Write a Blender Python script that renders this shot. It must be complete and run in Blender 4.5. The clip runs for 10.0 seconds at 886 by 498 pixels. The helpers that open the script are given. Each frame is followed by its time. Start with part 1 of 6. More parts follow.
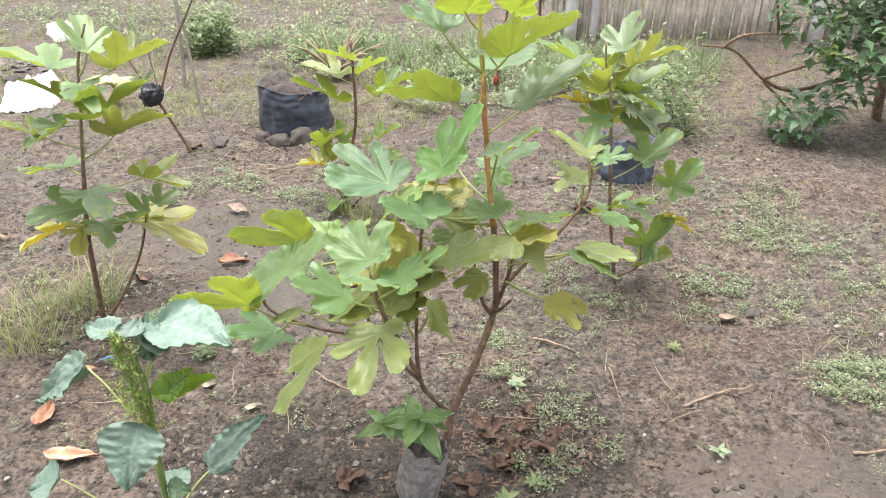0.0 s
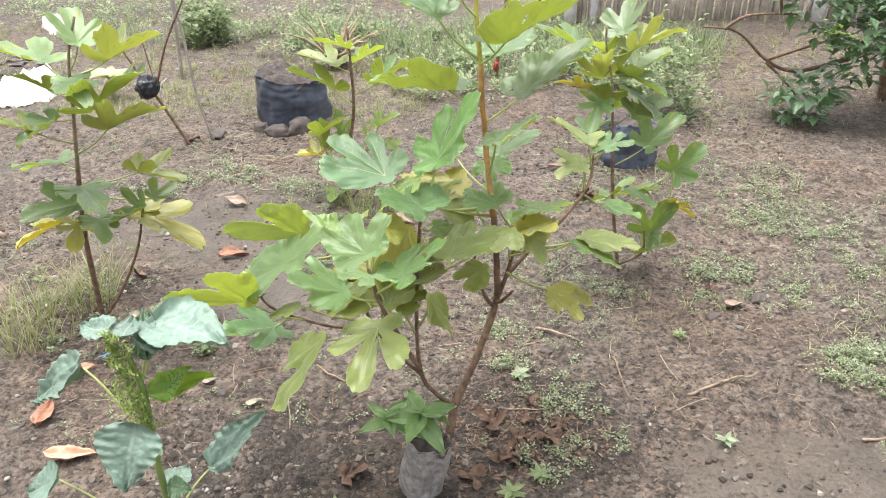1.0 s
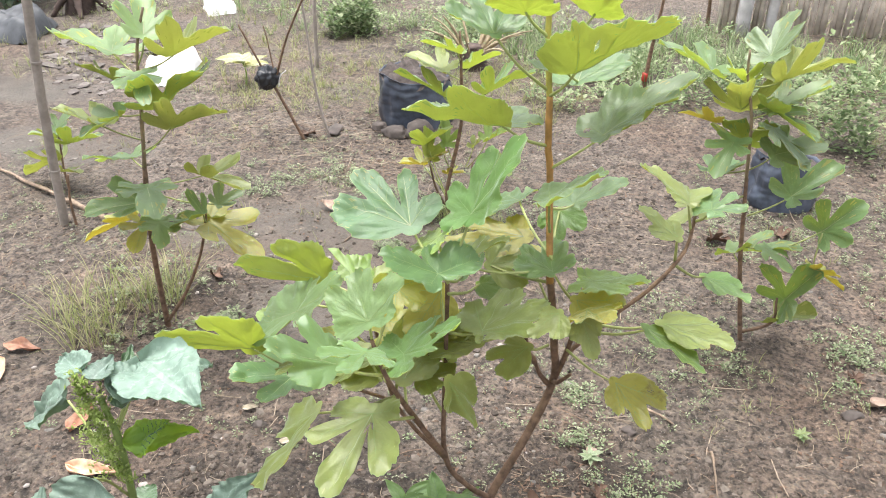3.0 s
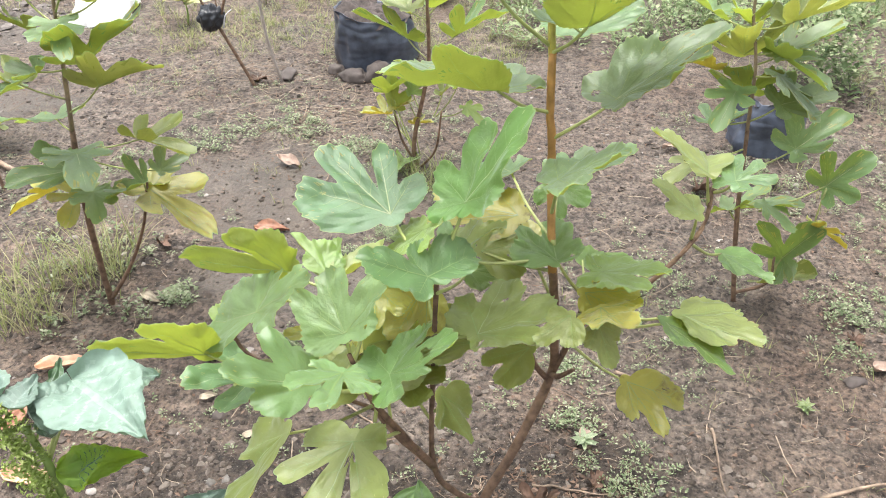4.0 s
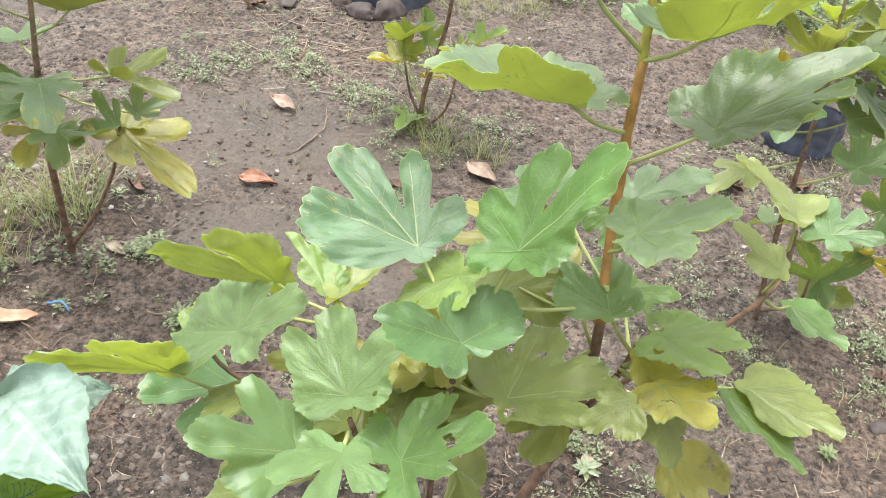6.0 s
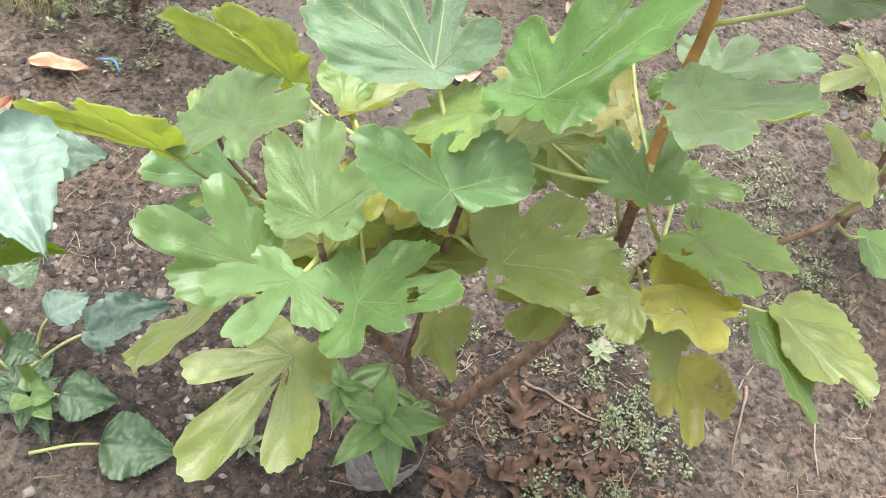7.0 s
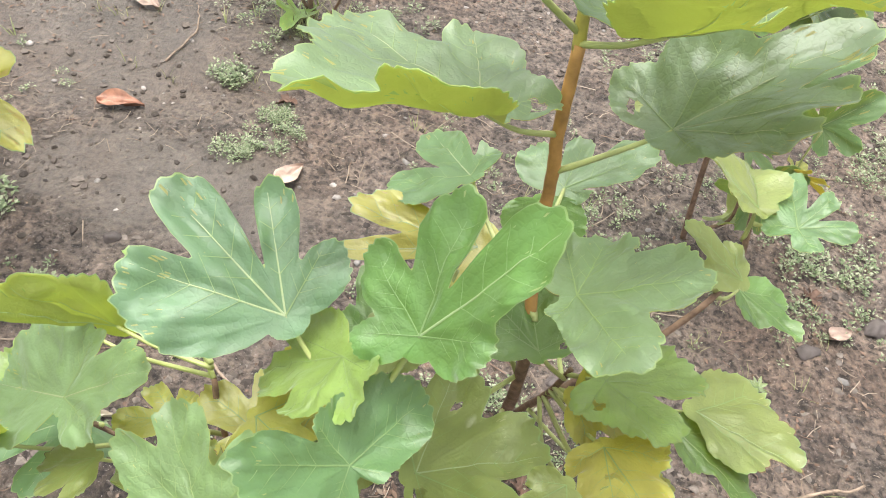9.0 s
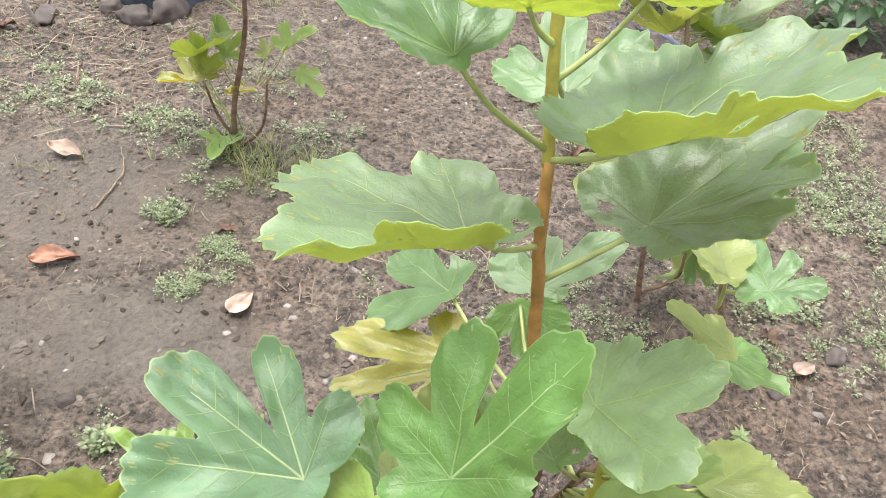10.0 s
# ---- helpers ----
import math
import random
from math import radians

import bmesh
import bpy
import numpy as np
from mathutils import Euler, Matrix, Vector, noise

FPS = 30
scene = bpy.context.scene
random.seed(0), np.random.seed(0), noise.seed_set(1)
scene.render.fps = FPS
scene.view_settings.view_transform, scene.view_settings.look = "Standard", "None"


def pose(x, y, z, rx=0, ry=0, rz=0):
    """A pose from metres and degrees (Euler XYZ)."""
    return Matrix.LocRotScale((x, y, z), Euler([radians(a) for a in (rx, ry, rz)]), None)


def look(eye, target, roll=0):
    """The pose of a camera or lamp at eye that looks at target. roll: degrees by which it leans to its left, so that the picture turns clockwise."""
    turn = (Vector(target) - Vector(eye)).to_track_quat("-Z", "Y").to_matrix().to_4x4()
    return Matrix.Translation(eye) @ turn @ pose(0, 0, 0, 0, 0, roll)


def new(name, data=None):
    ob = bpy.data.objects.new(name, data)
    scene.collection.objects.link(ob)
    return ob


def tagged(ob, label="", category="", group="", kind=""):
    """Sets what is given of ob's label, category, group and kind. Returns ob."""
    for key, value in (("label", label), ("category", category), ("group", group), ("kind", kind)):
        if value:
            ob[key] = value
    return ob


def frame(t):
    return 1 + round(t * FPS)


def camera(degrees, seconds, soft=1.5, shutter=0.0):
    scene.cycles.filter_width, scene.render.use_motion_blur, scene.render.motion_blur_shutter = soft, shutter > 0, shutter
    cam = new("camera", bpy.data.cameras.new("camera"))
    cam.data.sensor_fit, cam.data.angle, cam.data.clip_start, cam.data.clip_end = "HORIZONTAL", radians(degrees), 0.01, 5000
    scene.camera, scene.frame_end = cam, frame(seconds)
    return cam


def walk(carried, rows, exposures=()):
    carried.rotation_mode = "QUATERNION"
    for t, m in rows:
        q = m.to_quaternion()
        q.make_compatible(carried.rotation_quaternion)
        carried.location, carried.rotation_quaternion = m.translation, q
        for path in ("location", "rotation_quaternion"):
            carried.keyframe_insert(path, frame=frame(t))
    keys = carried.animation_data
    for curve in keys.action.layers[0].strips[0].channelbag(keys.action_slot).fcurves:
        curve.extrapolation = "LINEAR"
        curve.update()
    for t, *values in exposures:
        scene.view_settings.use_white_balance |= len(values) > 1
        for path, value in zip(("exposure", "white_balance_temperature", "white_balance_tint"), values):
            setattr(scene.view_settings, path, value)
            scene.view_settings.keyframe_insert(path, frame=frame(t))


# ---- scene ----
cam = camera(59.4, 10.0, soft=1.0)
PATH = [
    (0, (0.185, 0.056, 1.437), (0.12, 1.793, 0.448), 0.4),
    (0.5, (0.195, 0.075, 1.437), (0.121, 1.81, 0.445), -0.4),
    (1, (0.193, 0.088, 1.431), (0.119, 1.808, 0.412), -0.7),
    (1.5, (0.233, 0.187, 1.409), (-0.008, 1.897, 0.401), -0.3),
    (2, (0.34, 0.335, 1.405), (-0.104, 2.01, 0.407), -1.2),
    (2.2, (0.37, 0.369, 1.403), (-0.143, 2.035, 0.422), -2.2),
    (3.3, (0.355, 0.477, 1.377), (-0.102, 2.118, 0.329), -1.0),
    (3.5, (0.33, 0.53, 1.368), (-0.125, 2.163, 0.307), -2.1),
    (4, (0.272, 0.618, 1.351), (-0.071, 2.203, 0.18), -0.6),
    (4.5, (0.211, 0.676, 1.357), (-0.074, 2.287, 0.207), 1.6),
    (5, (0.17, 0.72, 1.36), (-0.118, 2.327, 0.205), 2.4),
    (5.2, (0.154, 0.739, 1.354), (-0.13, 2.334, 0.181), 2.3),
    (6.3, (0.155, 0.881, 1.304), (-0.1, 2.263, -0.119), 10.2),
    (6.5, (0.179, 0.907, 1.291), (-0.085, 2.184, -0.226), 12.3),
    (7, (0.212, 0.938, 1.252), (-0.1, 2.09, -0.354), 15.9),
    (7.5, (0.233, 0.947, 1.264), (-0.133, 2.11, -0.321), 13.7),
    (8, (0.211, 0.995, 1.269), (-0.002, 2.186, -0.323), 15.6),
    (8.5, (0.163, 1.062, 1.283), (0.074, 2.282, -0.3), 14.7),
    (9, (0.126, 1.106, 1.299), (0.156, 2.388, -0.236), 12.1),
    (9.5, (0.1, 1.133, 1.315), (0.212, 2.542, -0.101), 6.7),
    (10, (0.074, 1.132, 1.319), (0.245, 2.575, -0.055), 6.6),
]
walk(cam, [(t, look(eye, target, roll)) for t, eye, target, roll in PATH])

# ---- light: bright overcast sky ----
world = bpy.data.worlds.new("sky")
scene.world = world
world.use_nodes = True
wn = world.node_tree.nodes
sky = wn.new("ShaderNodeTexSky")
sky.sky_type, sky.sun_disc = "NISHITA", False
sky.sun_elevation, sky.sun_rotation = radians(79), radians(315)
sky.air_density, sky.dust_density = 1.0, 6.0
pale = wn.new("ShaderNodeHueSaturation")
pale.inputs["Saturation"].default_value = 0.22
world.node_tree.links.new(sky.outputs[0], pale.inputs["Color"])
world.node_tree.links.new(pale.outputs[0], wn["Background"].inputs[0])
wn["Background"].inputs[1].default_value = 0.15
sun = new("sun", bpy.data.lights.new("sun", "SUN"))
sun.data.energy, sun.data.angle, sun.data.color = 1.5, radians(45), (1.0, 0.97, 0.92)
sun.matrix_world = look((-0.8, 2.3, 6.0), (0.0, 1.5, 0.0))
scene.view_settings.exposure = 1.35

# ---- helpers for things and parts ----
WORLD = {}


def thing(name, place, label, category, group="", kind=""):
    ob = new(name)
    ob.empty_display_size = 0.05
    ob.matrix_basis = WORLD[ob] = place if isinstance(place, Matrix) else Matrix.Translation(place)
    return tagged(ob, label, category, group, kind)


def mesh_of(data, materials, rugged=False):
    if isinstance(data, bmesh.types.BMesh):
        me = bpy.data.meshes.new("mesh")
        data.to_mesh(me)
        data.free()
    else:
        me = bpy.data.meshes.new("mesh")
        me.from_pydata(*data[:3])
        if len(data) > 3:
            me.polygons.foreach_set("material_index", data[3])
    for m in materials if isinstance(materials, (list, tuple)) else [materials]:
        me.materials.append(m)
    me.polygons.foreach_set("use_smooth", [not rugged] * len(me.polygons))
    me.update()
    return me


def part(name, data, material, parent, label="", m=None):
    """One mesh under a thing or a part; its coordinates are in the world, or in the pose m."""
    me = data if isinstance(data, bpy.types.Mesh) else mesh_of(data, material)
    ob = new(name, me)
    ob.parent = parent
    WORLD[ob] = m or Matrix()
    ob.matrix_basis = WORLD[parent].inverted() @ WORLD[ob]
    return tagged(ob, label)


def solo(name, data, material, label, category, group="", kind="", m=None, rugged=False):
    """A thing that is one mesh."""
    ob = new(name, data if isinstance(data, bpy.types.Mesh) else mesh_of(data, material, rugged))
    ob.matrix_basis = WORLD[ob] = m or Matrix()
    return tagged(ob, label, category, group, kind)


def tube(points, radii, sides=8, rough=0.0, closed=True):
    """A tapered round stem through points."""
    pts = [Vector(p) for p in points]
    verts, faces = [], []
    for i, p in enumerate(pts):
        d = (pts[min(i + 1, len(pts) - 1)] - pts[max(i - 1, 0)]).normalized()
        side = d.cross(Vector((0.31, 0.77, 0.55))).normalized()
        up = side.cross(d)
        for k in range(sides):
            a = 2 * math.pi * k / sides
            r = radii[i] * (1 + rough * noise.noise(p * 40 + Vector((k * 1.7, i * 0.9, 0))))
            verts.append(p + r * (math.cos(a) * side + math.sin(a) * up))
    for i in range(len(pts) - 1):
        for k in range(sides):
            a, b = i * sides + k, i * sides + (k + 1) % sides
            faces.append((a, b, b + sides, a + sides))
    if closed:
        faces.append(tuple(range(sides))[::-1])
        faces.append(tuple(range(len(verts) - sides, len(verts))))
    return [v[:] for v in verts], [], faces


def bent(points, steps=5, wobble=0.0):
    """A smooth line through points (Catmull-Rom)."""
    p = [Vector(q) for q in points]
    p = [2 * p[0] - p[1]] + p + [2 * p[-1] - p[-2]]
    out = []
    for i in range(1, len(p) - 2):
        for s in range(steps):
            t = s / steps
            out.append(0.5 * (2 * p[i] + (p[i + 1] - p[i - 1]) * t + (2 * p[i - 1] - 5 * p[i] + 4 * p[i + 1] - p[i + 2]) * t * t
                              + (3 * p[i] - p[i - 1] - 3 * p[i + 1] + p[i + 2]) * t ** 3))
    out.append(p[-2])
    if wobble:
        out = [q + wobble * noise.noise_vector(q * 25) for q in out]
    return out


def stem(points, r0, r1, steps=5, sides=8, rough=0.15, wobble=0.0):
    pts = bent(points, steps, wobble)
    return tube(pts, [r0 + (r1 - r0) * i / (len(pts) - 1) for i in range(len(pts))], sides, rough)


# ---- materials ----
def material(name, build, rough=0.7):
    m = bpy.data.materials.new(name)
    m.use_nodes = True
    nodes, links = m.node_tree.nodes, m.node_tree.links
    bsdf = nodes["Principled BSDF"]
    bsdf.inputs["Roughness"].default_value = rough
    build(nodes, links, bsdf)
    return m


def tex(nodes, links, scale, detail=4, kind="ShaderNodeTexNoise", coords="Object"):
    c = nodes.new("ShaderNodeTexCoord")
    t = nodes.new(kind)
    t.inputs["Scale"].default_value = scale
    if kind == "ShaderNodeTexNoise":
        t.inputs["Detail"].default_value = detail
        t.inputs["Roughness"].default_value = 0.6
    links.new(c.outputs[coords], t.inputs["Vector"])
    return t


def ramp(nodes, links, source, *stops):
    r = nodes.new("ShaderNodeValToRGB")
    while len(r.color_ramp.elements) < len(stops):
        r.color_ramp.elements.new(0.5)
    for e, (at, c) in zip(r.color_ramp.elements, stops):
        e.position, e.color = at, (*c, 1) if len(c) == 3 else c
    links.new(source, r.inputs[0])
    return r


def mix(nodes, links, fac, a, b, blend="MIX"):
    m = nodes.new("ShaderNodeMix")
    m.data_type, m.blend_type = "RGBA", blend
    for socket, v in ((m.inputs[0], fac), (m.inputs[6], a), (m.inputs[7], b)):
        if isinstance(v, bpy.types.NodeSocket):
            links.new(v, socket)
        else:
            socket.default_value = v if isinstance(v, (int, float)) else (*v, 1)
    return m.outputs[2]


def bump(nodes, links, bsdf, source, strength, distance=0.01, before=None):
    b = nodes.new("ShaderNodeBump")
    b.inputs["Strength"].default_value, b.inputs["Distance"].default_value = strength, distance
    links.new(source, b.inputs["Height"])
    if before:
        links.new(before.outputs[0], b.inputs["Normal"])
    links.new(b.outputs[0], bsdf.inputs["Normal"])
    return b


# smoothed mud between the clods: x, y and half-widths
FLATS = ((-0.72, 2.66, 0.40, 0.26), (-0.46, 2.22, 0.34, 0.15), (-1.05, 2.62, 0.22, 0.2), (-2.2, 3.12, 0.4, 0.18), (-2.9, 3.75, 0.35, 0.18), (1.0, 1.45, 0.3, 0.14))
# soil coloured darker in these ellipses: x, y and half-widths
DARK_SPOTS = ((-0.10, 1.45, 0.46, 0.26), (-0.82, 2.22, 0.2, 0.1), (0.3, 1.6, 0.3, 0.2))


def soil(nodes, links, bsdf):
    big = tex(nodes, links, 0.9, 5)
    mid = tex(nodes, links, 9, 6)
    crumb = tex(nodes, links, 30, 5)
    fine = tex(nodes, links, 85, 6)
    grit = tex(nodes, links, 230, 3)
    patch = tex(nodes, links, 5.0, 4)
    place = nodes.new("ShaderNodeTexCoord").outputs["Object"]
    fields = []
    for x, y, rx, ry in FLATS + DARK_SPOTS:
        at = nodes.new("ShaderNodeMapping")
        at.inputs["Scale"].default_value = (0.5 / rx, 0.5 / ry, 0.0)
        at.inputs["Location"].default_value = (-0.5 * x / rx, -0.5 * y / ry, 0.0)
        links.new(place, at.inputs["Vector"])
        spot = nodes.new("ShaderNodeTexGradient")
        spot.gradient_type = "SPHERICAL"
        links.new(at.outputs[0], spot.inputs["Vector"])
        fields.append(spot.outputs["Fac"])

    def torn(group):
        best = group[0]
        for other in group[1:]:
            most = nodes.new("ShaderNodeMath")
            most.operation = "MAXIMUM"
            links.new(best, most.inputs[0])
            links.new(other, most.inputs[1])
            best = most.outputs[0]
        edge = nodes.new("ShaderNodeMath")
        edge.operation = "MULTIPLY_ADD"
        edge.inputs[1].default_value = 0.8
        links.new(patch.outputs[0], edge.inputs[0])
        links.new(best, edge.inputs[2])
        return edge.outputs[0]

    mud = ramp(nodes, links, torn(fields[:len(FLATS)]), (0.74, (0, 0, 0)), (1.04, (1, 1, 1))).outputs[0]
    c = ramp(nodes, links, mid.outputs[0], (0.32, (0.072, 0.056, 0.045)), (0.52, (0.104, 0.084, 0.069)), (0.7, (0.146, 0.121, 0.101))).outputs[0]
    d = ramp(nodes, links, big.outputs[0], (0.36, (0.84, 0.82, 0.81)), (0.62, (1.15, 1.15, 1.16)))
    c = mix(nodes, links, 1.0, c, d.outputs[0], "MULTIPLY")
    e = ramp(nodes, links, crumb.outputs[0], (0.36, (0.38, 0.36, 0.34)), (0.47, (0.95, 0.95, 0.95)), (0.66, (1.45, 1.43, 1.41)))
    # crevice shade put into the colour: fine darkens the hollows of its own bump
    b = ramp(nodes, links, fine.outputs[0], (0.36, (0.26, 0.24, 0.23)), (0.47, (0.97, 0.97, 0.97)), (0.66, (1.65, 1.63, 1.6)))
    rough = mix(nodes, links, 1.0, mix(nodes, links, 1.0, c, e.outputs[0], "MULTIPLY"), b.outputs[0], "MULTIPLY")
    dark_mask = ramp(nodes, links, torn(fields[len(FLATS):]), (0.72, (0, 0, 0)), (1.0, (1, 1, 1))).outputs[0]
    rough = mix(nodes, links, dark_mask, rough, mix(nodes, links, 1.0, rough, (0.46, 0.43, 0.41), "MULTIPLY"))
    g = ramp(nodes, links, grit.outputs[0], (0.62, (0, 0, 0)), (0.72, (1, 1, 1)))
    rough = mix(nodes, links, g.outputs[0], rough, (0.29, 0.26, 0.235))
    soft = ramp(nodes, links, mid.outputs[0], (0.34, (0.056, 0.045, 0.035)), (0.66, (0.088, 0.072, 0.058))).outputs[0]
    smooth = mix(nodes, links, 0.55, soft, mix(nodes, links, 1.0, soft, b.outputs[0], "MULTIPLY"))
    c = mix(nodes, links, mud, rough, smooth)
    rust = tex(nodes, links, 1.5, 4)
    h = ramp(nodes, links, rust.outputs[0], (0.46, (1, 1, 1)), (0.64, (1.08, 0.97, 0.90)))
    c = mix(nodes, links, 1.0, c, h.outputs[0], "MULTIPLY")
    links.new(c, bsdf.inputs["Base Color"])
    w = ramp(nodes, links, mud, (0.0, (0.72, 0.72, 0.72)), (1.0, (0.42, 0.42, 0.42)))
    links.new(w.outputs[0], bsdf.inputs["Roughness"])
    bsdf.inputs["Specular IOR Level"].default_value = 0.5
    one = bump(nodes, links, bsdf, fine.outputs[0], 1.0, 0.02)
    keep = ramp(nodes, links, mud, (0.0, (1, 1, 1)), (1.0, (0.5, 0.5, 0.5)))
    links.new(keep.outputs[0], one.inputs["Strength"])
    bump(nodes, links, bsdf, grit.outputs[0], 0.5, 0.004, one)


def leafy(top, under, spots=None, rough=0.42, thin=0.5, grain=35.0, sheen=1.0):
    """A leaf blade: gloss and colour on the face, light through it."""
    def build(nodes, links, bsdf):
        info = nodes.new("ShaderNodeObjectInfo")
        n = tex(nodes, links, grain, 5)
        n2 = tex(nodes, links, 9, 3)
        hue = nodes.new("ShaderNodeHueSaturation")
        ra = nodes.new("ShaderNodeMapRange")
        ra.inputs[3].default_value, ra.inputs[4].default_value = 0.86, 1.18
        links.new(info.outputs["Random"], ra.inputs[0])
        links.new(ra.outputs[0], hue.inputs["Value"])
        turn = nodes.new("ShaderNodeMath")
        turn.operation = "MULTIPLY_ADD"
        turn.inputs[1].default_value, turn.inputs[2].default_value = 137.0, 0.0
        links.new(info.outputs["Random"], turn.inputs[0])
        part_of = nodes.new("ShaderNodeMath")
        part_of.operation = "FRACT"
        links.new(turn.outputs[0], part_of.inputs[0])
        rb = nodes.new("ShaderNodeMapRange")
        rb.inputs[3].default_value, rb.inputs[4].default_value = 0.483, 0.508
        links.new(part_of.outputs[0], rb.inputs[0])
        links.new(rb.outputs[0], hue.inputs["Hue"])
        r = ramp(nodes, links, n.outputs[0], (0.32, [v * 0.62 for v in top]), (0.66, [v * 1.25 for v in top]))
        c = mix(nodes, links, 0.5, r.outputs[0], ramp(nodes, links, n2.outputs[0], (0.35, [v * 0.68 for v in top]), (0.65, [v * 1.25 for v in top])).outputs[0])
        links.new(c, hue.inputs["Color"])
        c = hue.outputs[0]
        t = under
        if spots:
            m1 = tex(nodes, links, 14, 6)
            f = ramp(nodes, links, m1.outputs[0], (spots[1], (0, 0, 0)), (spots[1] + 0.12, (1, 1, 1)))
            c = mix(nodes, links, f.outputs[0], c, spots[0])
            t = mix(nodes, links, f.outputs[0], under, [v * 0.8 for v in spots[0]])
        links.new(c, bsdf.inputs["Base Color"])
        bsdf.inputs["Specular IOR Level"].default_value = 0.7
        bsdf.inputs["Coat Weight"].default_value = 0.6 * min(1.0, 2 * sheen)
        bsdf.inputs["Coat Roughness"].default_value = 0.42
        bsdf.inputs["Sheen Weight"].default_value = sheen
        bsdf.inputs["Sheen Roughness"].default_value = 0.35
        bsdf.inputs["Sheen Tint"].default_value = (0.88, 0.97, 0.98, 1)
        net = tex(nodes, links, grain * 5.5, kind="ShaderNodeTexVoronoi")
        net.feature = "DISTANCE_TO_EDGE"
        low = ramp(nodes, links, net.outputs["Distance"], (0.0, (0, 0, 0)), (0.22, (1, 1, 1)))
        b = bump(nodes, links, bsdf, low.outputs[0], 0.16, 0.001)
        swell = tex(nodes, links, 42, 2)
        b = bump(nodes, links, bsdf, swell.outputs[0], 0.45, 0.003, b)
        b = bump(nodes, links, bsdf, n2.outputs[0], 0.5, 0.007, b)
        trans = nodes.new("ShaderNodeBsdfTranslucent")
        if isinstance(t, bpy.types.NodeSocket):
            links.new(t, trans.inputs[0])
        else:
            trans.inputs[0].default_value = (*t, 1)
        links.new(b.outputs[0], trans.inputs["Normal"])
        both = nodes.new("ShaderNodeMixShader")
        both.inputs[0].default_value = thin
        links.new(bsdf.outputs[0], both.inputs[1])
        links.new(trans.outputs[0], both.inputs[2])
        links.new(both.outputs[0], nodes["Material Output"].inputs[0])
    return build, rough


def plain(colour, rough=0.7, vary=0.35, scale=30.0, relief=0.3, spec=0.5):
    def build(nodes, links, bsdf):
        n = tex(nodes, links, scale, 5)
        n2 = tex(nodes, links, scale * 0.17, 3)
        r = ramp(nodes, links, n.outputs[0], (0.3, [v * (1 - vary) for v in colour]), (0.7, [v * (1 + vary) for v in colour]))
        q = ramp(nodes, links, n2.outputs[0], (0.3, (0.8, 0.8, 0.8)), (0.7, (1.15, 1.15, 1.15)))
        info = nodes.new("ShaderNodeObjectInfo")
        hue = nodes.new("ShaderNodeHueSaturation")
        ra = nodes.new("ShaderNodeMapRange")
        ra.inputs[3].default_value, ra.inputs[4].default_value = 0.85, 1.15
        links.new(info.outputs["Random"], ra.inputs[0])
        links.new(ra.outputs[0], hue.inputs["Value"])
        links.new(mix(nodes, links, 1.0, r.outputs[0], q.outputs[0], "MULTIPLY"), hue.inputs["Color"])
        links.new(hue.outputs[0], bsdf.inputs["Base Color"])
        bsdf.inputs["Specular IOR Level"].default_value = spec
        if relief:
            bump(nodes, links, bsdf, n.outputs[0], relief, 0.004)
    return build, rough


SOIL = material("soil", soil, 0.8)
LEAF = [
    material("fig_leaf_green", *leafy((0.116, 0.236, 0.062), (0.44, 0.60, 0.14))),
    material("fig_leaf_olive", *leafy((0.235, 0.295, 0.085), (0.58, 0.62, 0.20), ((0.26, 0.22, 0.06), 0.66))),
    material("fig_leaf_yellowing", *leafy((0.34, 0.375, 0.085), (0.82, 0.74, 0.13), ((0.20, 0.10, 0.03), 0.58))),
    material("fig_leaf_young", *leafy((0.185, 0.30, 0.080), (0.70, 0.86, 0.26))),
    material("fig_leaf_blue_green", *leafy((0.122, 0.240, 0.100), (0.42, 0.58, 0.17))),
    material("fig_leaf_deep", *leafy((0.112, 0.212, 0.128), (0.38, 0.54, 0.17), None, 0.5, 0.5, 35.0, 0.35)),
    material("fig_leaf_pale", *leafy((0.185, 0.308, 0.145), (0.56, 0.74, 0.26))),
    # greyer green, with the pale sky sheen of leaf tops put into its colour
    material("fig_leaf_sheen", *leafy((0.178, 0.276, 0.150), (0.45, 0.59, 0.20))),
]
UNDER = [
    material("fig_leaf_underside_green", *leafy((0.34, 0.40, 0.16), (0.74, 0.78, 0.36), None, 0.6, 0.66, 35.0, 0.0)),
    material("fig_leaf_underside_olive", *leafy((0.36, 0.39, 0.17), (0.74, 0.75, 0.34), ((0.3, 0.24, 0.07), 0.66), 0.6, 0.66, 35.0, 0.0)),
    material("fig_leaf_underside_yellowing", *leafy((0.45, 0.40, 0.13), (0.75, 0.66, 0.28), ((0.22, 0.11, 0.03), 0.58), 0.6, 0.66, 35.0, 0.0)),
    material("fig_leaf_underside_young", *leafy((0.36, 0.41, 0.13), (0.76, 0.76, 0.28), None, 0.6, 0.66, 35.0, 0.0)),
    material("fig_leaf_underside_grey", *leafy((0.34, 0.36, 0.14), (0.74, 0.70, 0.26), None, 0.6, 0.66, 35.0, 0.0)),
]
UNDER += [UNDER[4], UNDER[3], UNDER[4]]
VEIN = material("leaf_vein", *leafy((0.36, 0.46, 0.24), (0.78, 0.82, 0.40), None, 0.5, 0.5, 35.0, 0.3))
VEIN_FINE = material("fine_leaf_vein", *leafy((0.23, 0.34, 0.15), (0.6, 0.72, 0.24), None, 0.5, 0.5, 35.0, 0.5))
SCORCH = material("brown_leaf_edge", *plain((0.17, 0.11, 0.05), 0.7, 0.4, 60))
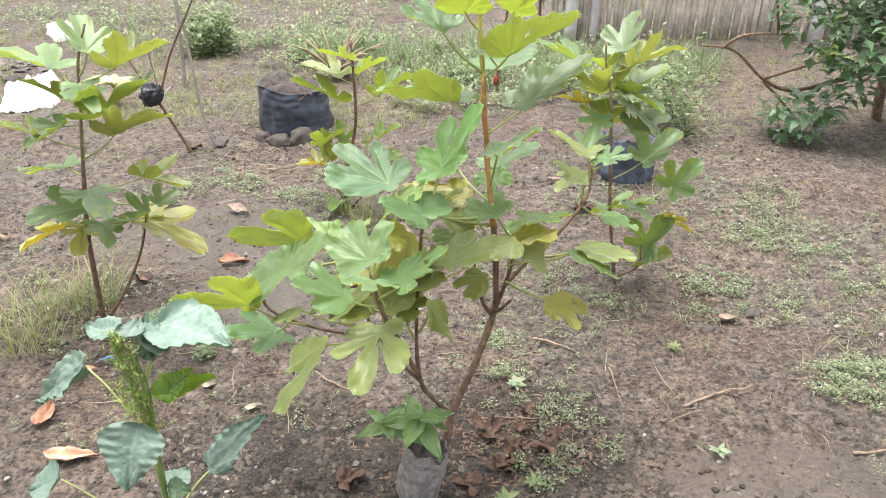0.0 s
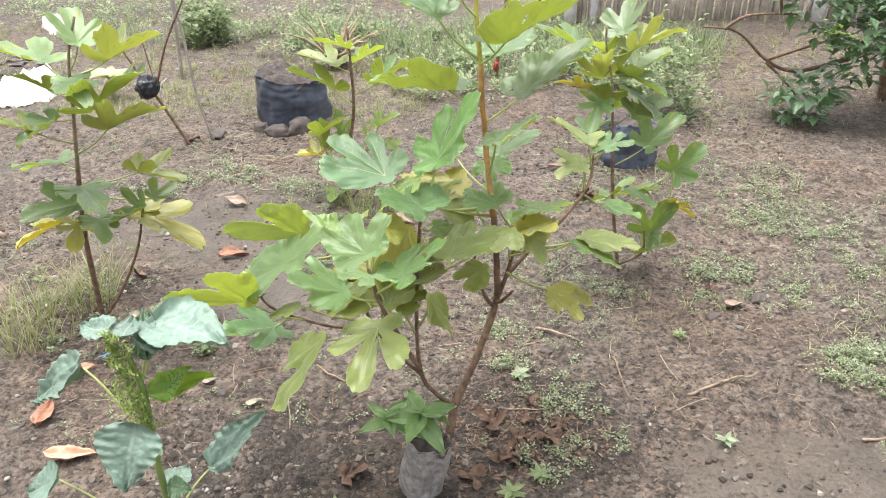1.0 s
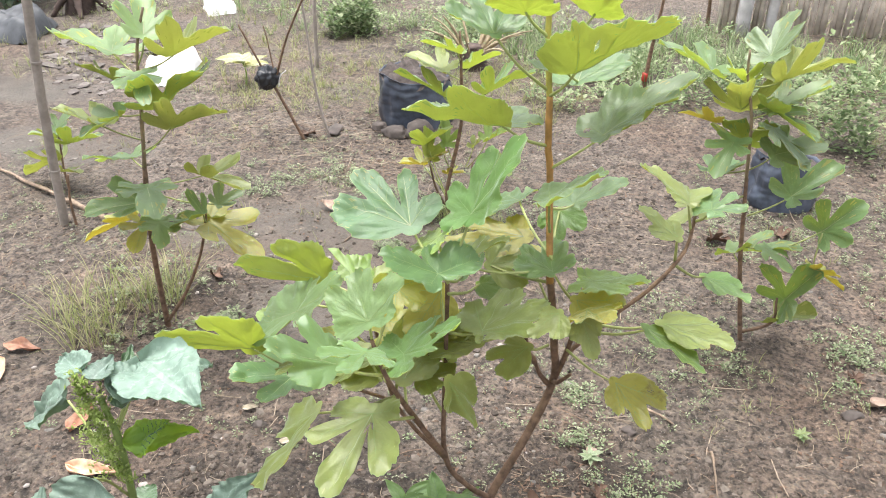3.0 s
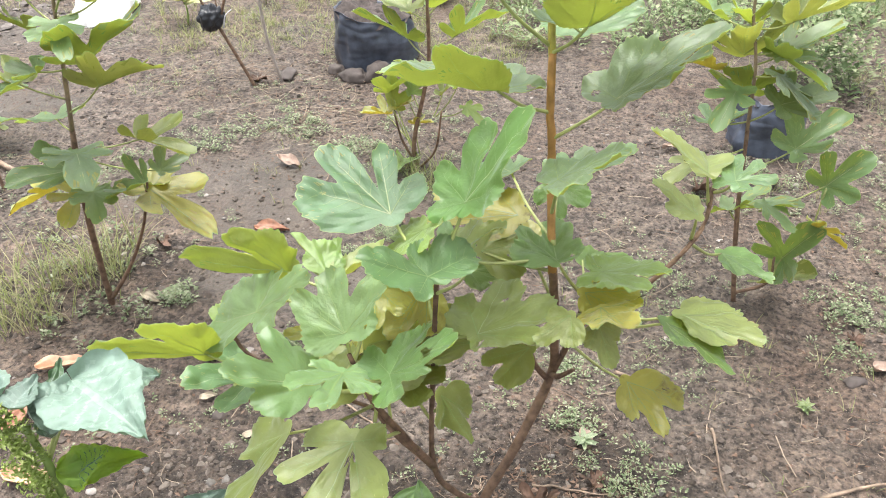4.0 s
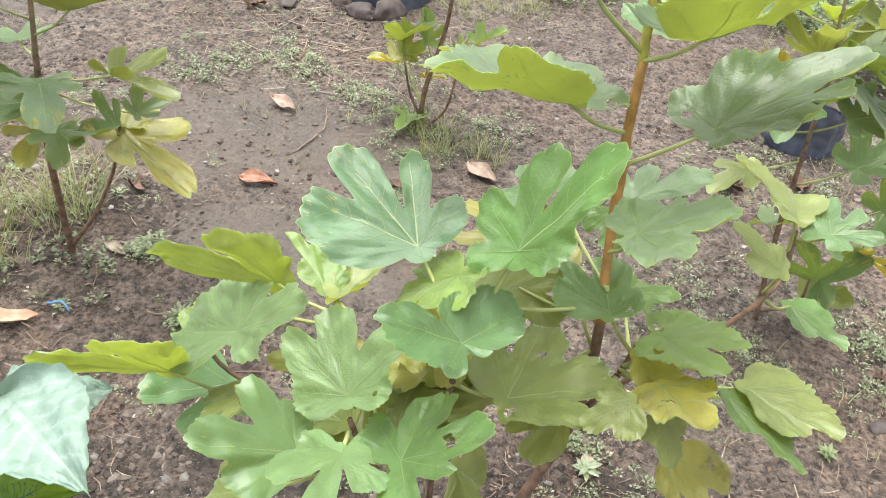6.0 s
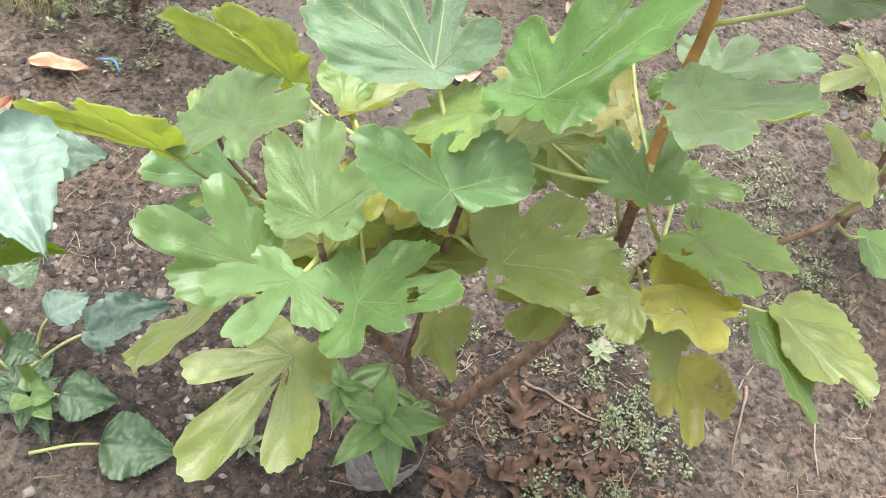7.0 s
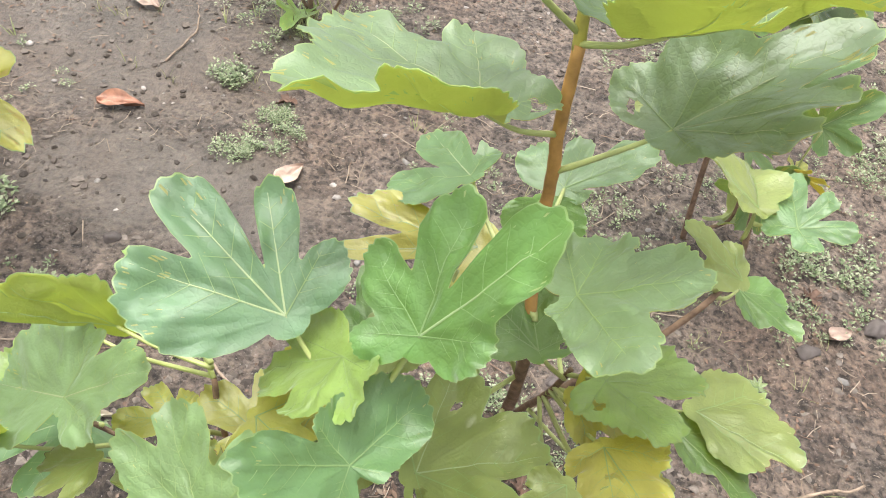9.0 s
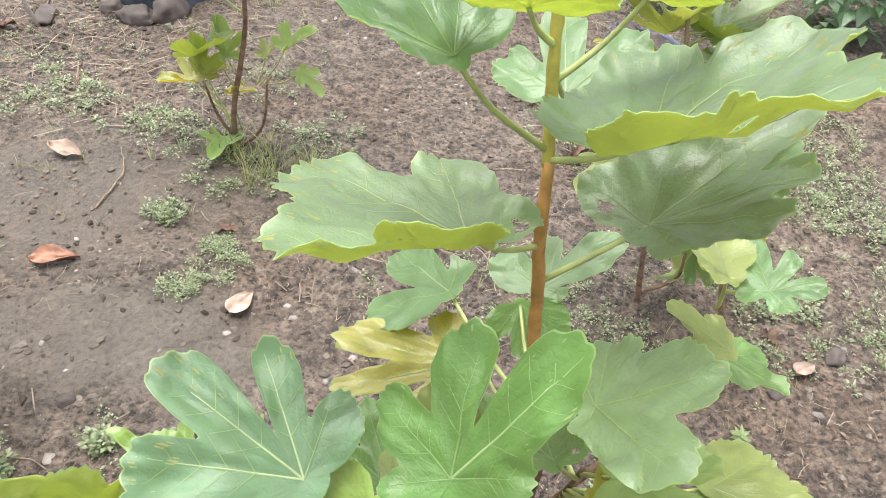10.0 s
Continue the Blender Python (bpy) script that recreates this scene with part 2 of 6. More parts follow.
PETIOLE = material("leaf_stalk", *plain((0.38, 0.42, 0.16), 0.5, 0.2))
BARK = material("fig_bark", *plain((0.19, 0.12, 0.08), 0.8, 0.5, 60, 0.8))
BARK_TIP = material("fig_green_tip", *plain((0.42, 0.37, 0.08), 0.5, 0.25, 40, 0.2))
BARK_DULL = material("fig_dull_young_bark", *plain((0.27, 0.205, 0.13), 0.7, 0.35, 40, 0.3))
BARK_YOUNG = material("fig_young_bark", *plain((0.40, 0.215, 0.065), 0.6, 0.35, 40, 0.3))
PLASTIC = material("black_bag_plastic", *plain((0.068, 0.082, 0.115), 0.36, 0.4, 22, 0.3))


# ---- ground ----
def lay(x, y):
    """Height of the soil."""
    p = Vector((x, y, 0.0))
    z = 0.02 * noise.noise(p * 1.3) + 0.012 * noise.noise(p * 4.1 + Vector((7, 3, 1)))
    return z + 0.006 * noise.noise(p * 13)


def damp(x, y):
    """How far the soil is smoothed mud, from 0 to 1."""
    near = max(math.exp(-(((x - a) / rx) ** 2 + ((y - b) / ry) ** 2)) for a, b, rx, ry in FLATS)
    near += 0.22 * noise.noise(Vector((x * 7, y * 7, 3)))
    return max(0.0, min(1.0, (near - 0.25) / 0.3))


def axis(near0, near1, step, far):
    out = list(np.arange(near0, near1 + step / 2, step))
    d = step
    lo, hi = near0, near1
    while hi < far or lo > -far:
        d *= 1.35
        lo, hi = lo - d, hi + d
        out = [lo] + out + [hi]
    return out


def ground():
    xs, ys = axis(-2.0, 1.8, 0.0095, 900), axis(1.0, 4.2, 0.0095, 900)
    verts = []
    for y in ys:
        for x in xs:
            near = -2.1 < x < 1.9 and 0.9 < y < 4.3
            z = lay(x, y) if abs(x) < 8 and abs(y) < 12 else 0.0
            if near:
                p = Vector((x, y, 0))
                c = noise.noise(p * 38)
                rough = (1 - 0.7 * damp(x, y)) * max(0.25, min(1.0, 0.7 + 1.4 * noise.noise(p * 1.7 + Vector((4, 8, 0)))))
                z += rough * (0.006 * max(0, c) + 0.013 * abs(noise.noise(p * 16 + Vector((2, 9, 0)))) + 0.008 * abs(noise.noise(p * 33)) + 0.003 * noise.noise(p * 60))
            verts.append((x, y, z))
    w = len(xs)
    faces = [(j * w + i, j * w + i + 1, j * w + w + i + 1, j * w + w + i) for j in range(len(ys) - 1) for i in range(w - 1)]
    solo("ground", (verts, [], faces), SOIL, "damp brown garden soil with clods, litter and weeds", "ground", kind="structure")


ground()


# ---- leaves ----
def blade(lobes, web=0.47, wide=0.25, seed=0, steps=120, rings=6, ribs=True, heart=0.13, folds=(0, 0), holes=0, scorch=0.0, slits=()):
    """A lobed leaf, its stalk at the origin and its face along +z. lobes: (degrees to the right of +y, length, lift);
    slits: how deep each gap between two lobes is cut, as a share of the reach."""
    rnd = random.Random(seed)
    lobes = sorted(lobes)
    ang = [radians(a) for a, _, _ in lobes]
    size = max(n for _, n, _ in lobes)
    off = Vector((rnd.uniform(0, 50), rnd.uniform(0, 50), 0))

    def blend_at(th):
        if th <= ang[0]:
            return lobes[0][1], lobes[0][2], 0.0, ang[0] - th
        if th >= ang[-1]:
            return lobes[-1][1], lobes[-1][2], 0.0, th - ang[-1]
        for i in range(len(ang) - 1):
            if ang[i] <= th <= ang[i + 1]:
                f = (th - ang[i]) / max(1e-6, ang[i + 1] - ang[i])
                s = f * f * (3 - 2 * f)
                return lobes[i][1] * (1 - s) + lobes[i + 1][1] * s, lobes[i][2] * (1 - s) + lobes[i + 1][2] * s, f, 0.0

    cut = []
    for i in range(len(ang) - 1):
        gap = ang[i + 1] - ang[i]
        lean = 0.5 + 0.18 * (lobes[i][1] - lobes[i + 1][1]) / max(lobes[i][1], lobes[i + 1][1])
        deep = (1 - web) * min(1.0, max(0.0, (gap - 0.12) / 0.36)) * rnd.uniform(0.8, 1.1)
        if i < len(slits):
            deep = slits[i]
        cut.append((ang[i] + gap * (lean + rnd.uniform(-0.04, 0.04)), deep, max(0.035, min(0.15, 0.155 * gap)) * rnd.uniform(0.85, 1.2), rnd.uniform(-0.35, 0.35)))

    def reach(th):
        n, _, f, beyond = blend_at(th)
        best = n * (1 - 0.05 * math.sin(math.pi * f) ** 2)
        if beyond:
            best = n * max(0.0, math.cos(min(beyond * (1.0 + wide), 1.5)))
        for at, deep, w, skew in cut:
            d = (th - at) / w
            d = abs(d) * (1 + skew * (1 if d > 0 else -1))
            best *= 1 - deep * math.exp(-d ** 2.4) - 0.10 * deep * math.exp(-(d / 2.3) ** 2)
        best = max(best, heart * size)
        teeth = abs(math.sin(th * 31 + off.x + 1.5 * noise.noise(Vector((th * 4, 7, 0)) + off)))
        return best * (1 + 0.035 * noise.noise(Vector((th * 14, 0, 0)) + off) + 0.034 * teeth + 0.05 * noise.noise(Vector((th * 5, 3, 0)) + off))

    def height(x, y):
        r, th = math.hypot(x, y), math.atan2(x, y)
        n, lift, f, beyond = blend_at(th)
        t = min(1.3, r / n)
        puff = 0.05 * r * math.sin(math.pi * f) ** 2 if f else 0.06 * r * min(1, beyond)
        q = Vector((x, y, 0)) * (5 / size) + off
        if beyond:
            puff -= folds[0 if th < 0 else 1] * r * math.sin(min(beyond, 1.5))
        return lift * t ** 1.5 * math.cos(min(beyond, 1.2)) + puff + size * (0.085 * t * noise.noise(q) + 0.03 * t * noise.noise(q * 2.6) + 0.004 * min(1.0, 3 * t) * noise.noise(q * 6.5))

    gone = []
    for _ in range(holes):
        a = rnd.choice(ang) + rnd.choice((-1, 1)) * rnd.uniform(0.1, 0.3)
        q = reach(a) * rnd.uniform(0.4, 0.75)
        gone.append((Vector((q * math.sin(a), q * math.cos(a), height(q * math.sin(a), q * math.cos(a)))), size * rnd.uniform(0.03, 0.07)))
    verts, faces, slot = [(0, 0, 0)], [], []
    edge = []
    for k in range(steps):
        th = -math.pi + 2 * math.pi * (k + 0.5) / steps
        R = reach(th)
        edge.append(R)
        for j in range(1, rings + 1):
            r = R * (0.989 * (j / (rings - 1)) ** 0.85 if j < rings else 1.0)
            x, y = r * math.sin(th), r * math.cos(th)
            verts.append((x, y, height(x, y)))
    for k in range(steps):
        a, b = 1 + k * rings, 1 + ((k + 1) % steps) * rings
        faces.append((0, b, a))
        slot.append(0)
        th = -math.pi + 2 * math.pi * (k + 0.5) / steps
        for j in range(rings - 1):
            mid = Vector(verts[a + j])
            if any((mid - c).length < w * (1 + 0.5 * noise.noise(mid * (14 / size) + off)) for c, w in gone):
                continue
            faces.append((a + j, b + j, b + j + 1, a + j + 1))
            burnt = scorch and j >= rings - 2 and noise.noise(Vector((th * 2.2, 9, 0)) + off) + 0.3 * noise.noise(Vector((th * 9, 2, j)) + off) > 0.45 - scorch
            slot.append(3 if burnt else 2 if j == rings - 2 and ribs else 0)

    count, sheets = len(verts), len(faces)
    verts += [(x, y, z - 0.0007) for x, y, z in verts]
    for i in range(sheets):
        faces.append(tuple(count + v for v in reversed(faces[i])))
        slot.append(slot[i] or 4)

    def vein(x0, y0, th, length, r0):
        n = 12 if r0 > 0.0008 else 7
        base = len(verts)
        made = 0
        for i in range(n + 1):
            s = length * i / n
            x, y = x0 + s * math.sin(th), y0 + s * math.cos(th)
            if math.hypot(x, y) > (0.97 if n > 7 else 0.9) * reach(math.atan2(x, y)):
                break
            z, r = height(x, y), r0 * (1 - 0.75 * i / n)
            px, py = r * math.cos(th), -r * math.sin(th)
            rise = 0.0004 if n > 7 else 0.0008
            verts.extend([(x - px, y - py, z + rise), (x, y, z + rise + 0.0002 + r * 0.35), (x + px, y + py, z + rise)])
            if n > 7:
                verts.extend([(x + px, y + py, z - 0.0009), (x, y, z - 0.001 - r), (x - px, y - py, z - 0.0009)])
            made += 1
        w = 6 if n > 7 else 3
        for i in range(made - 1):
            for c in ((0, 1, 3, 4) if w == 6 else (0, 1)):
                p = base + i * w + c
                faces.append((p, p + 1, p + 1 + w, p + w))
                slot.append(1 if n > 7 else 2)

    if ribs:
        for a, (_, n, _) in zip(ang, lobes):
            vein(0, 0, a, n * 0.95, 0.0046 * n + 0.0003)
            for i in range(1, 5):
                s = n * (0.13 + 0.155 * i)
                for side in (-1, 1):
                    vein(s * math.sin(a), s * math.cos(a), a + side * radians(48), 0.26 * n, 0.0018 * n + 0.0001)
    return verts, [], faces, slot


COUNT = [0]


def fig_leaf(tree, base, turn, lobes, tone=0, stalk=None, web=0.47, wide=0.25, fine=True, folds=(0, 0), holes=0, scorch=None, slits=()):
    """A fig leaf under its tree: base of the blade, its turn (degrees), lobes, and the node its stalk grows from."""
    COUNT[0] += 1
    m = pose(*base, *turn)
    leaf = part("leaf", blade(lobes, web, wide, COUNT[0], 264 if fine else 120, 10 if fine else 5, True, 0.13, folds, holes, (0, 0.02, 0.16, 0, 0, 0, 0, 0)[tone] if scorch is None else scorch, slits), [LEAF[tone], VEIN, VEIN_FINE, SCORCH, UNDER[tone]], tree, "", m)
    if stalk:
        a, b = Vector(stalk), Vector(base)
        n = (b - a).length
        mid = a.lerp(b, 0.55) + Vector((0, 0, -0.06 * n)) + 0.05 * n * noise.noise_vector(b * 9)
        part("petiole", stem([a, mid, b - m.to_3x3() @ Vector((0, 0, 0.0012))], 0.0030 if fine else 0.0025, 0.0019, 4, 6, 0.05), PETIOLE, leaf)
    return leaf


def leaf_to(tree, base, tip, tone=0, roll=0.0, stalk=None, cup=0.3):
    """A five-lobed fig leaf from base to tip, its face upward but for the roll."""
    rnd = random.Random(COUNT[0] * 7 + 1)
    b, t = Vector(base), Vector(tip)
    n, y = (t - b).length, (t - b).normalized()
    z = Vector((0.15 * rnd.uniform(-1, 1), -0.6 if roll else 0.22, 1.0))
    z = (z - y * z.dot(y)).normalized()
    m = Matrix((y.cross(z), y, z)).transposed().to_euler()
    turn = (Euler(m).to_matrix() @ Euler((0, radians(rnd.uniform(-15, 15)), 0)).to_matrix()).to_euler()
    j = lambda s: rnd.uniform(1 - s, 1 + s)
    v = cup + rnd.uniform(-0.2, 0.15)
    lobes = [(-100 * j(0.1), 0.40 * n * j(0.15), v * 0.8 * n), (-47 * j(0.1), 0.66 * n * j(0.1), v * n), (0, n, -0.12 * n), (47 * j(0.1), 0.66 * n * j(0.1), v * n), (100 * j(0.1), 0.40 * n * j(0.15), v * 0.8 * n)]
    return fig_leaf(tree, base, [math.degrees(a) for a in turn], lobes, tone, stalk, web=rnd.uniform(0.36, 0.58), wide=0.4, fine=False)


# ==== main fig tree ====
fig = thing("fig_tree", (0.13, 1.42, 0.0), "young potted fig tree with broad lobed green leaves", "fig tree")
part("trunk", stem([(0.13, 1.415, 0.05), (0.147, 1.425, 0.15), (0.158, 1.452, 0.205), (0.204, 1.5, 0.3), (0.248, 1.575, 0.4), (0.25, 1.56, 0.5), (0.238, 1.53, 0.66)], 0.0098, 0.0066, 5, 10, 0.3), BARK, fig)
part("young_stem", stem([(0.238, 1.53, 0.655), (0.2225, 1.586, 0.765), (0.217, 1.602, 0.835), (0.211, 1.607, 0.88), (0.2075, 1.62, 0.955)], 0.0065, 0.0052, 6, 10, 0.3), BARK_YOUNG, fig, "orange-brown young fig stem")
part("stem_tip", stem([(0.2075, 1.62, 0.95), (0.203, 1.628, 0.99), (0.199, 1.636, 1.035), (0.1965, 1.643, 1.075), (0.196, 1.65, 1.11)], 0.0052, 0.0045, 6, 10, 0.25), BARK_TIP, fig, "yellow-green growing tip")
for line in ([(0.157, 1.45, 0.2), (0.12, 1.41, 0.27), (0.085, 1.395, 0.35), (0.078, 1.43, 0.5), (0.09, 1.41, 0.68), (0.102, 1.37, 0.79)],
             [(0.085, 1.395, 0.35), (0.055, 1.35, 0.46), (0.02, 1.31, 0.58), (0.003, 1.294, 0.67)],
             [(0.09, 1.4, 0.33), (0.0, 1.4, 0.44), (-0.05, 1.45, 0.54), (-0.06, 1.47, 0.6)],
             [(-0.01, 1.405, 0.45), (-0.13, 1.45, 0.43), (-0.25, 1.475, 0.46), (-0.278, 1.49, 0.52)],
             [(0.27, 1.57, 0.48), (0.33, 1.59, 0.55), (0.403, 1.627, 0.61), (0.454, 1.67, 0.67), (0.468, 1.735, 0.71)],
             [(0.247, 1.575, 0.395), (0.225, 1.565, 0.43), (0.212, 1.56, 0.475)],
             [(0.25, 1.575, 0.41), (0.262, 1.55, 0.43), (0.285, 1.53, 0.47)],
             [(0.215, 1.56, 0.46), (0.2, 1.55, 0.5), (0.2, 1.54, 0.56)],
             [(0.25, 1.575, 0.41), (0.27, 1.57, 0.48), (0.283, 1.55, 0.56), (0.29, 1.54, 0.63)]):
    part("branch", stem(line, {0.27: 0.0048, 0.09: 0.004, -0.01: 0.0035}.get(line[0][0], 0.006), 0.003, 5, 8, 0.25), BARK, fig)
# ---- leaves of the main fig ----
fig_leaf(fig, (0.027, 1.43, 0.797), (26, -10, 41), [(-43, 0.124, 0.008), (-14, 0.138, -0.003), (20, 0.114, -0.003), (57, 0.069, 0.008)], 5, (0.1, 1.385, 0.73), slits=(0.33, 0.6, 0.42))
fig_leaf(fig, (0.13, 1.405, 0.843), (56, -11, -47), [(-125, 0.05, 0.02), (-72, 0.08, 0.006), (-14, 0.106, -0.008), (25, 0.144, 0.008), (57, 0.066, 0.003)], 0, (0.1, 1.38, 0.75), slits=(0.3, 0.42, 0.58, 0.12))
fig_leaf(fig, (-0.001, 1.297, 0.702), (33, -34, 11), [(-71, 0.063, 0.001), (-37, 0.099, 0.004), (-6, 0.095, -0.003), (63, 0.083, -0.002), (87, 0.054, 0.008)], 6, (0.005, 1.3, 0.63), holes=1, slits=(0.05, 0.22, 0.42, 0.05))
fig_leaf(fig, (0.069, 1.25, 0.691), (31, -12, -70), [(-108, 0.061, 0.013), (-60, 0.082, -0.006), (16, 0.098, 0.006), (39, 0.062, -0.001), (87, 0.064, 0.004)], 0, (0.012, 1.305, 0.61), web=0.62, holes=2, slits=(0.4, 0.45, 0.25, 0.42))
fig_leaf(fig, (0.013, 1.242, 0.69), (25, -8, 172), [(-155, 0.05, -0.002), (-36, 0.061, 0.007), (-8, 0.103, -0.005), (22, 0.085, 0), (75, 0.041, 0.003)], 6, (0.003, 1.296, 0.65), slits=(0.45, 0.6, 0.5, 0.4))
fig_leaf(fig, (0.024, 1.224, 0.591), (-13, 3, 165), [(-106, 0.047, 0.019), (-37, 0.105, -0.001), (-5, 0.14, -0.006), (35, 0.102, 0.014), (70, 0.066, -0.002)], 1, (0.05, 1.345, 0.48), wide=0.1, holes=1, scorch=0.13, slits=(0.45, 0.7, 0.6, 0.4))
fig_leaf(fig, (0.151, 1.394, 0.642), (19, -10, -57), [(-77, 0.089, 0.006), (-43, 0.11, -0.001), (24, 0.118, -0.004), (54, 0.094, 0.007), (101, 0.037, 0.002)], 1, (0.086, 1.43, 0.6), holes=2, slits=(0.3, 0.25, 0.2, 0.1))
fig_leaf(fig, (0.243, 1.511, 0.694), (5, -19, 27), [(-33, 0.074, 0.003), (-16, 0.095, 0.001), (15, 0.089, -0.004), (87, 0.042, 0.006), (177, 0.008, 0.002)], 0, (0.288, 1.54, 0.61), web=0.6, holes=1, slits=(0.05, 0.38, 0.25, 0.05))
fig_leaf(fig, (0.306, 1.49, 0.698), (3, -18, -85), [(-119, 0.03, 0.013), (-51, 0.1, -0.006), (-3, 0.092, 0.002), (54, 0.087, 0.003), (123, 0.047, -0.008)], 3, (0.29, 1.54, 0.62), web=0.66, holes=2, slits=(0.1, 0.08, 0.45, 0.1))
fig_leaf(fig, (0.431, 1.535, 0.604), (-2, -11, -111), [(-54, 0.098, -0.001), (0, 0.119, 0.004), (12, 0.083, -0.005)], 1, (0.285, 1.545, 0.58), web=0.95, scorch=0.12, slits=(0.05, 0.1))
fig_leaf(fig, (0.406, 1.506, 0.61), (-13, -19, -121), [(-51, 0.06, -0.001), (0, 0.111, 0.001), (22, 0.047, -0.002)], 0, (0.28, 1.55, 0.56), web=0.8, slits=(0.1, 0.1))
fig_leaf(fig, (0.309, 1.432, 0.683), (25, 14, -157), [(-55, 0.057, -0.004), (-6, 0.094, -0.002), (14, 0.078, 0.005), (81, 0.038, -0.008)], 2, (0.283, 1.547, 0.57), web=0.62, holes=1, scorch=0.14, slits=(0.2, 0.05, 0.2))
fig_leaf(fig, (0.307, 1.383, 0.696), (-48, 7, -151), [(-49, 0.03, 0.002), (0, 0.058, -0.001), (44, 0.034, 0.002)], 1, (0.28, 1.55, 0.55), web=0.8)
fig_leaf(fig, (0.271, 1.38, 0.707), (-33, -15, 129), [(-62, 0.041, -0.001), (0, 0.056, 0.001), (34, 0.032, -0.002)], 1, (0.277, 1.553, 0.54), web=0.75)
fig_leaf(fig, (0.365, 1.483, 0.505), (-23, -8, -134), [(-50, 0.094, -0), (0, 0.097, 0.001), (28, 0.06, -0.001)], 2, (0.272, 1.56, 0.5), web=0.7, holes=1, scorch=0.25)
fig_leaf(fig, (-0.16, 1.491, 0.629), (75, 83, 175), [(-108, 0.034, 0.012), (-72, 0.078, 0.0), (-37, 0.113, -0.008), (0, 0.162, 0.006)], 3, (-0.06, 1.47, 0.62), wide=5, slits=(0.0, 0.05, 0.5))
fig_leaf(fig, (-0.266, 1.393, 0.528), (43, 64, 159), [(-105, 0.045, 0.006), (-75, 0.085, 0.0), (-42, 0.128, -0.006), (0, 0.164, 0.003)], 3, (-0.17, 1.455, 0.437), wide=5, slits=(0.0, 0.05, 0.45))
fig_leaf(fig, (-0.185, 1.419, 0.604), (40, -15, -47), [(-122, 0.137, -0), (-19, 0.069, 0.001), (38, 0.116, -0.001), (77, 0.069, 0.002)], 6, (-0.27, 1.485, 0.5), slits=(0.12, 0.35, 0.2))
fig_leaf(fig, (-0.039, 1.257, 0.645), (35, -9, 94), [(-39, 0.078, -0.006), (-21, 0.114, 0.003), (28, 0.09, 0.003), (65, 0.052, -0.007)], 6, (0.01, 1.31, 0.59), scorch=0.05, slits=(0.15, 0.4, 0.12))
fig_leaf(fig, (0.099, 1.329, 0.782), (34, 0, 69), [(-104, 0.038, 0.005), (-39, 0.09, 0.006), (7, 0.042, 0.002), (103, 0.082, 0.005), (158, 0.024, 0.017)], 4, (0.1, 1.375, 0.76), slits=(0.05, 0.42, 0.35, 0.05))
fig_leaf(fig, (0.077, 1.405, 0.796), (-37, 22, 110), [(-117, 0.044, 0.002), (-88, 0.06, -0.005), (-31, 0.057, 0.006), (38, 0.097, -0.006), (59, 0.08, 0.005)], 3, (0.1, 1.372, 0.77), slits=(0.05, 0.25, 0.35, 0.25))
fig_leaf(fig, (0.102, 1.447, 0.727), (20, -16, -56), [(-35, 0.078, 0.001), (0, 0.092, -0.002), (28, 0.037, 0.003)], 1, (0.236, 1.535, 0.68), web=0.7)
fig_leaf(fig, (0.237, 1.456, 0.857), (35, -10, -97), [(-103, 0.066, 0.011), (-74, 0.068, -0), (6, 0.093, -0.001), (61, 0.106, 0.006), (116, 0.031, 0.003)], 7, (0.227, 1.57, 0.735), slits=(0.1, 0.25, 0.3, 0.1))
fig_leaf(fig, (0.252, 1.7, 0.725), (22, -6, -35), [(-75, 0.067, 0.001), (-16, 0.064, -0), (31, 0.104, -0), (79, 0.029, 0.003)], 7, (0.222, 1.588, 0.77))
fig_leaf(fig, (0.299, 1.606, 0.903), (38, -4, -70), [(-99, 0.073, 0.013), (-35, 0.1, 0.018), (0, 0.165, -0.018), (28, 0.135, 0.008), (48, 0.118, 0.024), (85, 0.05, 0.012)], 7, (0.2185, 1.601, 0.838), wide=0.5, holes=1, slits=(0.08, 0.2, 0.3, 0.15, 0.05))
fig_leaf(fig, (0.251, 1.558, 1.016), (24, -26, -74), [(-141, 0.057, 0.046), (-37, 0.121, 0.019), (-2, 0.165, 0.0), (63, 0.159, 0.02), (88, 0.122, 0.056), (125, 0.065, 0.05)], 7, (0.2075, 1.62, 0.955), wide=0.6, holes=1, slits=(0.1, 0.22, 0.2, 0.15, 0.05))
fig_leaf(fig, (0.144, 1.558, 0.924), (-2, 9, 48), [(-135, 0.055, 0.055), (-94, 0.112, 0.068), (-67, 0.154, 0.016), (-5, 0.165, -0.006), (39, 0.112, 0.007), (102, 0.07, 0.012)], 7, (0.211, 1.606, 0.875), wide=0.8, holes=1, slits=(0.05, 0.2, 0.12, 0.3, 0.2))
fig_leaf(fig, (0.152, 1.69, 0.726), (-21, -20, 35), [(-51, 0.094, 0.001), (0, 0.117, -0.001), (53, 0.05, 0.002)], 4, (0.235, 1.545, 0.7))
fig_leaf(fig, (0.121, 1.592, 1.058), (27, 3, 39), [(-75, 0.05, 0.02), (-43, 0.088, 0.0), (0, 0.092, 0.008), (40, 0.08, 0.0), (72, 0.06, 0.01)], 4, (0.2065, 1.622, 0.962), wide=1.2, slits=(0.1, 0.35, 0.4, 0.2))
fig_leaf(fig, (0.24, 1.731, 0.945), (16, -9, -8), [(-50, 0.076, 0.001), (0, 0.112, -0.001), (42, 0.103, 0.001)], 4, (0.203, 1.635, 1.02))
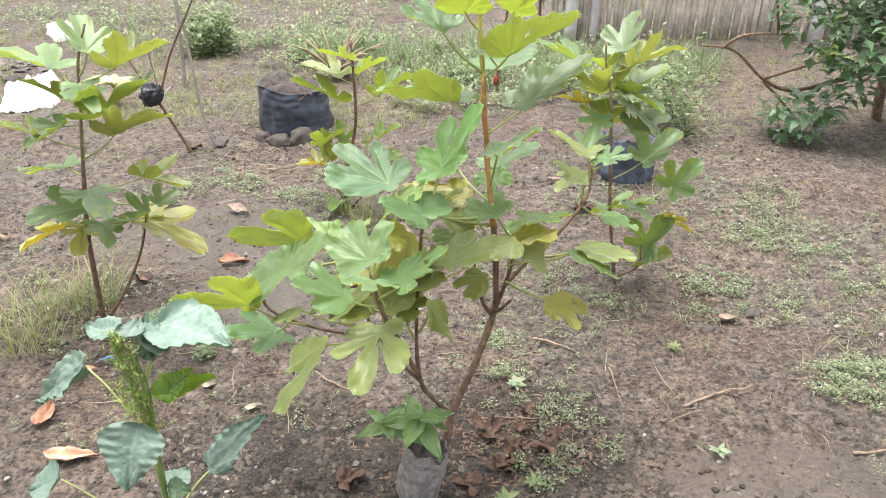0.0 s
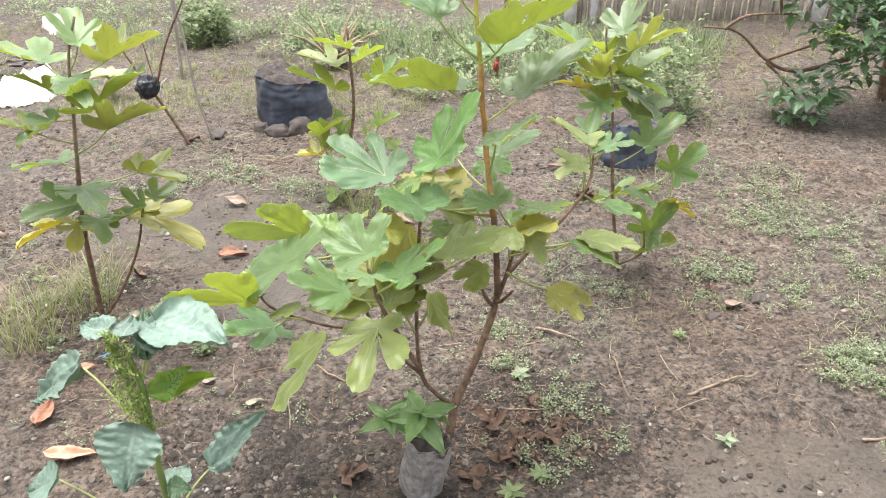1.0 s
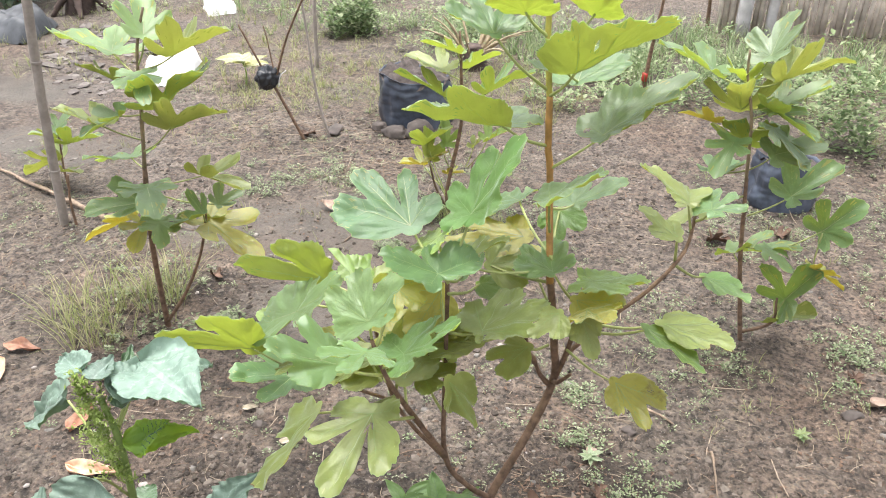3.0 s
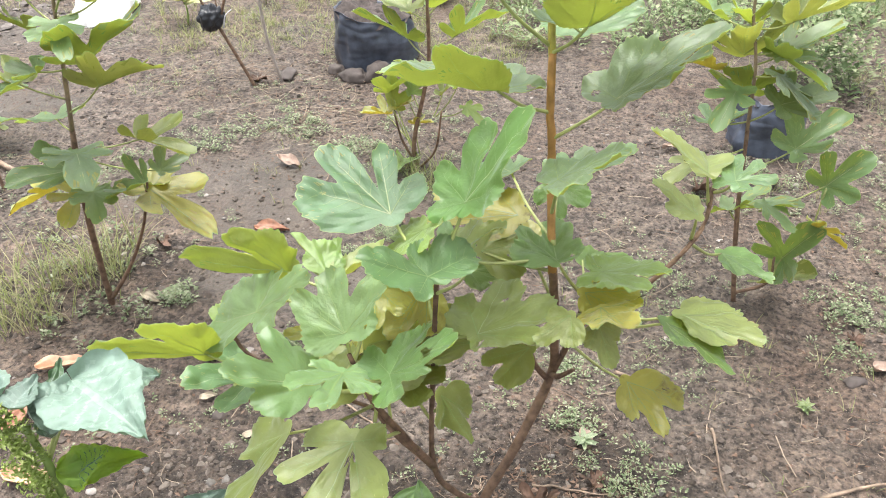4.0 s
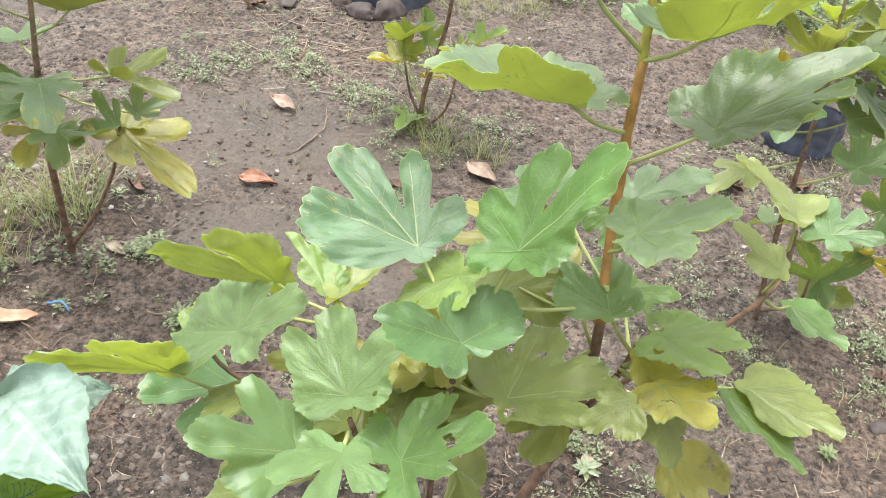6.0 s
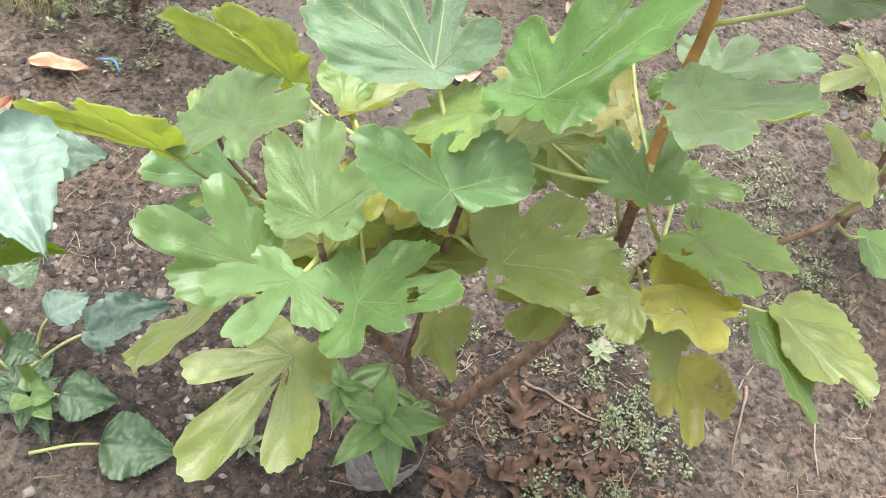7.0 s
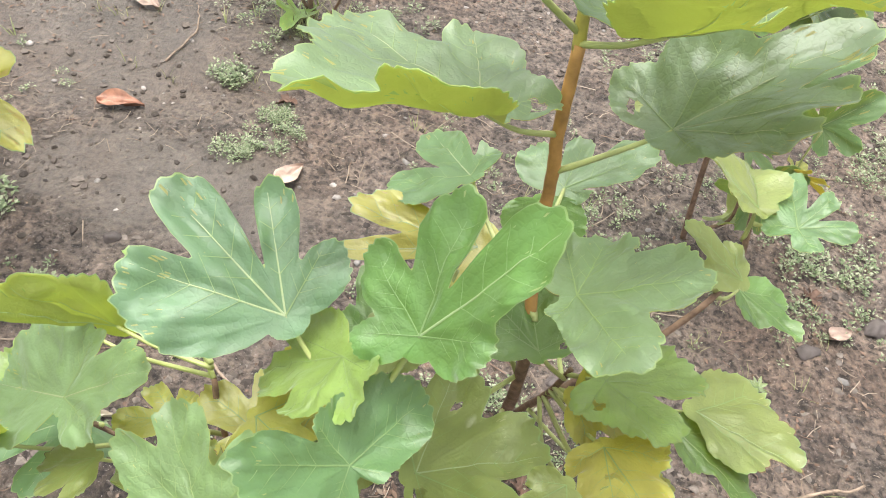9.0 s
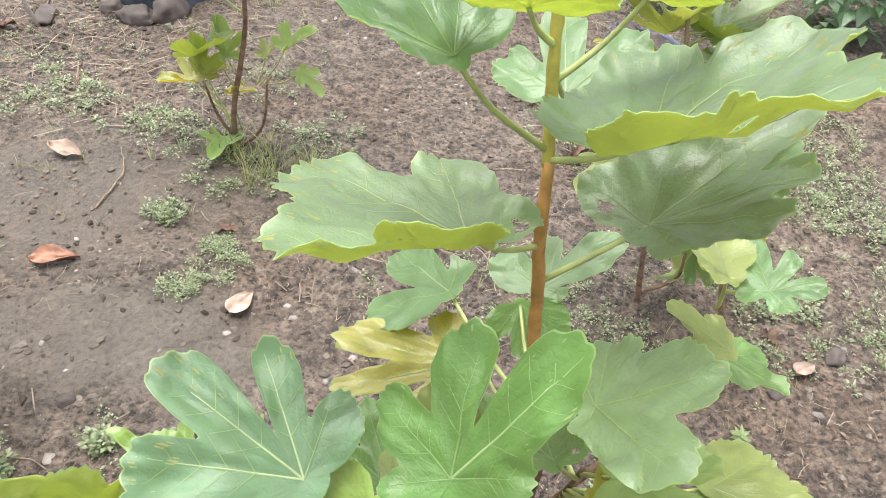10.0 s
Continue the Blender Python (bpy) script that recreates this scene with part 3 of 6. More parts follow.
fig_leaf(fig, (0.167, 1.6, 1.092), (45, 1, 171), [(-60, 0.06, 0.0), (-32, 0.09, -0.002), (0, 0.105, 0.002), (40, 0.092, -0.002), (66, 0.06, 0.0)], 3, (0.198, 1.638, 1.045), slits=(0.1, 0.35, 0.35, 0.1))
fig_leaf(fig, (0.266, 1.66, 1.079), (48, -17, 179), [(-50, 0.05, 0.0), (-22, 0.068, -0.002), (5, 0.092, 0.002), (39, 0.06, -0.002)], 3, (0.2, 1.634, 1.015), slits=(0.1, 0.35, 0.3))
fig_leaf(fig, (0.185, 1.63, 1.135), (48, -12, 20), [(-55, 0.03, 0.008), (0, 0.045, 0.0), (50, 0.032, 0.01)], 3, (0.196, 1.65, 1.105), slits=(0.35, 0.35))
fig_leaf(fig, (0.205, 1.64, 1.13), (60, 10, -40), [(-55, 0.022, 0.008), (0, 0.04, 0.0), (50, 0.026, 0.01)], 3, (0.196, 1.65, 1.108), slits=(0.35, 0.35))
fig_leaf(fig, (-0.003, 1.384, 0.604), (-58, 60, -78), [(0, 0.1, -0.003), (22, 0.072, 0.006), (60, 0.064, -0.003)], 1, (0.03, 1.36, 0.53), web=0.7)
fig_leaf(fig, (0.052, 1.444, 0.611), (-93, 42, -138), [(0, 0.107, -0.011), (23, 0.099, 0.018), (56, 0.092, -0.009)], 1, (0.088, 1.42, 0.63), web=0.7)
fig_leaf(fig, (-0.025, 1.349, 0.584), (-32, -5, 73), [(-17, 0.085, -0.008), (0, 0.151, 0.009), (17, 0.111, -0.006)], 1, (-0, 1.33, 0.56), web=0.65)
fig_leaf(fig, (0.112, 1.333, 0.579), (-68, 6, -104), [(-26, 0.081, -0.004), (0, 0.097, 0.009), (11, 0.052, -0.013)], 1, (0.085, 1.41, 0.46), web=0.8)
fig_leaf(fig, (-0.097, 1.274, 0.52), (-49, 6, 109), [(0, 0.159, 0.005), (4, 0.083, -0.011), (28, 0.127, 0.001)], 1, (0, 1.4, 0.47), web=0.8, scorch=0.15)
fig_leaf(fig, (0.45, 1.699, 0.752), (26, 11, 71), [(-24, 0.047, 0.001), (0, 0.106, -0), (73, 0.063, 0)], 1, (0.462, 1.71, 0.69), web=0.8, folds=(0, -1))
fig_leaf(fig, (0.488, 1.678, 0.754), (10, -12, -39), [(-114, 0.033, -0.004), (-36, 0.085, -0.002), (8, 0.062, 0.004), (46, 0.058, -0.005), (124, 0.035, -0.001)], 4, (0.467, 1.73, 0.7))
fig_leaf(fig, (0.436, 1.619, 0.725), (23, -1, 65), [(-27, 0.05, -0.003), (0, 0.08, 0.003), (45, 0.043, -0.002)], 1, (0.44, 1.66, 0.655), web=0.8)
fig_leaf(fig, (0.503, 1.724, 0.591), (-10, -7, -120), [(-37, 0.069, -0.001), (0, 0.091, 0.002), (27, 0.053, -0.002)], 0, (0.44, 1.655, 0.65), web=0.85)
fig_leaf(fig, (-0.109, 1.518, 0.614), (20, -4, 56), [(0, 0.048, 0.003), (0, 0.094, -0.002), (29, 0.064, -0)], 3, (-0.06, 1.47, 0.62), web=0.85)
fig_leaf(fig, (-0.103, 1.517, 0.611), (17, -20, 1), [(-25, 0.062, 0.001), (0, 0.076, -0.001), (31, 0.034, 0.001)], 3, (-0.06, 1.47, 0.63), web=0.85)
fig_leaf(fig, (-0.086, 1.498, 0.619), (7, -10, -28), [(-39, 0.052, 0.001), (0, 0.107, -0.002), (21, 0.045, 0.003)], 1, (-0.06, 1.47, 0.6), web=0.8, folds=(0, -1))
fig_leaf(fig, (-0.251, 1.5, 0.385), (21, -15, 144), [(-65, 0.07, 0.02), (-25, 0.115, 0.0), (10, 0.14, 0.0), (55, 0.09, 0.01)], 4, (-0.2, 1.465, 0.45), scorch=0.1, slits=(0.3, 0.5, 0.35))
fig_leaf(fig, (0.063, 1.469, 0.658), (-37, -19, 168), [(-30, 0.076, 0), (0, 0.097, -0), (68, 0.055, 0)], 2, (0.085, 1.42, 0.62), web=0.7)
fig_leaf(fig, (0.28, 1.721, 0.547), (-9, 15, -66), [(-30, 0.045, -0.001), (0, 0.098, 0.001), (36, 0.046, -0.001)], 0, (0.288, 1.545, 0.6), web=0.75)
fig_leaf(fig, (0.204, 1.707, 0.58), (13, -7, 90), [(-44, 0.056, 0), (0, 0.094, -0), (44, 0.063, 0)], 2, (0.238, 1.53, 0.66), web=0.75)
fig_leaf(fig, (0.107, 1.568, 0.613), (-9, 2, -81), [(-36, 0.046, -0.001), (0, 0.058, 0.001), (59, 0.046, -0.001)], 0, (0.095, 1.4, 0.7), web=0.8)
fig_leaf(fig, (0.173, 1.63, 0.685), (-1, -12, 91), [(-37, 0.081, -0.001), (-12, 0.144, 0), (10, 0.141, 0.001), (54, 0.067, -0.001)], 2, (0.24, 1.54, 0.6), web=0.5)
fig_leaf(fig, (0.228, 1.682, 0.717), (-34, 6, -178), [(-55, 0.058, -0.002), (0, 0.06, 0.003), (45, 0.047, -0.003)], 0, (0.236, 1.54, 0.7), web=0.7)
fig_leaf(fig, (0.094, 1.492, 0.675), (15, -16, 13), [(-31, 0.051, -0), (0, 0.089, 0), (23, 0.065, -0)], 0, (0.098, 1.38, 0.74), web=0.8)
fig_leaf(fig, (-0.25, 1.459, 0.54), (5, 0, 40), [(-20, 0.051, -0), (0, 0.061, 0), (26, 0.037, -0)], 3, (-0.278, 1.49, 0.52), web=0.8)
fig_leaf(fig, (-0.234, 1.527, 0.548), (-4, -16, 43), [(-66, 0.026, 0.003), (0, 0.046, -0.001), (84, 0.038, 0.002)], 1, (-0.062, 1.472, 0.6), web=0.8)
fig_leaf(fig, (-0.008, 1.356, 0.56), (-6, -1, 94), [(-40, 0.072, 0.002), (0, 0.108, -0.003), (31, 0.091, 0.002)], 1, (0.015, 1.31, 0.58), web=0.6)
fig_leaf(fig, (0.03, 1.354, 0.55), (12, 0, 10), [(-38, 0.071, -0.001), (-15, 0.1, 0.001), (13, 0.118, -0.001), (36, 0.073, 0.001)], 1, (0.04, 1.33, 0.52), web=0.6)
fig_leaf(fig, (0.131, 1.449, 0.571), (-6, 3, 79), [(-33, 0.088, -0), (-6, 0.098, -0), (22, 0.075, 0.001), (45, 0.043, -0.001)], 1, (0.24, 1.54, 0.6), web=0.6, holes=1)
fig_leaf(fig, (0.129, 1.549, 0.667), (0, 29, -59), [(-43, 0.056, -0.001), (0, 0.08, 0.001), (41, 0.072, -0.001)], 1, (0.24, 1.53, 0.66), web=0.6)
fig_leaf(fig, (0.002, 1.432, 0.572), (4, -2, 64), [(-56, 0.049, 0.001), (0, 0.082, -0.001), (53, 0.073, 0.001)], 2, (0.02, 1.32, 0.52), web=0.6)
fig_leaf(fig, (-0.089, 1.432, 0.57), (-4, 9, 93), [(0, 0.061, -0), (49, 0.055, 0), (93, 0.039, -0)], 2, (-0.05, 1.45, 0.52), web=0.6)
fig_leaf(fig, (-0.166, 1.401, 0.517), (-25, 10, 89), [(-74, 0.05, -0.002), (-38, 0.062, 0.002), (0, 0.067, -0.001)], 1, (-0.06, 1.44, 0.45), web=0.7)
fig_leaf(fig, (0.118, 1.473, 0.582), (-10, 10, 76), [(0, 0.082, 0), (30, 0.049, -0.001), (116, 0.055, 0)], 1, (0.085, 1.42, 0.55), web=0.6)
fig_leaf(fig, (0.048, 1.4, 0.529), (7, -3, -28), [(-104, 0.055, 0), (-20, 0.063, -0), (33, 0.058, 0), (122, 0.051, 0)], 1, (0.08, 1.42, 0.42), web=0.6)
fig_leaf(fig, (0.012, 1.388, 0.707), (-26, -7, -161), [(-111, 0.057, -0.001), (-45, 0.053, 0.001), (0, 0.059, -0.001)], 2, (0.003, 1.3, 0.64), web=0.7)
fig_leaf(fig, (0.219, 1.434, 0.592), (-12, -8, 149), [(0, 0.074, -0.002), (28, 0.073, 0.004), (68, 0.042, -0.003)], 1, (0.24, 1.54, 0.52), web=0.7)
fig_leaf(fig, (0.287, 1.491, 0.658), (-8, 14, -67), [(0, 0.086, -0), (39, 0.069, 0.001), (88, 0.045, -0.001)], 2, (0.285, 1.545, 0.58), web=0.7)
# ---- end of its leaves ----
# ==== end of main fig tree ====

def sturdy(tree, name, line, r0, r1, mat=None, label=""):
    return part(name, stem(line, r0, r1, 5, 8, 0.25), mat or BARK, tree, label)


# ==== the other figs ====
left_fig = thing("fig_tree", (-0.953, 2.02, 0.0), "slender young fig tree with olive lobed leaves", "fig tree", "young figs in the plot")
sturdy(left_fig, "trunk", [(-0.953, 2.02, -0.02), (-0.943, 2.02, 0.239), (-0.927, 2.02, 0.391), (-0.904, 2.02, 0.532)], 0.00858, 0.00595)
sturdy(left_fig, "young_stem", [(-0.904, 2.02, 0.53), (-0.876, 2.02, 0.684), (-0.847, 2.02, 0.849), (-0.806, 2.02, 0.951)], 0.0055, 0.003, BARK_DULL)
sturdy(left_fig, "branch", [(-0.95, 2.02, 0.02), (-0.864, 2.02, 0.138), (-0.789, 2.02, 0.278), (-0.745, 2.02, 0.411)], 0.006, 0.003)
# ---- leaves of left_fig ----
leaf_to(left_fig, (-0.8, 1.994, 0.895), (-0.851, 2.094, 0.969), 6, 0, (-0.854, 2.02, 0.809))
leaf_to(left_fig, (-0.924, 2.024, 0.838), (-1.114, 2.064, 0.89), 6, 0, (-0.863, 2.02, 0.782))
leaf_to(left_fig, (-0.741, 2.007, 0.846), (-0.612, 2.047, 0.917), 1, 0, (-0.855, 2.02, 0.796))
leaf_to(left_fig, (-0.93, 2.03, 0.758), (-0.979, 1.97, 0.83), 1, 0, (-0.864, 2.02, 0.741))
leaf_to(left_fig, (-0.816, 2.033, 0.709), (-0.653, 1.973, 0.851), 4, 0, (-0.866, 2.02, 0.734))
leaf_to(left_fig, (-0.976, 1.977, 0.663), (-1.099, 1.977, 0.71), 1, 0, (-0.893, 2.02, 0.609))
leaf_to(left_fig, (-0.763, 1.971, 0.675), (-0.612, 1.971, 0.751), 1, 0, (-0.898, 2.02, 0.575))
leaf_to(left_fig, (-0.966, 2.054, 0.538), (-1.12, 2.114, 0.508), 6, 0, (-0.911, 2.02, 0.531))
leaf_to(left_fig, (-0.923, 1.996, 0.436), (-1.039, 1.916, 0.445), 4, 40, (-0.914, 2.02, 0.45))
leaf_to(left_fig, (-0.889, 1.993, 0.486), (-0.789, 1.873, 0.496), 7, 0, (-0.908, 2.02, 0.484))
leaf_to(left_fig, (-1.028, 2.07, 0.334), (-1.142, 1.99, 0.308), 2, 0, (-0.926, 2.02, 0.382))
leaf_to(left_fig, (-0.943, 2.017, 0.356), (-0.916, 1.917, 0.335), 2, 0, (-0.931, 2.02, 0.348))
leaf_to(left_fig, (-0.946, 2.054, 0.34), (-0.869, 2.014, 0.355), 1, 0, (-0.93, 2.02, 0.33))
leaf_to(left_fig, (-0.733, 2.018, 0.527), (-0.598, 2.018, 0.513), 1, 0, (-0.914, 2.02, 0.473))
leaf_to(left_fig, (-0.712, 2.034, 0.438), (-0.669, 2.094, 0.457), 7, 30, (-0.915, 2.02, 0.459))
leaf_to(left_fig, (-0.73, 1.985, 0.431), (-0.843, 1.985, 0.387), 4, 40, (-0.751, 2.02, 0.386))
leaf_to(left_fig, (-0.753, 2.033, 0.381), (-0.568, 1.973, 0.333), 2, 0, (-0.756, 2.02, 0.368))
leaf_to(left_fig, (-0.768, 2.057, 0.38), (-0.717, 2.097, 0.359), 1, 0, (-0.749, 2.02, 0.394))
leaf_to(left_fig, (-0.83, 1.98, 0.80), (-0.76, 1.89, 0.775), 6, 0, (-0.858, 2.02, 0.78), 0.1)
leaf_to(left_fig, (-0.91, 1.98, 0.69), (-0.985, 1.90, 0.665), 4, 0, (-0.876, 2.02, 0.68), 0.1)
leaf_to(left_fig, (-0.86, 1.97, 0.40), (-0.80, 1.89, 0.385), 6, 0, (-0.924, 2.02, 0.41), 0.15)
# ---- end of left_fig ----
right_fig = thing("fig_tree", (0.699, 2.36, 0.0), "young fig tree with pale and olive lobed leaves", "fig tree", "young figs in the plot")
sturdy(right_fig, "trunk", [(0.699, 2.36, -0.02), (0.653, 2.36, 0.251), (0.625, 2.36, 0.509)], 0.007, 0.005)
sturdy(right_fig, "young_stem", [(0.625, 2.36, 0.505), (0.609, 2.36, 0.667), (0.582, 2.36, 0.773), (0.576, 2.36, 0.837)], 0.0045, 0.003, BARK_DULL)
sturdy(right_fig, "branch", [(0.69, 2.36, 0.03), (0.765, 2.36, 0.077), (0.765, 2.36, 0.16)], 0.005, 0.003)
# ---- leaves of right_fig ----
leaf_to(right_fig, (0.625, 2.362, 0.826), (0.657, 2.462, 0.919), 7, 0, (0.595, 2.36, 0.761))
leaf_to(right_fig, (0.503, 2.384, 0.772), (0.369, 2.424, 0.845), 6, 0, (0.591, 2.36, 0.748))
leaf_to(right_fig, (0.577, 2.377, 0.757), (0.537, 2.317, 0.813), 3, 0, (0.59, 2.36, 0.754))
leaf_to(right_fig, (0.655, 2.316, 0.784), (0.797, 2.356, 0.846), 1, 0, (0.595, 2.36, 0.748))
leaf_to(right_fig, (0.584, 2.386, 0.681), (0.549, 2.266, 0.8), 1, 0, (0.599, 2.36, 0.708))
leaf_to(right_fig, (0.661, 2.369, 0.692), (0.773, 2.409, 0.77), 6, 0, (0.608, 2.36, 0.667))
leaf_to(right_fig, (0.518, 2.34, 0.66), (0.439, 2.34, 0.688), 2, 0, (0.614, 2.36, 0.604))
leaf_to(right_fig, (0.673, 2.313, 0.599), (0.792, 2.353, 0.631), 7, 20, (0.625, 2.36, 0.531))
leaf_to(right_fig, (0.608, 2.397, 0.586), (0.556, 2.317, 0.697), 4, 0, (0.613, 2.36, 0.611))
leaf_to(right_fig, (0.74, 2.357, 0.472), (0.843, 2.397, 0.558), 4, 20, (0.644, 2.36, 0.401))
leaf_to(right_fig, (0.839, 2.382, 0.369), (0.915, 2.382, 0.465), 4, 20, (0.697, 2.36, 0.291))
leaf_to(right_fig, (0.635, 2.398, 0.267), (0.786, 2.358, 0.345), 6, 0, (0.656, 2.36, 0.252))
leaf_to(right_fig, (0.79, 2.381, 0.145), (0.832, 2.321, 0.286), 4, 30, (0.756, 2.36, 0.085))
leaf_to(right_fig, (0.788, 2.402, 0.065), (0.851, 2.322, 0.155), 1, 20, (0.765, 2.36, 0.077))
leaf_to(right_fig, (0.83, 2.349, 0.271), (0.918, 2.349, 0.232), 2, 0, (0.834, 2.36, 0.374))
leaf_to(right_fig, (0.555, 2.39, 0.503), (0.615, 2.49, 0.509), 4, 0, (0.625, 2.36, 0.531))
leaf_to(right_fig, (0.64, 2.36, 0.70), (0.755, 2.27, 0.675), 6, 0, (0.602, 2.36, 0.69), 0.1)
leaf_to(right_fig, (0.575, 2.33, 0.615), (0.535, 2.24, 0.565), 6, 0, (0.615, 2.36, 0.6), 0.1)
leaf_to(right_fig, (0.66, 2.34, 0.655), (0.745, 2.25, 0.605), 7, 0, (0.61, 2.36, 0.64), 0.1)
leaf_to(right_fig, (0.53, 2.34, 0.43), (0.45, 2.27, 0.41), 1, 0, (0.63, 2.36, 0.46), 0.15)
leaf_to(right_fig, (0.70, 2.33, 0.33), (0.765, 2.26, 0.315), 6, 0, (0.648, 2.36, 0.31), 0.15)
# ---- end of right_fig ----
mid_fig = thing("fig_tree", (-0.303, 2.9, 0.0), "small young fig tree with sparse green and yellow leaves", "fig tree", "young figs in the plot")
sturdy(mid_fig, "trunk", [(-0.303, 2.9, -0.02), (-0.319, 2.9, 0.097), (-0.265, 2.9, 0.363), (-0.263, 2.9, 0.559), (-0.267, 2.9, 0.69)], 0.009, 0.004)
sturdy(mid_fig, "branch", [(-0.303, 2.9, 0.0), (-0.363, 2.9, 0.112), (-0.391, 2.9, 0.261)], 0.005, 0.003)
sturdy(mid_fig, "branch", [(-0.303, 2.9, 0.0), (-0.24, 2.88, 0.09), (-0.215, 2.87, 0.24)], 0.005, 0.003)
# ---- leaves of mid_fig ----
leaf_to(mid_fig, (-0.39, 2.894, 0.234), (-0.38, 2.894, 0.351), 3, 0, (-0.304, 2.9, 0.035))
leaf_to(mid_fig, (-0.421, 2.944, 0.175), (-0.518, 2.944, 0.183), 2, 0, (-0.324, 2.9, 0.096))
leaf_to(mid_fig, (-0.338, 2.938, 0.45), (-0.506, 2.938, 0.547), 4, 0, (-0.267, 2.9, 0.4))
leaf_to(mid_fig, (-0.16, 2.86, 0.503), (-0.017, 2.86, 0.603), 4, 0, (-0.259, 2.9, 0.437))
leaf_to(mid_fig, (-0.265, 2.864, 0.629), (-0.381, 2.864, 0.674), 3, 0, (-0.264, 2.9, 0.593))
leaf_to(mid_fig, (-0.316, 2.872, 0.564), (-0.454, 2.912, 0.612), 1, 0, (-0.265, 2.9, 0.525))
leaf_to(mid_fig, (-0.246, 2.947, 0.554), (-0.157, 3.007, 0.603), 3, 0, (-0.262, 2.9, 0.542))
leaf_to(mid_fig, (-0.389, 2.894, 0.283), (-0.295, 2.834, 0.388), 3, 0, (-0.31, 2.9, 0.055))
leaf_to(mid_fig, (-0.319, 2.913, 0.163), (-0.254, 2.913, 0.183), 2, 0, (-0.299, 2.9, 0.057))
leaf_to(mid_fig, (-0.348, 2.88, 0.039), (-0.36, 2.78, 0.063), 3, 0, (-0.313, 2.9, -0.011))
leaf_to(mid_fig, (-0.319, 2.901, 0.287), (-0.337, 2.941, 0.373), 3, 0, (-0.285, 2.9, 0.2))
leaf_to(mid_fig, (-0.168, 2.889, 0.319), (-0.094, 2.929, 0.364), 3, 0, (-0.241, 2.9, 0.202))
leaf_to(mid_fig, (-0.136, 2.885, 0.251), (-0.07, 2.845, 0.222), 3, 0, (-0.227, 2.9, 0.203))
leaf_to(mid_fig, (-0.332, 2.909, 0.242), (-0.397, 2.869, 0.229), 2, 0, (-0.295, 2.9, 0.165))
leaf_to(mid_fig, (-0.222, 2.908, 0.281), (-0.182, 2.948, 0.325), 1, 0, (-0.249, 2.9, 0.202))
# ---- end of mid_fig ----
far_fig = thing("fig_tree", (-1.878, 2.76, 0.0), "tiny young fig plant with pale leaves beside the stake", "fig tree", "young figs in the plot")
sturdy(far_fig, "trunk", [(-1.878, 2.76, -0.02), (-1.885, 2.77, 0.08), (-1.88, 2.78, 0.17), (-1.87, 2.78, 0.24)], 0.005, 0.003)
leaf_to(far_fig, (-1.885, 2.77, 0.216), (-1.974, 2.74, 0.25), 4, 0, (-1.872, 2.78, 0.22))
leaf_to(far_fig, (-1.838, 2.78, 0.19), (-1.69, 2.8, 0.249), 4, 0, (-1.878, 2.78, 0.19))
leaf_to(far_fig, (-1.9, 2.78, 0.115), (-2.072, 2.76, 0.06), 1, 0, (-1.884, 2.77, 0.11))
leaf_to(far_fig, (-1.878, 2.75, 0.078), (-1.754, 2.72, 0.12), 1, 0, (-1.885, 2.77, 0.08))
leaf_to(far_fig, (-1.87, 2.78, 0.25), (-1.84, 2.85, 0.31), 4, 0, (-1.87, 2.78, 0.235))


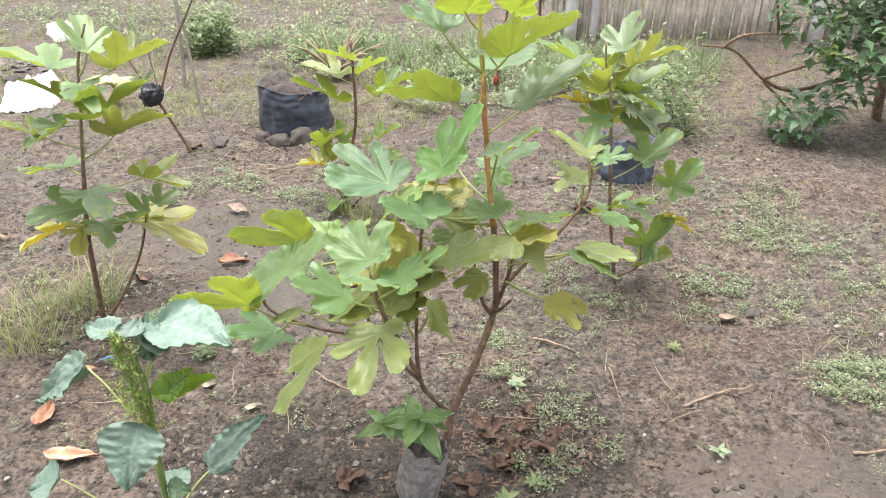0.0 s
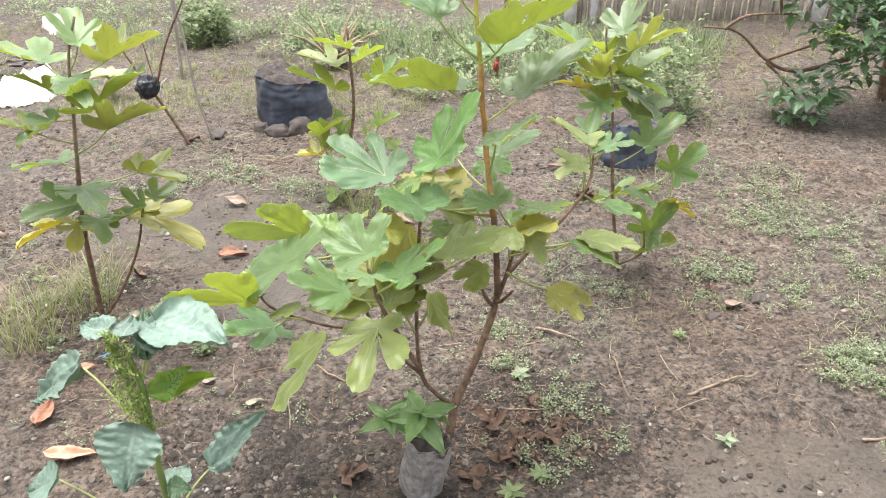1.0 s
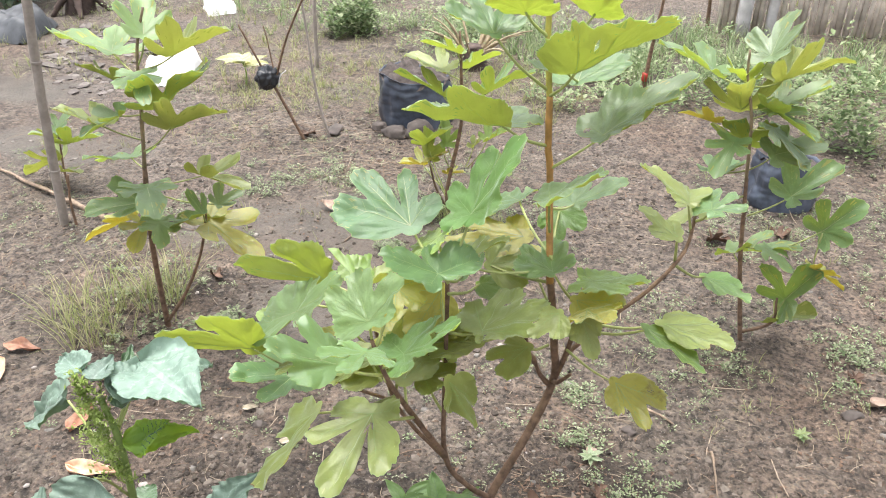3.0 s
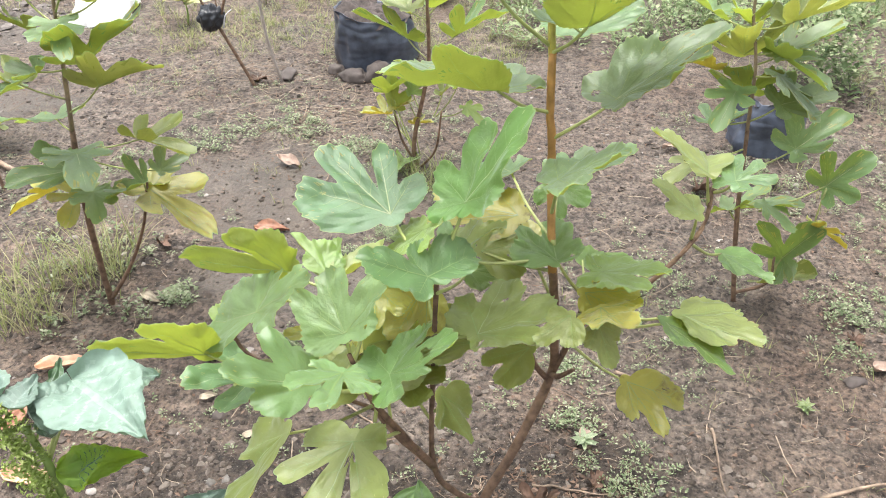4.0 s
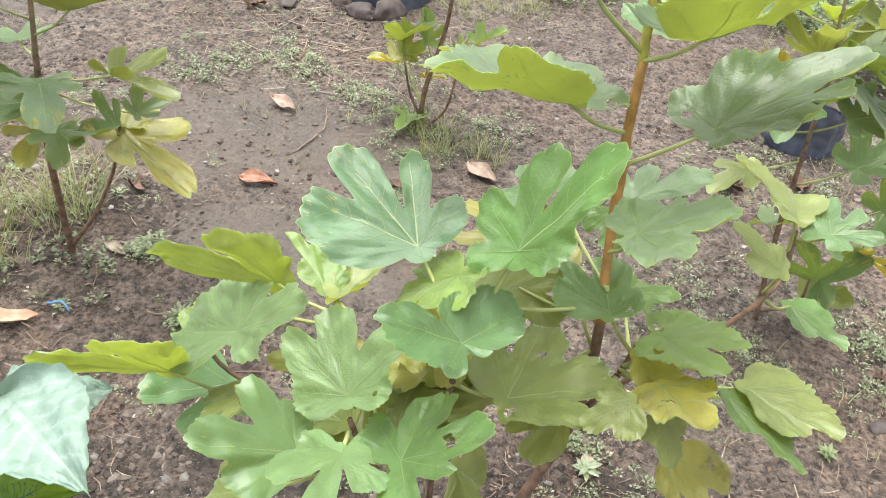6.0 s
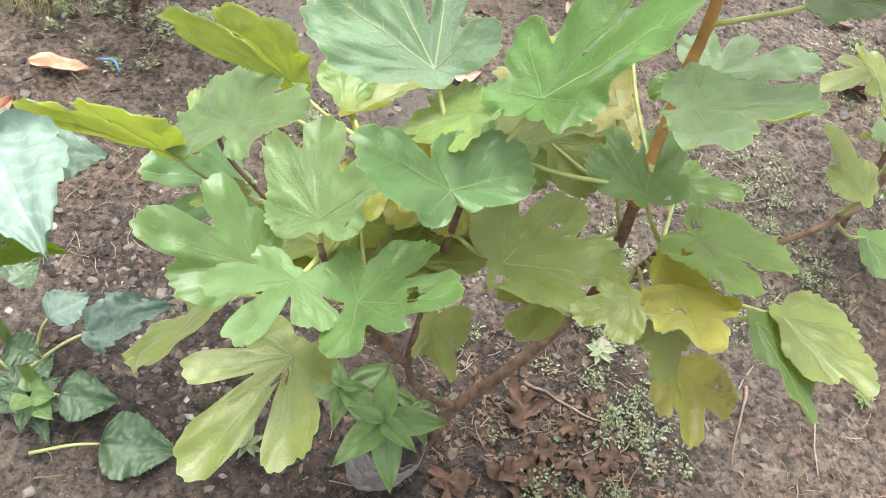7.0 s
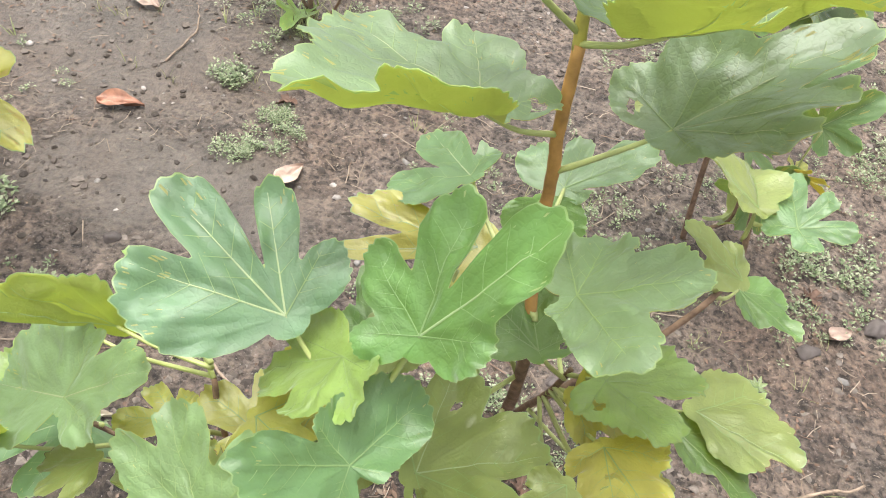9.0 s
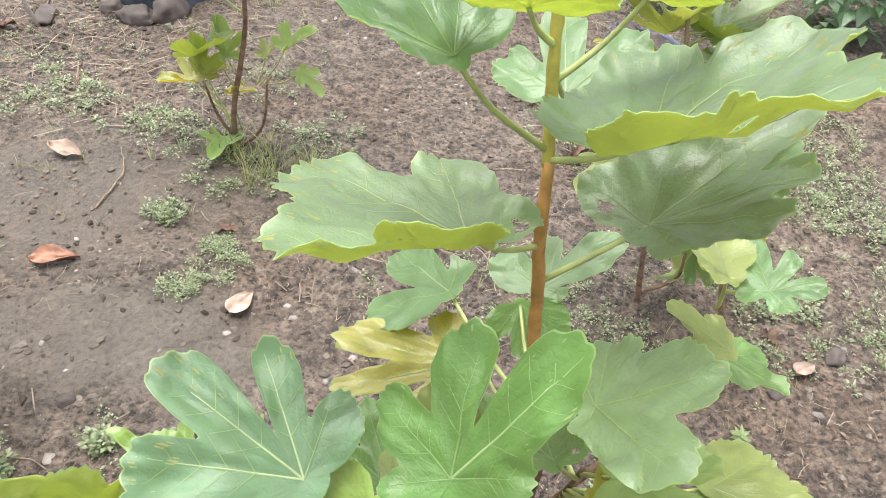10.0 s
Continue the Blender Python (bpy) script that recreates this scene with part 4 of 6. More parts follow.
# ==== bags ====
def bag(place, lean, r, h, wrinkle, seed, sides=72, rows=30, sag=0.0, slump=0.0):
    """A soft plastic planting bag: creased wall with thickness, a slumped rolled rim, and the soil heaped in it."""
    off = Vector((seed * 3.1, seed, 0))

    def rim(a):
        d = Vector((math.cos(a), math.sin(a), 5))
        return 1 - slump * (0.5 + 0.5 * math.cos(a - 0.5)) + sag * noise.noise(d + off) + 0.5 * sag * noise.noise(d * 3 + off)

    def ring(t, rr):
        out = []
        for k in range(sides):
            a = 2 * math.pi * k / sides
            d = Vector((math.cos(a), math.sin(a), t * 1.5))
            crease = abs(noise.noise(Vector((math.cos(a) * 2.2, math.sin(a) * 2.2, t * 9)) + off))
            w = 1 + wrinkle * (0.7 * noise.noise(d * 1.6 + off) + 0.35 * noise.noise(Vector((math.cos(a) * 4, math.sin(a) * 4, t * 2)) + off) - 0.45 * crease * (0.3 + t))
            out.append((rr * w * math.cos(a), rr * w * math.sin(a), t * h * rim(a)))
        return out
    prof = [(i / rows, r * (0.98 + 0.04 * math.sin(3 * i / rows) - 0.05 * (i / rows) ** 3)) for i in range(rows + 1)]
    prof += [(1.02, r * 0.955), (1.01, r * 0.925), (0.96, r * 0.90), (0.85, r * 0.89)]
    verts, faces = [], []
    for t, rr in prof:
        verts += ring(t, rr)
    for i in range(len(prof) - 1):
        for k in range(sides):
            a, b = i * sides + k, i * sides + (k + 1) % sides
            faces.append((a, b, b + sides, a + sides))
    fill, fv = [(0, 0, h * (1.0 - slump * 0.4))], []
    for j in range(1, 8):
        for k in range(sides):
            a = 2 * math.pi * k / sides
            q = r * 0.94 * j / 7
            p = Vector((q * math.cos(a), q * math.sin(a), 0))
            level = rim(a) * 0.985 * j / 7 + (1.02 - slump * 0.4) * (1 - j / 7)
            fill.append((p.x, p.y, h * level + 0.05 * r / 0.17 * noise.noise(p * 14 + off) + 0.018 * noise.noise(p * 45 + off)))
    for k in range(sides):
        fv.append((0, 1 + k, 1 + (k + 1) % sides))
        for j in range(6):
            a, b = 1 + j * sides + k, 1 + j * sides + (k + 1) % sides
            fv.append((a, a + sides, b + sides, b))
    return (verts, [], faces), (fill, [], fv), pose(*place, *lean)


def planting_bag(place, lean, r, h, wrinkle, seed, label, mat, sag=0.0, slump=0.0):
    ob = thing("planting_bag", place, label, "planting bag", "planting bags")
    wall, fill, m = bag(place, lean, r, h, wrinkle, seed, sag=sag, slump=slump)
    part("bag_wall", wall, mat, ob, "", m)
    part("potting_soil", fill, POT_SOIL, ob, "dark potting soil", m)
    return ob


POT_SOIL = material("potting_soil", *plain((0.075, 0.06, 0.055), 0.9, 0.6, 50, 0.8))
PLASTIC_OLD = material("weathered_grey_plastic", *plain((0.26, 0.245, 0.235), 0.6, 0.45, 70, 0.5))
planting_bag((0.075, 1.385, -0.01), (3, 9, 0), 0.051, 0.195, 0.2, 1, "narrow weathered grey-black planting bag at the fig's foot", PLASTIC_OLD, 0.2, 0.1)
planting_bag((-0.715, 3.83, -0.01), (2, -2, 10), 0.178, 0.25, 0.16, 2, "wide black plastic planting bag filled with soil", PLASTIC, 0.05, 0.2)
planting_bag((0.87, 3.3, -0.01), (0, 4, 0), 0.12, 0.21, 0.2, 3, "black plastic planting bag behind a young fig", PLASTIC, 0.08, 0.15)


# ==== stuff on the soil, built as joined meshes ====
def rot(n, rng):
    a = rng.uniform(0, 2 * np.pi, n)
    return np.stack([np.cos(a), np.sin(a)], 1)


def sprays(rng, centre, length, width, out, up, bend=0.3):
    """Folded little leaves: arrays of centres, sizes and directions, six corners and four triangles each."""
    n = len(centre)
    d = np.concatenate([out, up[:, None]], 1)
    d /= np.linalg.norm(d, axis=1)[:, None]
    s = np.cross(d, [0, 0, 1.0])
    s /= np.linalg.norm(s, axis=1)[:, None] + 1e-6
    u = np.cross(s, d)
    L, W = length[:, None], width[:, None]
    p0 = centre
    p1 = centre + d * L * 0.5 + s * W * 0.5 + u * W * 0.15
    p2 = centre + d * L * 0.5 - u * L * 0.03
    p3 = centre + d * L * 0.5 - s * W * 0.5 + u * W * 0.15
    p4 = centre + d * L * 0.97 - u * L * bend * 0.5
    verts = np.stack([p0, p1, p2, p3, p4], 1).reshape(-1, 3)
    i = np.arange(n)[:, None] * 5
    faces = np.concatenate([i + [0, 1, 2], i + [0, 2, 3], i + [1, 4, 2], i + [2, 4, 3]], 1).reshape(-1, 3)
    return verts, faces


def heights(xy):
    return np.array([lay(x, y) for x, y in xy])


def join(sets):
    v, f, n = [], [], 0
    for a, b in sets:
        v.append(a)
        f.append(b + n)
        n += len(a)
    return np.concatenate(v).tolist(), [], np.concatenate(f).tolist()


def weed_patch(rng, spots, radius, tall, leaves, length, spread=1.0):
    """Low weeds: for each spot a rosette or mound of small leaves."""
    spots = np.asarray(spots)
    n = len(spots) * leaves
    c = np.repeat(spots, leaves, 0)
    dirs = rot(n, rng)
    r = radius * np.sqrt(rng.random(n)) * np.repeat(rng.uniform(0.5, 1.3, len(spots)), leaves)
    xy = c + dirs * r[:, None]
    z = np.repeat(heights(spots), leaves) + tall * rng.random(n) * np.repeat(rng.uniform(0.4, 1.3, len(spots)), leaves) + 0.003
    L = length * rng.uniform(0.6, 1.4, n)
    return sprays(rng, np.concatenate([xy, z[:, None]], 1), L, L * rng.uniform(0.4, 0.7, n), dirs * spread, rng.uniform(0.05, 0.9, n))


def blades(rng, spots, per, length, width, lean=0.5, curl=0.6):
    """Grass: curved tapering blades, three segments each."""
    spots = np.asarray(spots)
    n = len(spots) * per
    d = rot(n, rng)
    root = np.repeat(spots, per, 0) + d * (0.02 * rng.random(n))[:, None]
    z = np.repeat(heights(spots), per) - 0.003
    L = length * rng.uniform(0.45, 1.2, n)
    tilt = lean * rng.uniform(0.1, 1.2, n)
    side = np.stack([-d[:, 1], d[:, 0], np.zeros(n)], 1) * (width * rng.uniform(0.6, 1.2, n))[:, None]
    rows = []
    p = np.concatenate([root, z[:, None]], 1)
    for k, w in enumerate((1.0, 0.85, 0.55, 0.06)):
        rows += [p - side * w / 2, p + side * w / 2]
        a = tilt + curl * k * 0.45
        p = p + (np.concatenate([d * np.sin(a)[:, None], np.cos(a)[:, None]], 1)) * (L / 3)[:, None]
    verts = np.stack(rows, 1).reshape(-1, 3)
    i = np.arange(n)[:, None] * 8
    faces = np.concatenate([i + [0, 1, 3], i + [0, 3, 2], i + [2, 3, 5], i + [2, 5, 4], i + [4, 5, 7], i + [4, 7, 6]], 1).reshape(-1, 3)
    return verts, faces


ICO = None


def lumps(rng, xy, size, sink=0.35, flat=0.7):
    """Irregular clods or pebbles lying in the soil."""
    global ICO
    if ICO is None:
        bm = bmesh.new()
        bmesh.ops.create_icosphere(bm, subdivisions=1, radius=1)
        bm.verts.ensure_lookup_table()
        ICO = np.array([v.co[:] for v in bm.verts]), np.array([[v.index for v in f.verts] for f in bm.faces])
        bm.free()
    V, Fc = ICO
    n, k = len(xy), len(V)
    jag = rng.uniform(0.55, 1.35, (n, k, 1))
    s = np.stack([size * rng.uniform(0.7, 1.4, n), size * rng.uniform(0.7, 1.4, n), size * flat * rng.uniform(0.6, 1.1, n)], 1)[:, None, :]
    P = V[None] * jag * s
    a = rng.uniform(0, 2 * np.pi, n)
    ca, sa = np.cos(a)[:, None], np.sin(a)[:, None]
    P = np.stack([P[..., 0] * ca - P[..., 1] * sa, P[..., 0] * sa + P[..., 1] * ca, P[..., 2]], 2)
    z = heights(xy) + size * flat * (1 - 2 * sink) * 0.5
    P += np.concatenate([xy, z[:, None]], 1)[:, None, :]
    faces = (Fc[None] + (np.arange(n) * k)[:, None, None]).reshape(-1, 3)
    return P.reshape(-1, 3), faces


def scatter(rng, n, x0, x1, y0, y1, scale=2.2, cut=0.0, seed=0.0):
    """Points gathered in natural patches."""
    out = []
    while len(out) < n:
        x, y = rng.uniform(x0, x1), rng.uniform(y0, y1)
        if noise.noise(Vector((x * scale, y * scale, seed))) > cut:
            out.append((x, y))
    return np.array(out)


def off_mud(rng, xy, share=0.4):
    return np.array([p for p in xy if damp(*p) < 0.5 or rng.random() < share])


def cluster(rng, n, *discs):
    """Points in round patches (x, y, radius)."""
    out = []
    for i in range(n):
        x, y, r = discs[i % len(discs)]
        a, q = rng.uniform(0, 2 * np.pi), r * math.sqrt(rng.random())
        out.append((x + q * math.cos(a), y + q * math.sin(a) * 0.8))
    return np.array(out)


def island(colours, rough=0.7, thin=0.0):
    """A material whose joined pieces differ one by one."""
    def build(nodes, links, bsdf):
        g = nodes.new("ShaderNodeNewGeometry")
        r = ramp(nodes, links, g.outputs["Random Per Island"], *[(i / max(1, len(colours) - 1), c) for i, c in enumerate(colours)])
        n = tex(nodes, links, 90, 4)
        q = ramp(nodes, links, n.outputs[0], (0.3, (0.7, 0.7, 0.7)), (0.7, (1.2, 1.2, 1.2)))
        c = mix(nodes, links, 1.0, r.outputs[0], q.outputs[0], "MULTIPLY")
        links.new(c, bsdf.inputs["Base Color"])
        if thin:
            t = nodes.new("ShaderNodeBsdfTranslucent")
            both = nodes.new("ShaderNodeMixShader")
            both.inputs[0].default_value = thin
            links.new(c, t.inputs[0])
            links.new(bsdf.outputs[0], both.inputs[1])
            links.new(t.outputs[0], both.inputs[2])
            links.new(both.outputs[0], nodes["Material Output"].inputs[0])
    return build, rough


CLOD = material("soil_clod", *island([(0.026, 0.019, 0.015), (0.060, 0.046, 0.036), (0.100, 0.080, 0.066), (0.165, 0.138, 0.116)], 0.8))
PEBBLE = material("pebble", *island([(0.12, 0.11, 0.1), (0.2, 0.185, 0.17), (0.28, 0.25, 0.225), (0.36, 0.325, 0.30)], 0.8))
WEED = material("low_weed", *island([(0.10, 0.145, 0.06), (0.17, 0.225, 0.11), (0.25, 0.29, 0.16), (0.34, 0.36, 0.25)], 0.5, 0.25))
HERB = material("back_herb", *island([(0.11, 0.18, 0.075), (0.20, 0.28, 0.12), (0.30, 0.37, 0.19), (0.40, 0.44, 0.27)], 0.55, 0.35))
GRASS = material("dry_grass", *island([(0.30, 0.30, 0.13), (0.25, 0.30, 0.10), (0.44, 0.41, 0.24), (0.20, 0.27, 0.09)], 0.7, 0.3))
STRAW = material("straw_litter", *island([(0.16, 0.095, 0.065), (0.19, 0.14, 0.10), (0.33, 0.27, 0.205), (0.09, 0.06, 0.045)], 0.8))
SCRAP = material("leaf_scraps", *island([(0.06, 0.036, 0.024), (0.11, 0.066, 0.043), (0.17, 0.108, 0.075), (0.18, 0.135, 0.1)], 0.8))
rng = np.random.default_rng(5)

xy = np.concatenate([scatter(rng, 7500, -2.2, 1.9, 1.0, 3.9, 1.6, -0.05, 2.0), scatter(rng, 19000, -2.2, 1.9, 1.0, 3.8, 1.0, -1.0), cluster(rng, 900, (-0.45, 1.45, 0.28), (-0.2, 1.5, 0.25), (0.0, 1.25, 0.3)), cluster(rng, 500, (-0.86, 2.26, 0.1), (-0.75, 2.2, 0.16)), cluster(rng, 5000, (0.1, 1.5, 0.6), (0.75, 1.6, 0.5), (-0.3, 1.5, 0.3))])
xy = off_mud(rng, xy)
solo("soil_clods", join([lumps(rng, xy, np.minimum(rng.gamma(1.4, 0.0021, len(xy)) + 0.0013, 0.010), 0.3, 0.85)]), CLOD, "crumbs and clods of brown soil", "soil clods", kind="stuff", rugged=True)
xy = np.concatenate([scatter(rng, 2600, -2.8, 2.1, 1.0, 4.8, 1.6, -0.3, 9.0), cluster(rng, 110, (-0.42, 1.42, 0.16), (-0.3, 1.35, 0.16))])
solo("gravel", join([lumps(rng, xy, np.minimum(rng.gamma(1.6, 0.0020, len(xy)) + 0.0018, 0.011), 0.3)]), PEBBLE, "pale small pebbles in the soil", "gravel", kind="stuff")
low = [weed_patch(rng, cluster(rng, 120, (0.45, 2.3, 0.12), (0.6, 2.24, 0.1), (0.5, 2.44, 0.1), (0.31, 1.83, 0.06), (0.28, 2.02, 0.06), (0.46, 1.67, 0.1), (0.37, 1.46, 0.08)), 0.018, 0.025, 26, 0.0075),
       weed_patch(rng, cluster(rng, 230, (1.04, 2.39, 0.12), (1.42, 2.84, 0.16), (1.5, 2.68, 0.14), (1.6, 2.45, 0.14), (1.28, 1.84, 0.09), (1.38, 1.92, 0.1), (1.43, 3.06, 0.16), (1.28, 2.72, 0.12)), 0.02, 0.026, 30, 0.0085),
       weed_patch(rng, cluster(rng, 70, (-0.29, 2.42, 0.07), (-0.36, 2.36, 0.05), (-0.3, 2.5, 0.04)), 0.015, 0.016, 40, 0.0058),
       weed_patch(rng, cluster(rng, 90, (0.5, 2.05, 0.16), (0.62, 2.15, 0.16), (0.45, 1.72, 0.12), (0.5, 1.55, 0.12), (0.8, 2.5, 0.18)), 0.015, 0.016, 24, 0.0062),
       weed_patch(rng, cluster(rng, 330, (1.1, 2.3, 0.26), (1.35, 2.75, 0.35), (1.15, 3.1, 0.35), (1.5, 2.3, 0.3), (0.75, 3.0, 0.25), (1.3, 1.85, 0.16)), 0.018, 0.022, 20, 0.0085),
       weed_patch(rng, cluster(rng, 150, (-0.85, 3.1, 0.12), (-0.55, 3.0, 0.08), (-0.3, 2.75, 0.12), (-0.1, 2.95, 0.12), (-1.1, 2.95, 0.14), (-0.45, 2.62, 0.05)), 0.018, 0.022, 26, 0.0085),
       weed_patch(rng, cluster(rng, 130, (-0.95, 1.95, 0.16), (-1.15, 2.2, 0.2), (-0.78, 2.08, 0.05), (-0.6, 1.9, 0.03), (-0.42, 1.95, 0.02)), 0.014, 0.03, 14, 0.012),
       weed_patch(rng, cluster(rng, 110, (-1.15, 3.0, 0.2), (-0.9, 3.12, 0.16), (-0.66, 3.02, 0.12), (-0.45, 2.9, 0.12), (-0.35, 3.25, 0.2), (-1.35, 2.7, 0.15)), 0.02, 0.022, 26, 0.009),
       weed_patch(rng, scatter(rng, 1100, -2.4, 2.2, 1.5, 4.6, 1.9, 0.08, 4.0), 0.012, 0.013, 18, 0.0065)]
solo("low_weeds", join(low), WEED, "small grey-green creeping weeds on bare soil", "weeds", kind="stuff")
tall = [weed_patch(rng, cluster(rng, 200, (-0.3, 4.9, 0.7), (0.5, 5.0, 0.6), (-0.9, 5.2, 0.5), (0.2, 4.3, 0.45), (0.9, 4.6, 0.4)), 0.06, 0.13, 34, 0.026, 0.8),
        weed_patch(rng, cluster(rng, 34, (1.17, 3.78, 0.1), (1.24, 3.9, 0.1), (1.1, 3.95, 0.12)), 0.045, 0.40, 22, 0.034, 0.8),
        weed_patch(rng, cluster(rng, 60, (1.3, 4.3, 0.4), (1.0, 4.3, 0.3), (1.5, 4.7, 0.3)), 0.05, 0.08, 22, 0.022, 0.8),
        weed_patch(rng, cluster(rng, 40, (-1.58, 5.15, 0.16)), 0.06, 0.24, 34, 0.04, 0.8),
        weed_patch(rng, cluster(rng, 90, (-2.0, 5.8, 0.6), (-1.2, 5.9, 0.6), (-2.9, 5.9, 0.5)), 0.06, 0.1, 26, 0.022, 0.8),
        weed_patch(rng, scatter(rng, 300, -4.5, 5.0, 5.2, 8.5, 1.0, -0.1, 6.0), 0.08, 0.16, 26, 0.03, 0.8)]
solo("tall_herbs", join(tall), HERB, "bushy green herbs at the edge of the plot", "herbs", kind="stuff")
tufts = [blades(rng, cluster(rng, 54, (-1.12, 2.1, 0.1), (-1.04, 2.18, 0.1), (-1.22, 2.0, 0.12), (-1.1, 1.9, 0.1)), 7, 0.19, 0.0034, 0.55, 0.7),
         blades(rng, cluster(rng, 40, (-0.28, 2.85, 0.08), (-0.22, 2.75, 0.06), (-0.1, 2.8, 0.08)), 8, 0.09, 0.003),
         blades(rng, cluster(rng, 420, (-1.5, 3.9, 0.35), (-1.0, 4.2, 0.5), (-1.7, 4.6, 0.6), (-0.3, 4.0, 0.3), (-0.6, 4.5, 0.5)), 12, 0.07, 0.0022, 0.9),
         blades(rng, cluster(rng, 120, (1.7, 3.9, 0.4), (1.5, 2.2, 0.3), (2.2, 4.3, 0.4), (1.6, 4.6, 0.5)), 6, 0.06, 0.0025, 1.0),
         blades(rng, scatter(rng, 2600, -5.0, 5.0, 3.9, 9.0, 0.9, -0.3, 1.0), 10, 0.085, 0.003, 0.9),
         blades(rng, scatter(rng, 160, -2.3, 2.0, 1.6, 4.0, 1.7, 0.15, 8.0), 5, 0.05, 0.0025)]
solo("grass_tufts", join(tufts), GRASS, "tufts of thin yellow-green grass", "grass", kind="stuff")


green = [blades(rng, cluster(rng, 320, (-0.1, 4.9, 0.4), (0.5, 4.7, 0.4), (0.9, 5.1, 0.4), (0.3, 5.3, 0.4), (-0.6, 5.2, 0.4), (1.4, 5.0, 0.4)), 12, 0.18, 0.005, 0.6, 0.6),
         blades(rng, cluster(rng, 80, (-1.5, 5.4, 0.3), (-2.2, 5.4, 0.5), (-1.0, 5.5, 0.4)), 10, 0.14, 0.004, 0.7, 0.6)]
solo("green_grass", join(green), HERB, "clumps of tall green grass behind the plot", "grass", kind="stuff")


def straws(rng, xy, length, width):
    n = len(xy)
    d = rot(n, rng)
    z = heights(xy) + rng.uniform(0.003, 0.012, n)
    L = (length * rng.uniform(0.4, 1.5, n))[:, None]
    p = np.concatenate([xy, z[:, None]], 1)
    d3 = np.concatenate([d, rng.uniform(-0.12, 0.12, (n, 1))], 1)
    s = np.stack([-d[:, 1], d[:, 0], np.zeros(n)], 1) * width / 2
    up = np.array([0, 0, width * 0.6])
    k = s * rng.uniform(-5, 5, (n, 1))
    rows = []
    for q in (p - d3 * L / 2, p + k, p + d3 * L / 2):
        rows += [q - s, q + up, q + s]
    verts = np.stack(rows, 1).reshape(-1, 3)
    i = np.arange(n)[:, None] * 9
    faces = np.concatenate([i + [a + o, b + o, c + o] for o in (0, 3) for a, b, c in ((0, 1, 4), (0, 4, 3), (1, 2, 5), (1, 5, 4))], 1).reshape(-1, 3)
    return verts, faces


xy = np.concatenate([off_mud(rng, scatter(rng, 6000, -2.4, 2.2, 1.1, 4.8, 1.8, -0.05, 12.0), 0.25), cluster(rng, 260, (-0.75, 3.25, 0.2), (-0.2, 2.55, 0.2), (0.35, 1.65, 0.2), (0.2, 1.6, 0.15), (-1.0, 3.6, 0.3), (-2.4, 4.0, 0.5))])
long = np.concatenate([scatter(rng, 700, -2.6, 2.2, 1.6, 5.0, 1.4, 0.0, 21.0), cluster(rng, 420, (-0.95, 3.3, 0.32), (-0.6, 3.15, 0.25), (-1.3, 3.5, 0.3), (-0.4, 3.6, 0.3))])
solo("straw_litter", join([straws(rng, xy, 0.03, 0.0016), straws(rng, long, 0.07, 0.0026)]), STRAW, "dry straw and twig litter", "litter", kind="stuff")
xy = np.concatenate([scatter(rng, 4200, -2.2, 1.9, 1.1, 4.6, 1.5, -0.1, 15.0), cluster(rng, 260, (0.3, 1.62, 0.18), (0.95, 1.9, 0.15), (-0.85, 3.25, 0.2), (-2.7, 4.1, 0.4), (0.05, 1.6, 0.2)), cluster(rng, 1300, (0.3, 1.55, 0.2), (0.2, 1.5, 0.22), (0.42, 1.6, 0.16), (0.1, 1.35, 0.16))])
n = len(xy)
solo("leaf_scraps", join([sprays(rng, np.concatenate([xy, heights(xy)[:, None] + 0.004], 1), rng.uniform(0.006, 0.022, n), rng.uniform(0.004, 0.010, n), rot(n, rng), rng.uniform(-0.1, 0.35, n))]), SCRAP, "brown scraps of dead leaves", "litter", kind="stuff")


# ==== amaranth beside the fig ====
AMARANTH = material("amaranth_leaf", *leafy((0.205, 0.298, 0.246), (0.34, 0.47, 0.22), None, 0.6, 0.3, 60.0, 0.12))
# lit copy of the amaranth leaf: backlight glow put into the face colour
AMARANTH_BACKLIT = material("amaranth_lit_leaf", *leafy((0.24, 0.37, 0.09), (0.70, 0.85, 0.16), None, 0.5, 0.6, 60.0, 0.0))
AMARANTH_LOW = material("amaranth_low_leaf", *leafy((0.10, 0.185, 0.085), (0.14, 0.28, 0.05), None, 0.42, 0.3, 60.0))
HERB_LEAF = material("herb_leaf", *leafy((0.18, 0.31, 0.085), (0.2, 0.35, 0.07), None, 0.42, 0.3, 60.0))
VEIN_LOW = material("low_leaf_vein", *leafy((0.107, 0.195, 0.09), (0.2, 0.35, 0.1), None, 0.5, 0.3, 60.0))
VEIN_PALE = material("pale_leaf_vein", *leafy((0.27, 0.37, 0.31), (0.3, 0.42, 0.16), None, 0.55, 0.3, 60.0, 0.45))
GREEN_STEM = material("green_stem", *plain((0.24, 0.33, 0.10), 0.5, 0.25))
FLOWER = material("amaranth_flower", *island([(0.22, 0.31, 0.06), (0.31, 0.41, 0.10), (0.40, 0.47, 0.18)], 0.7, 0.3))


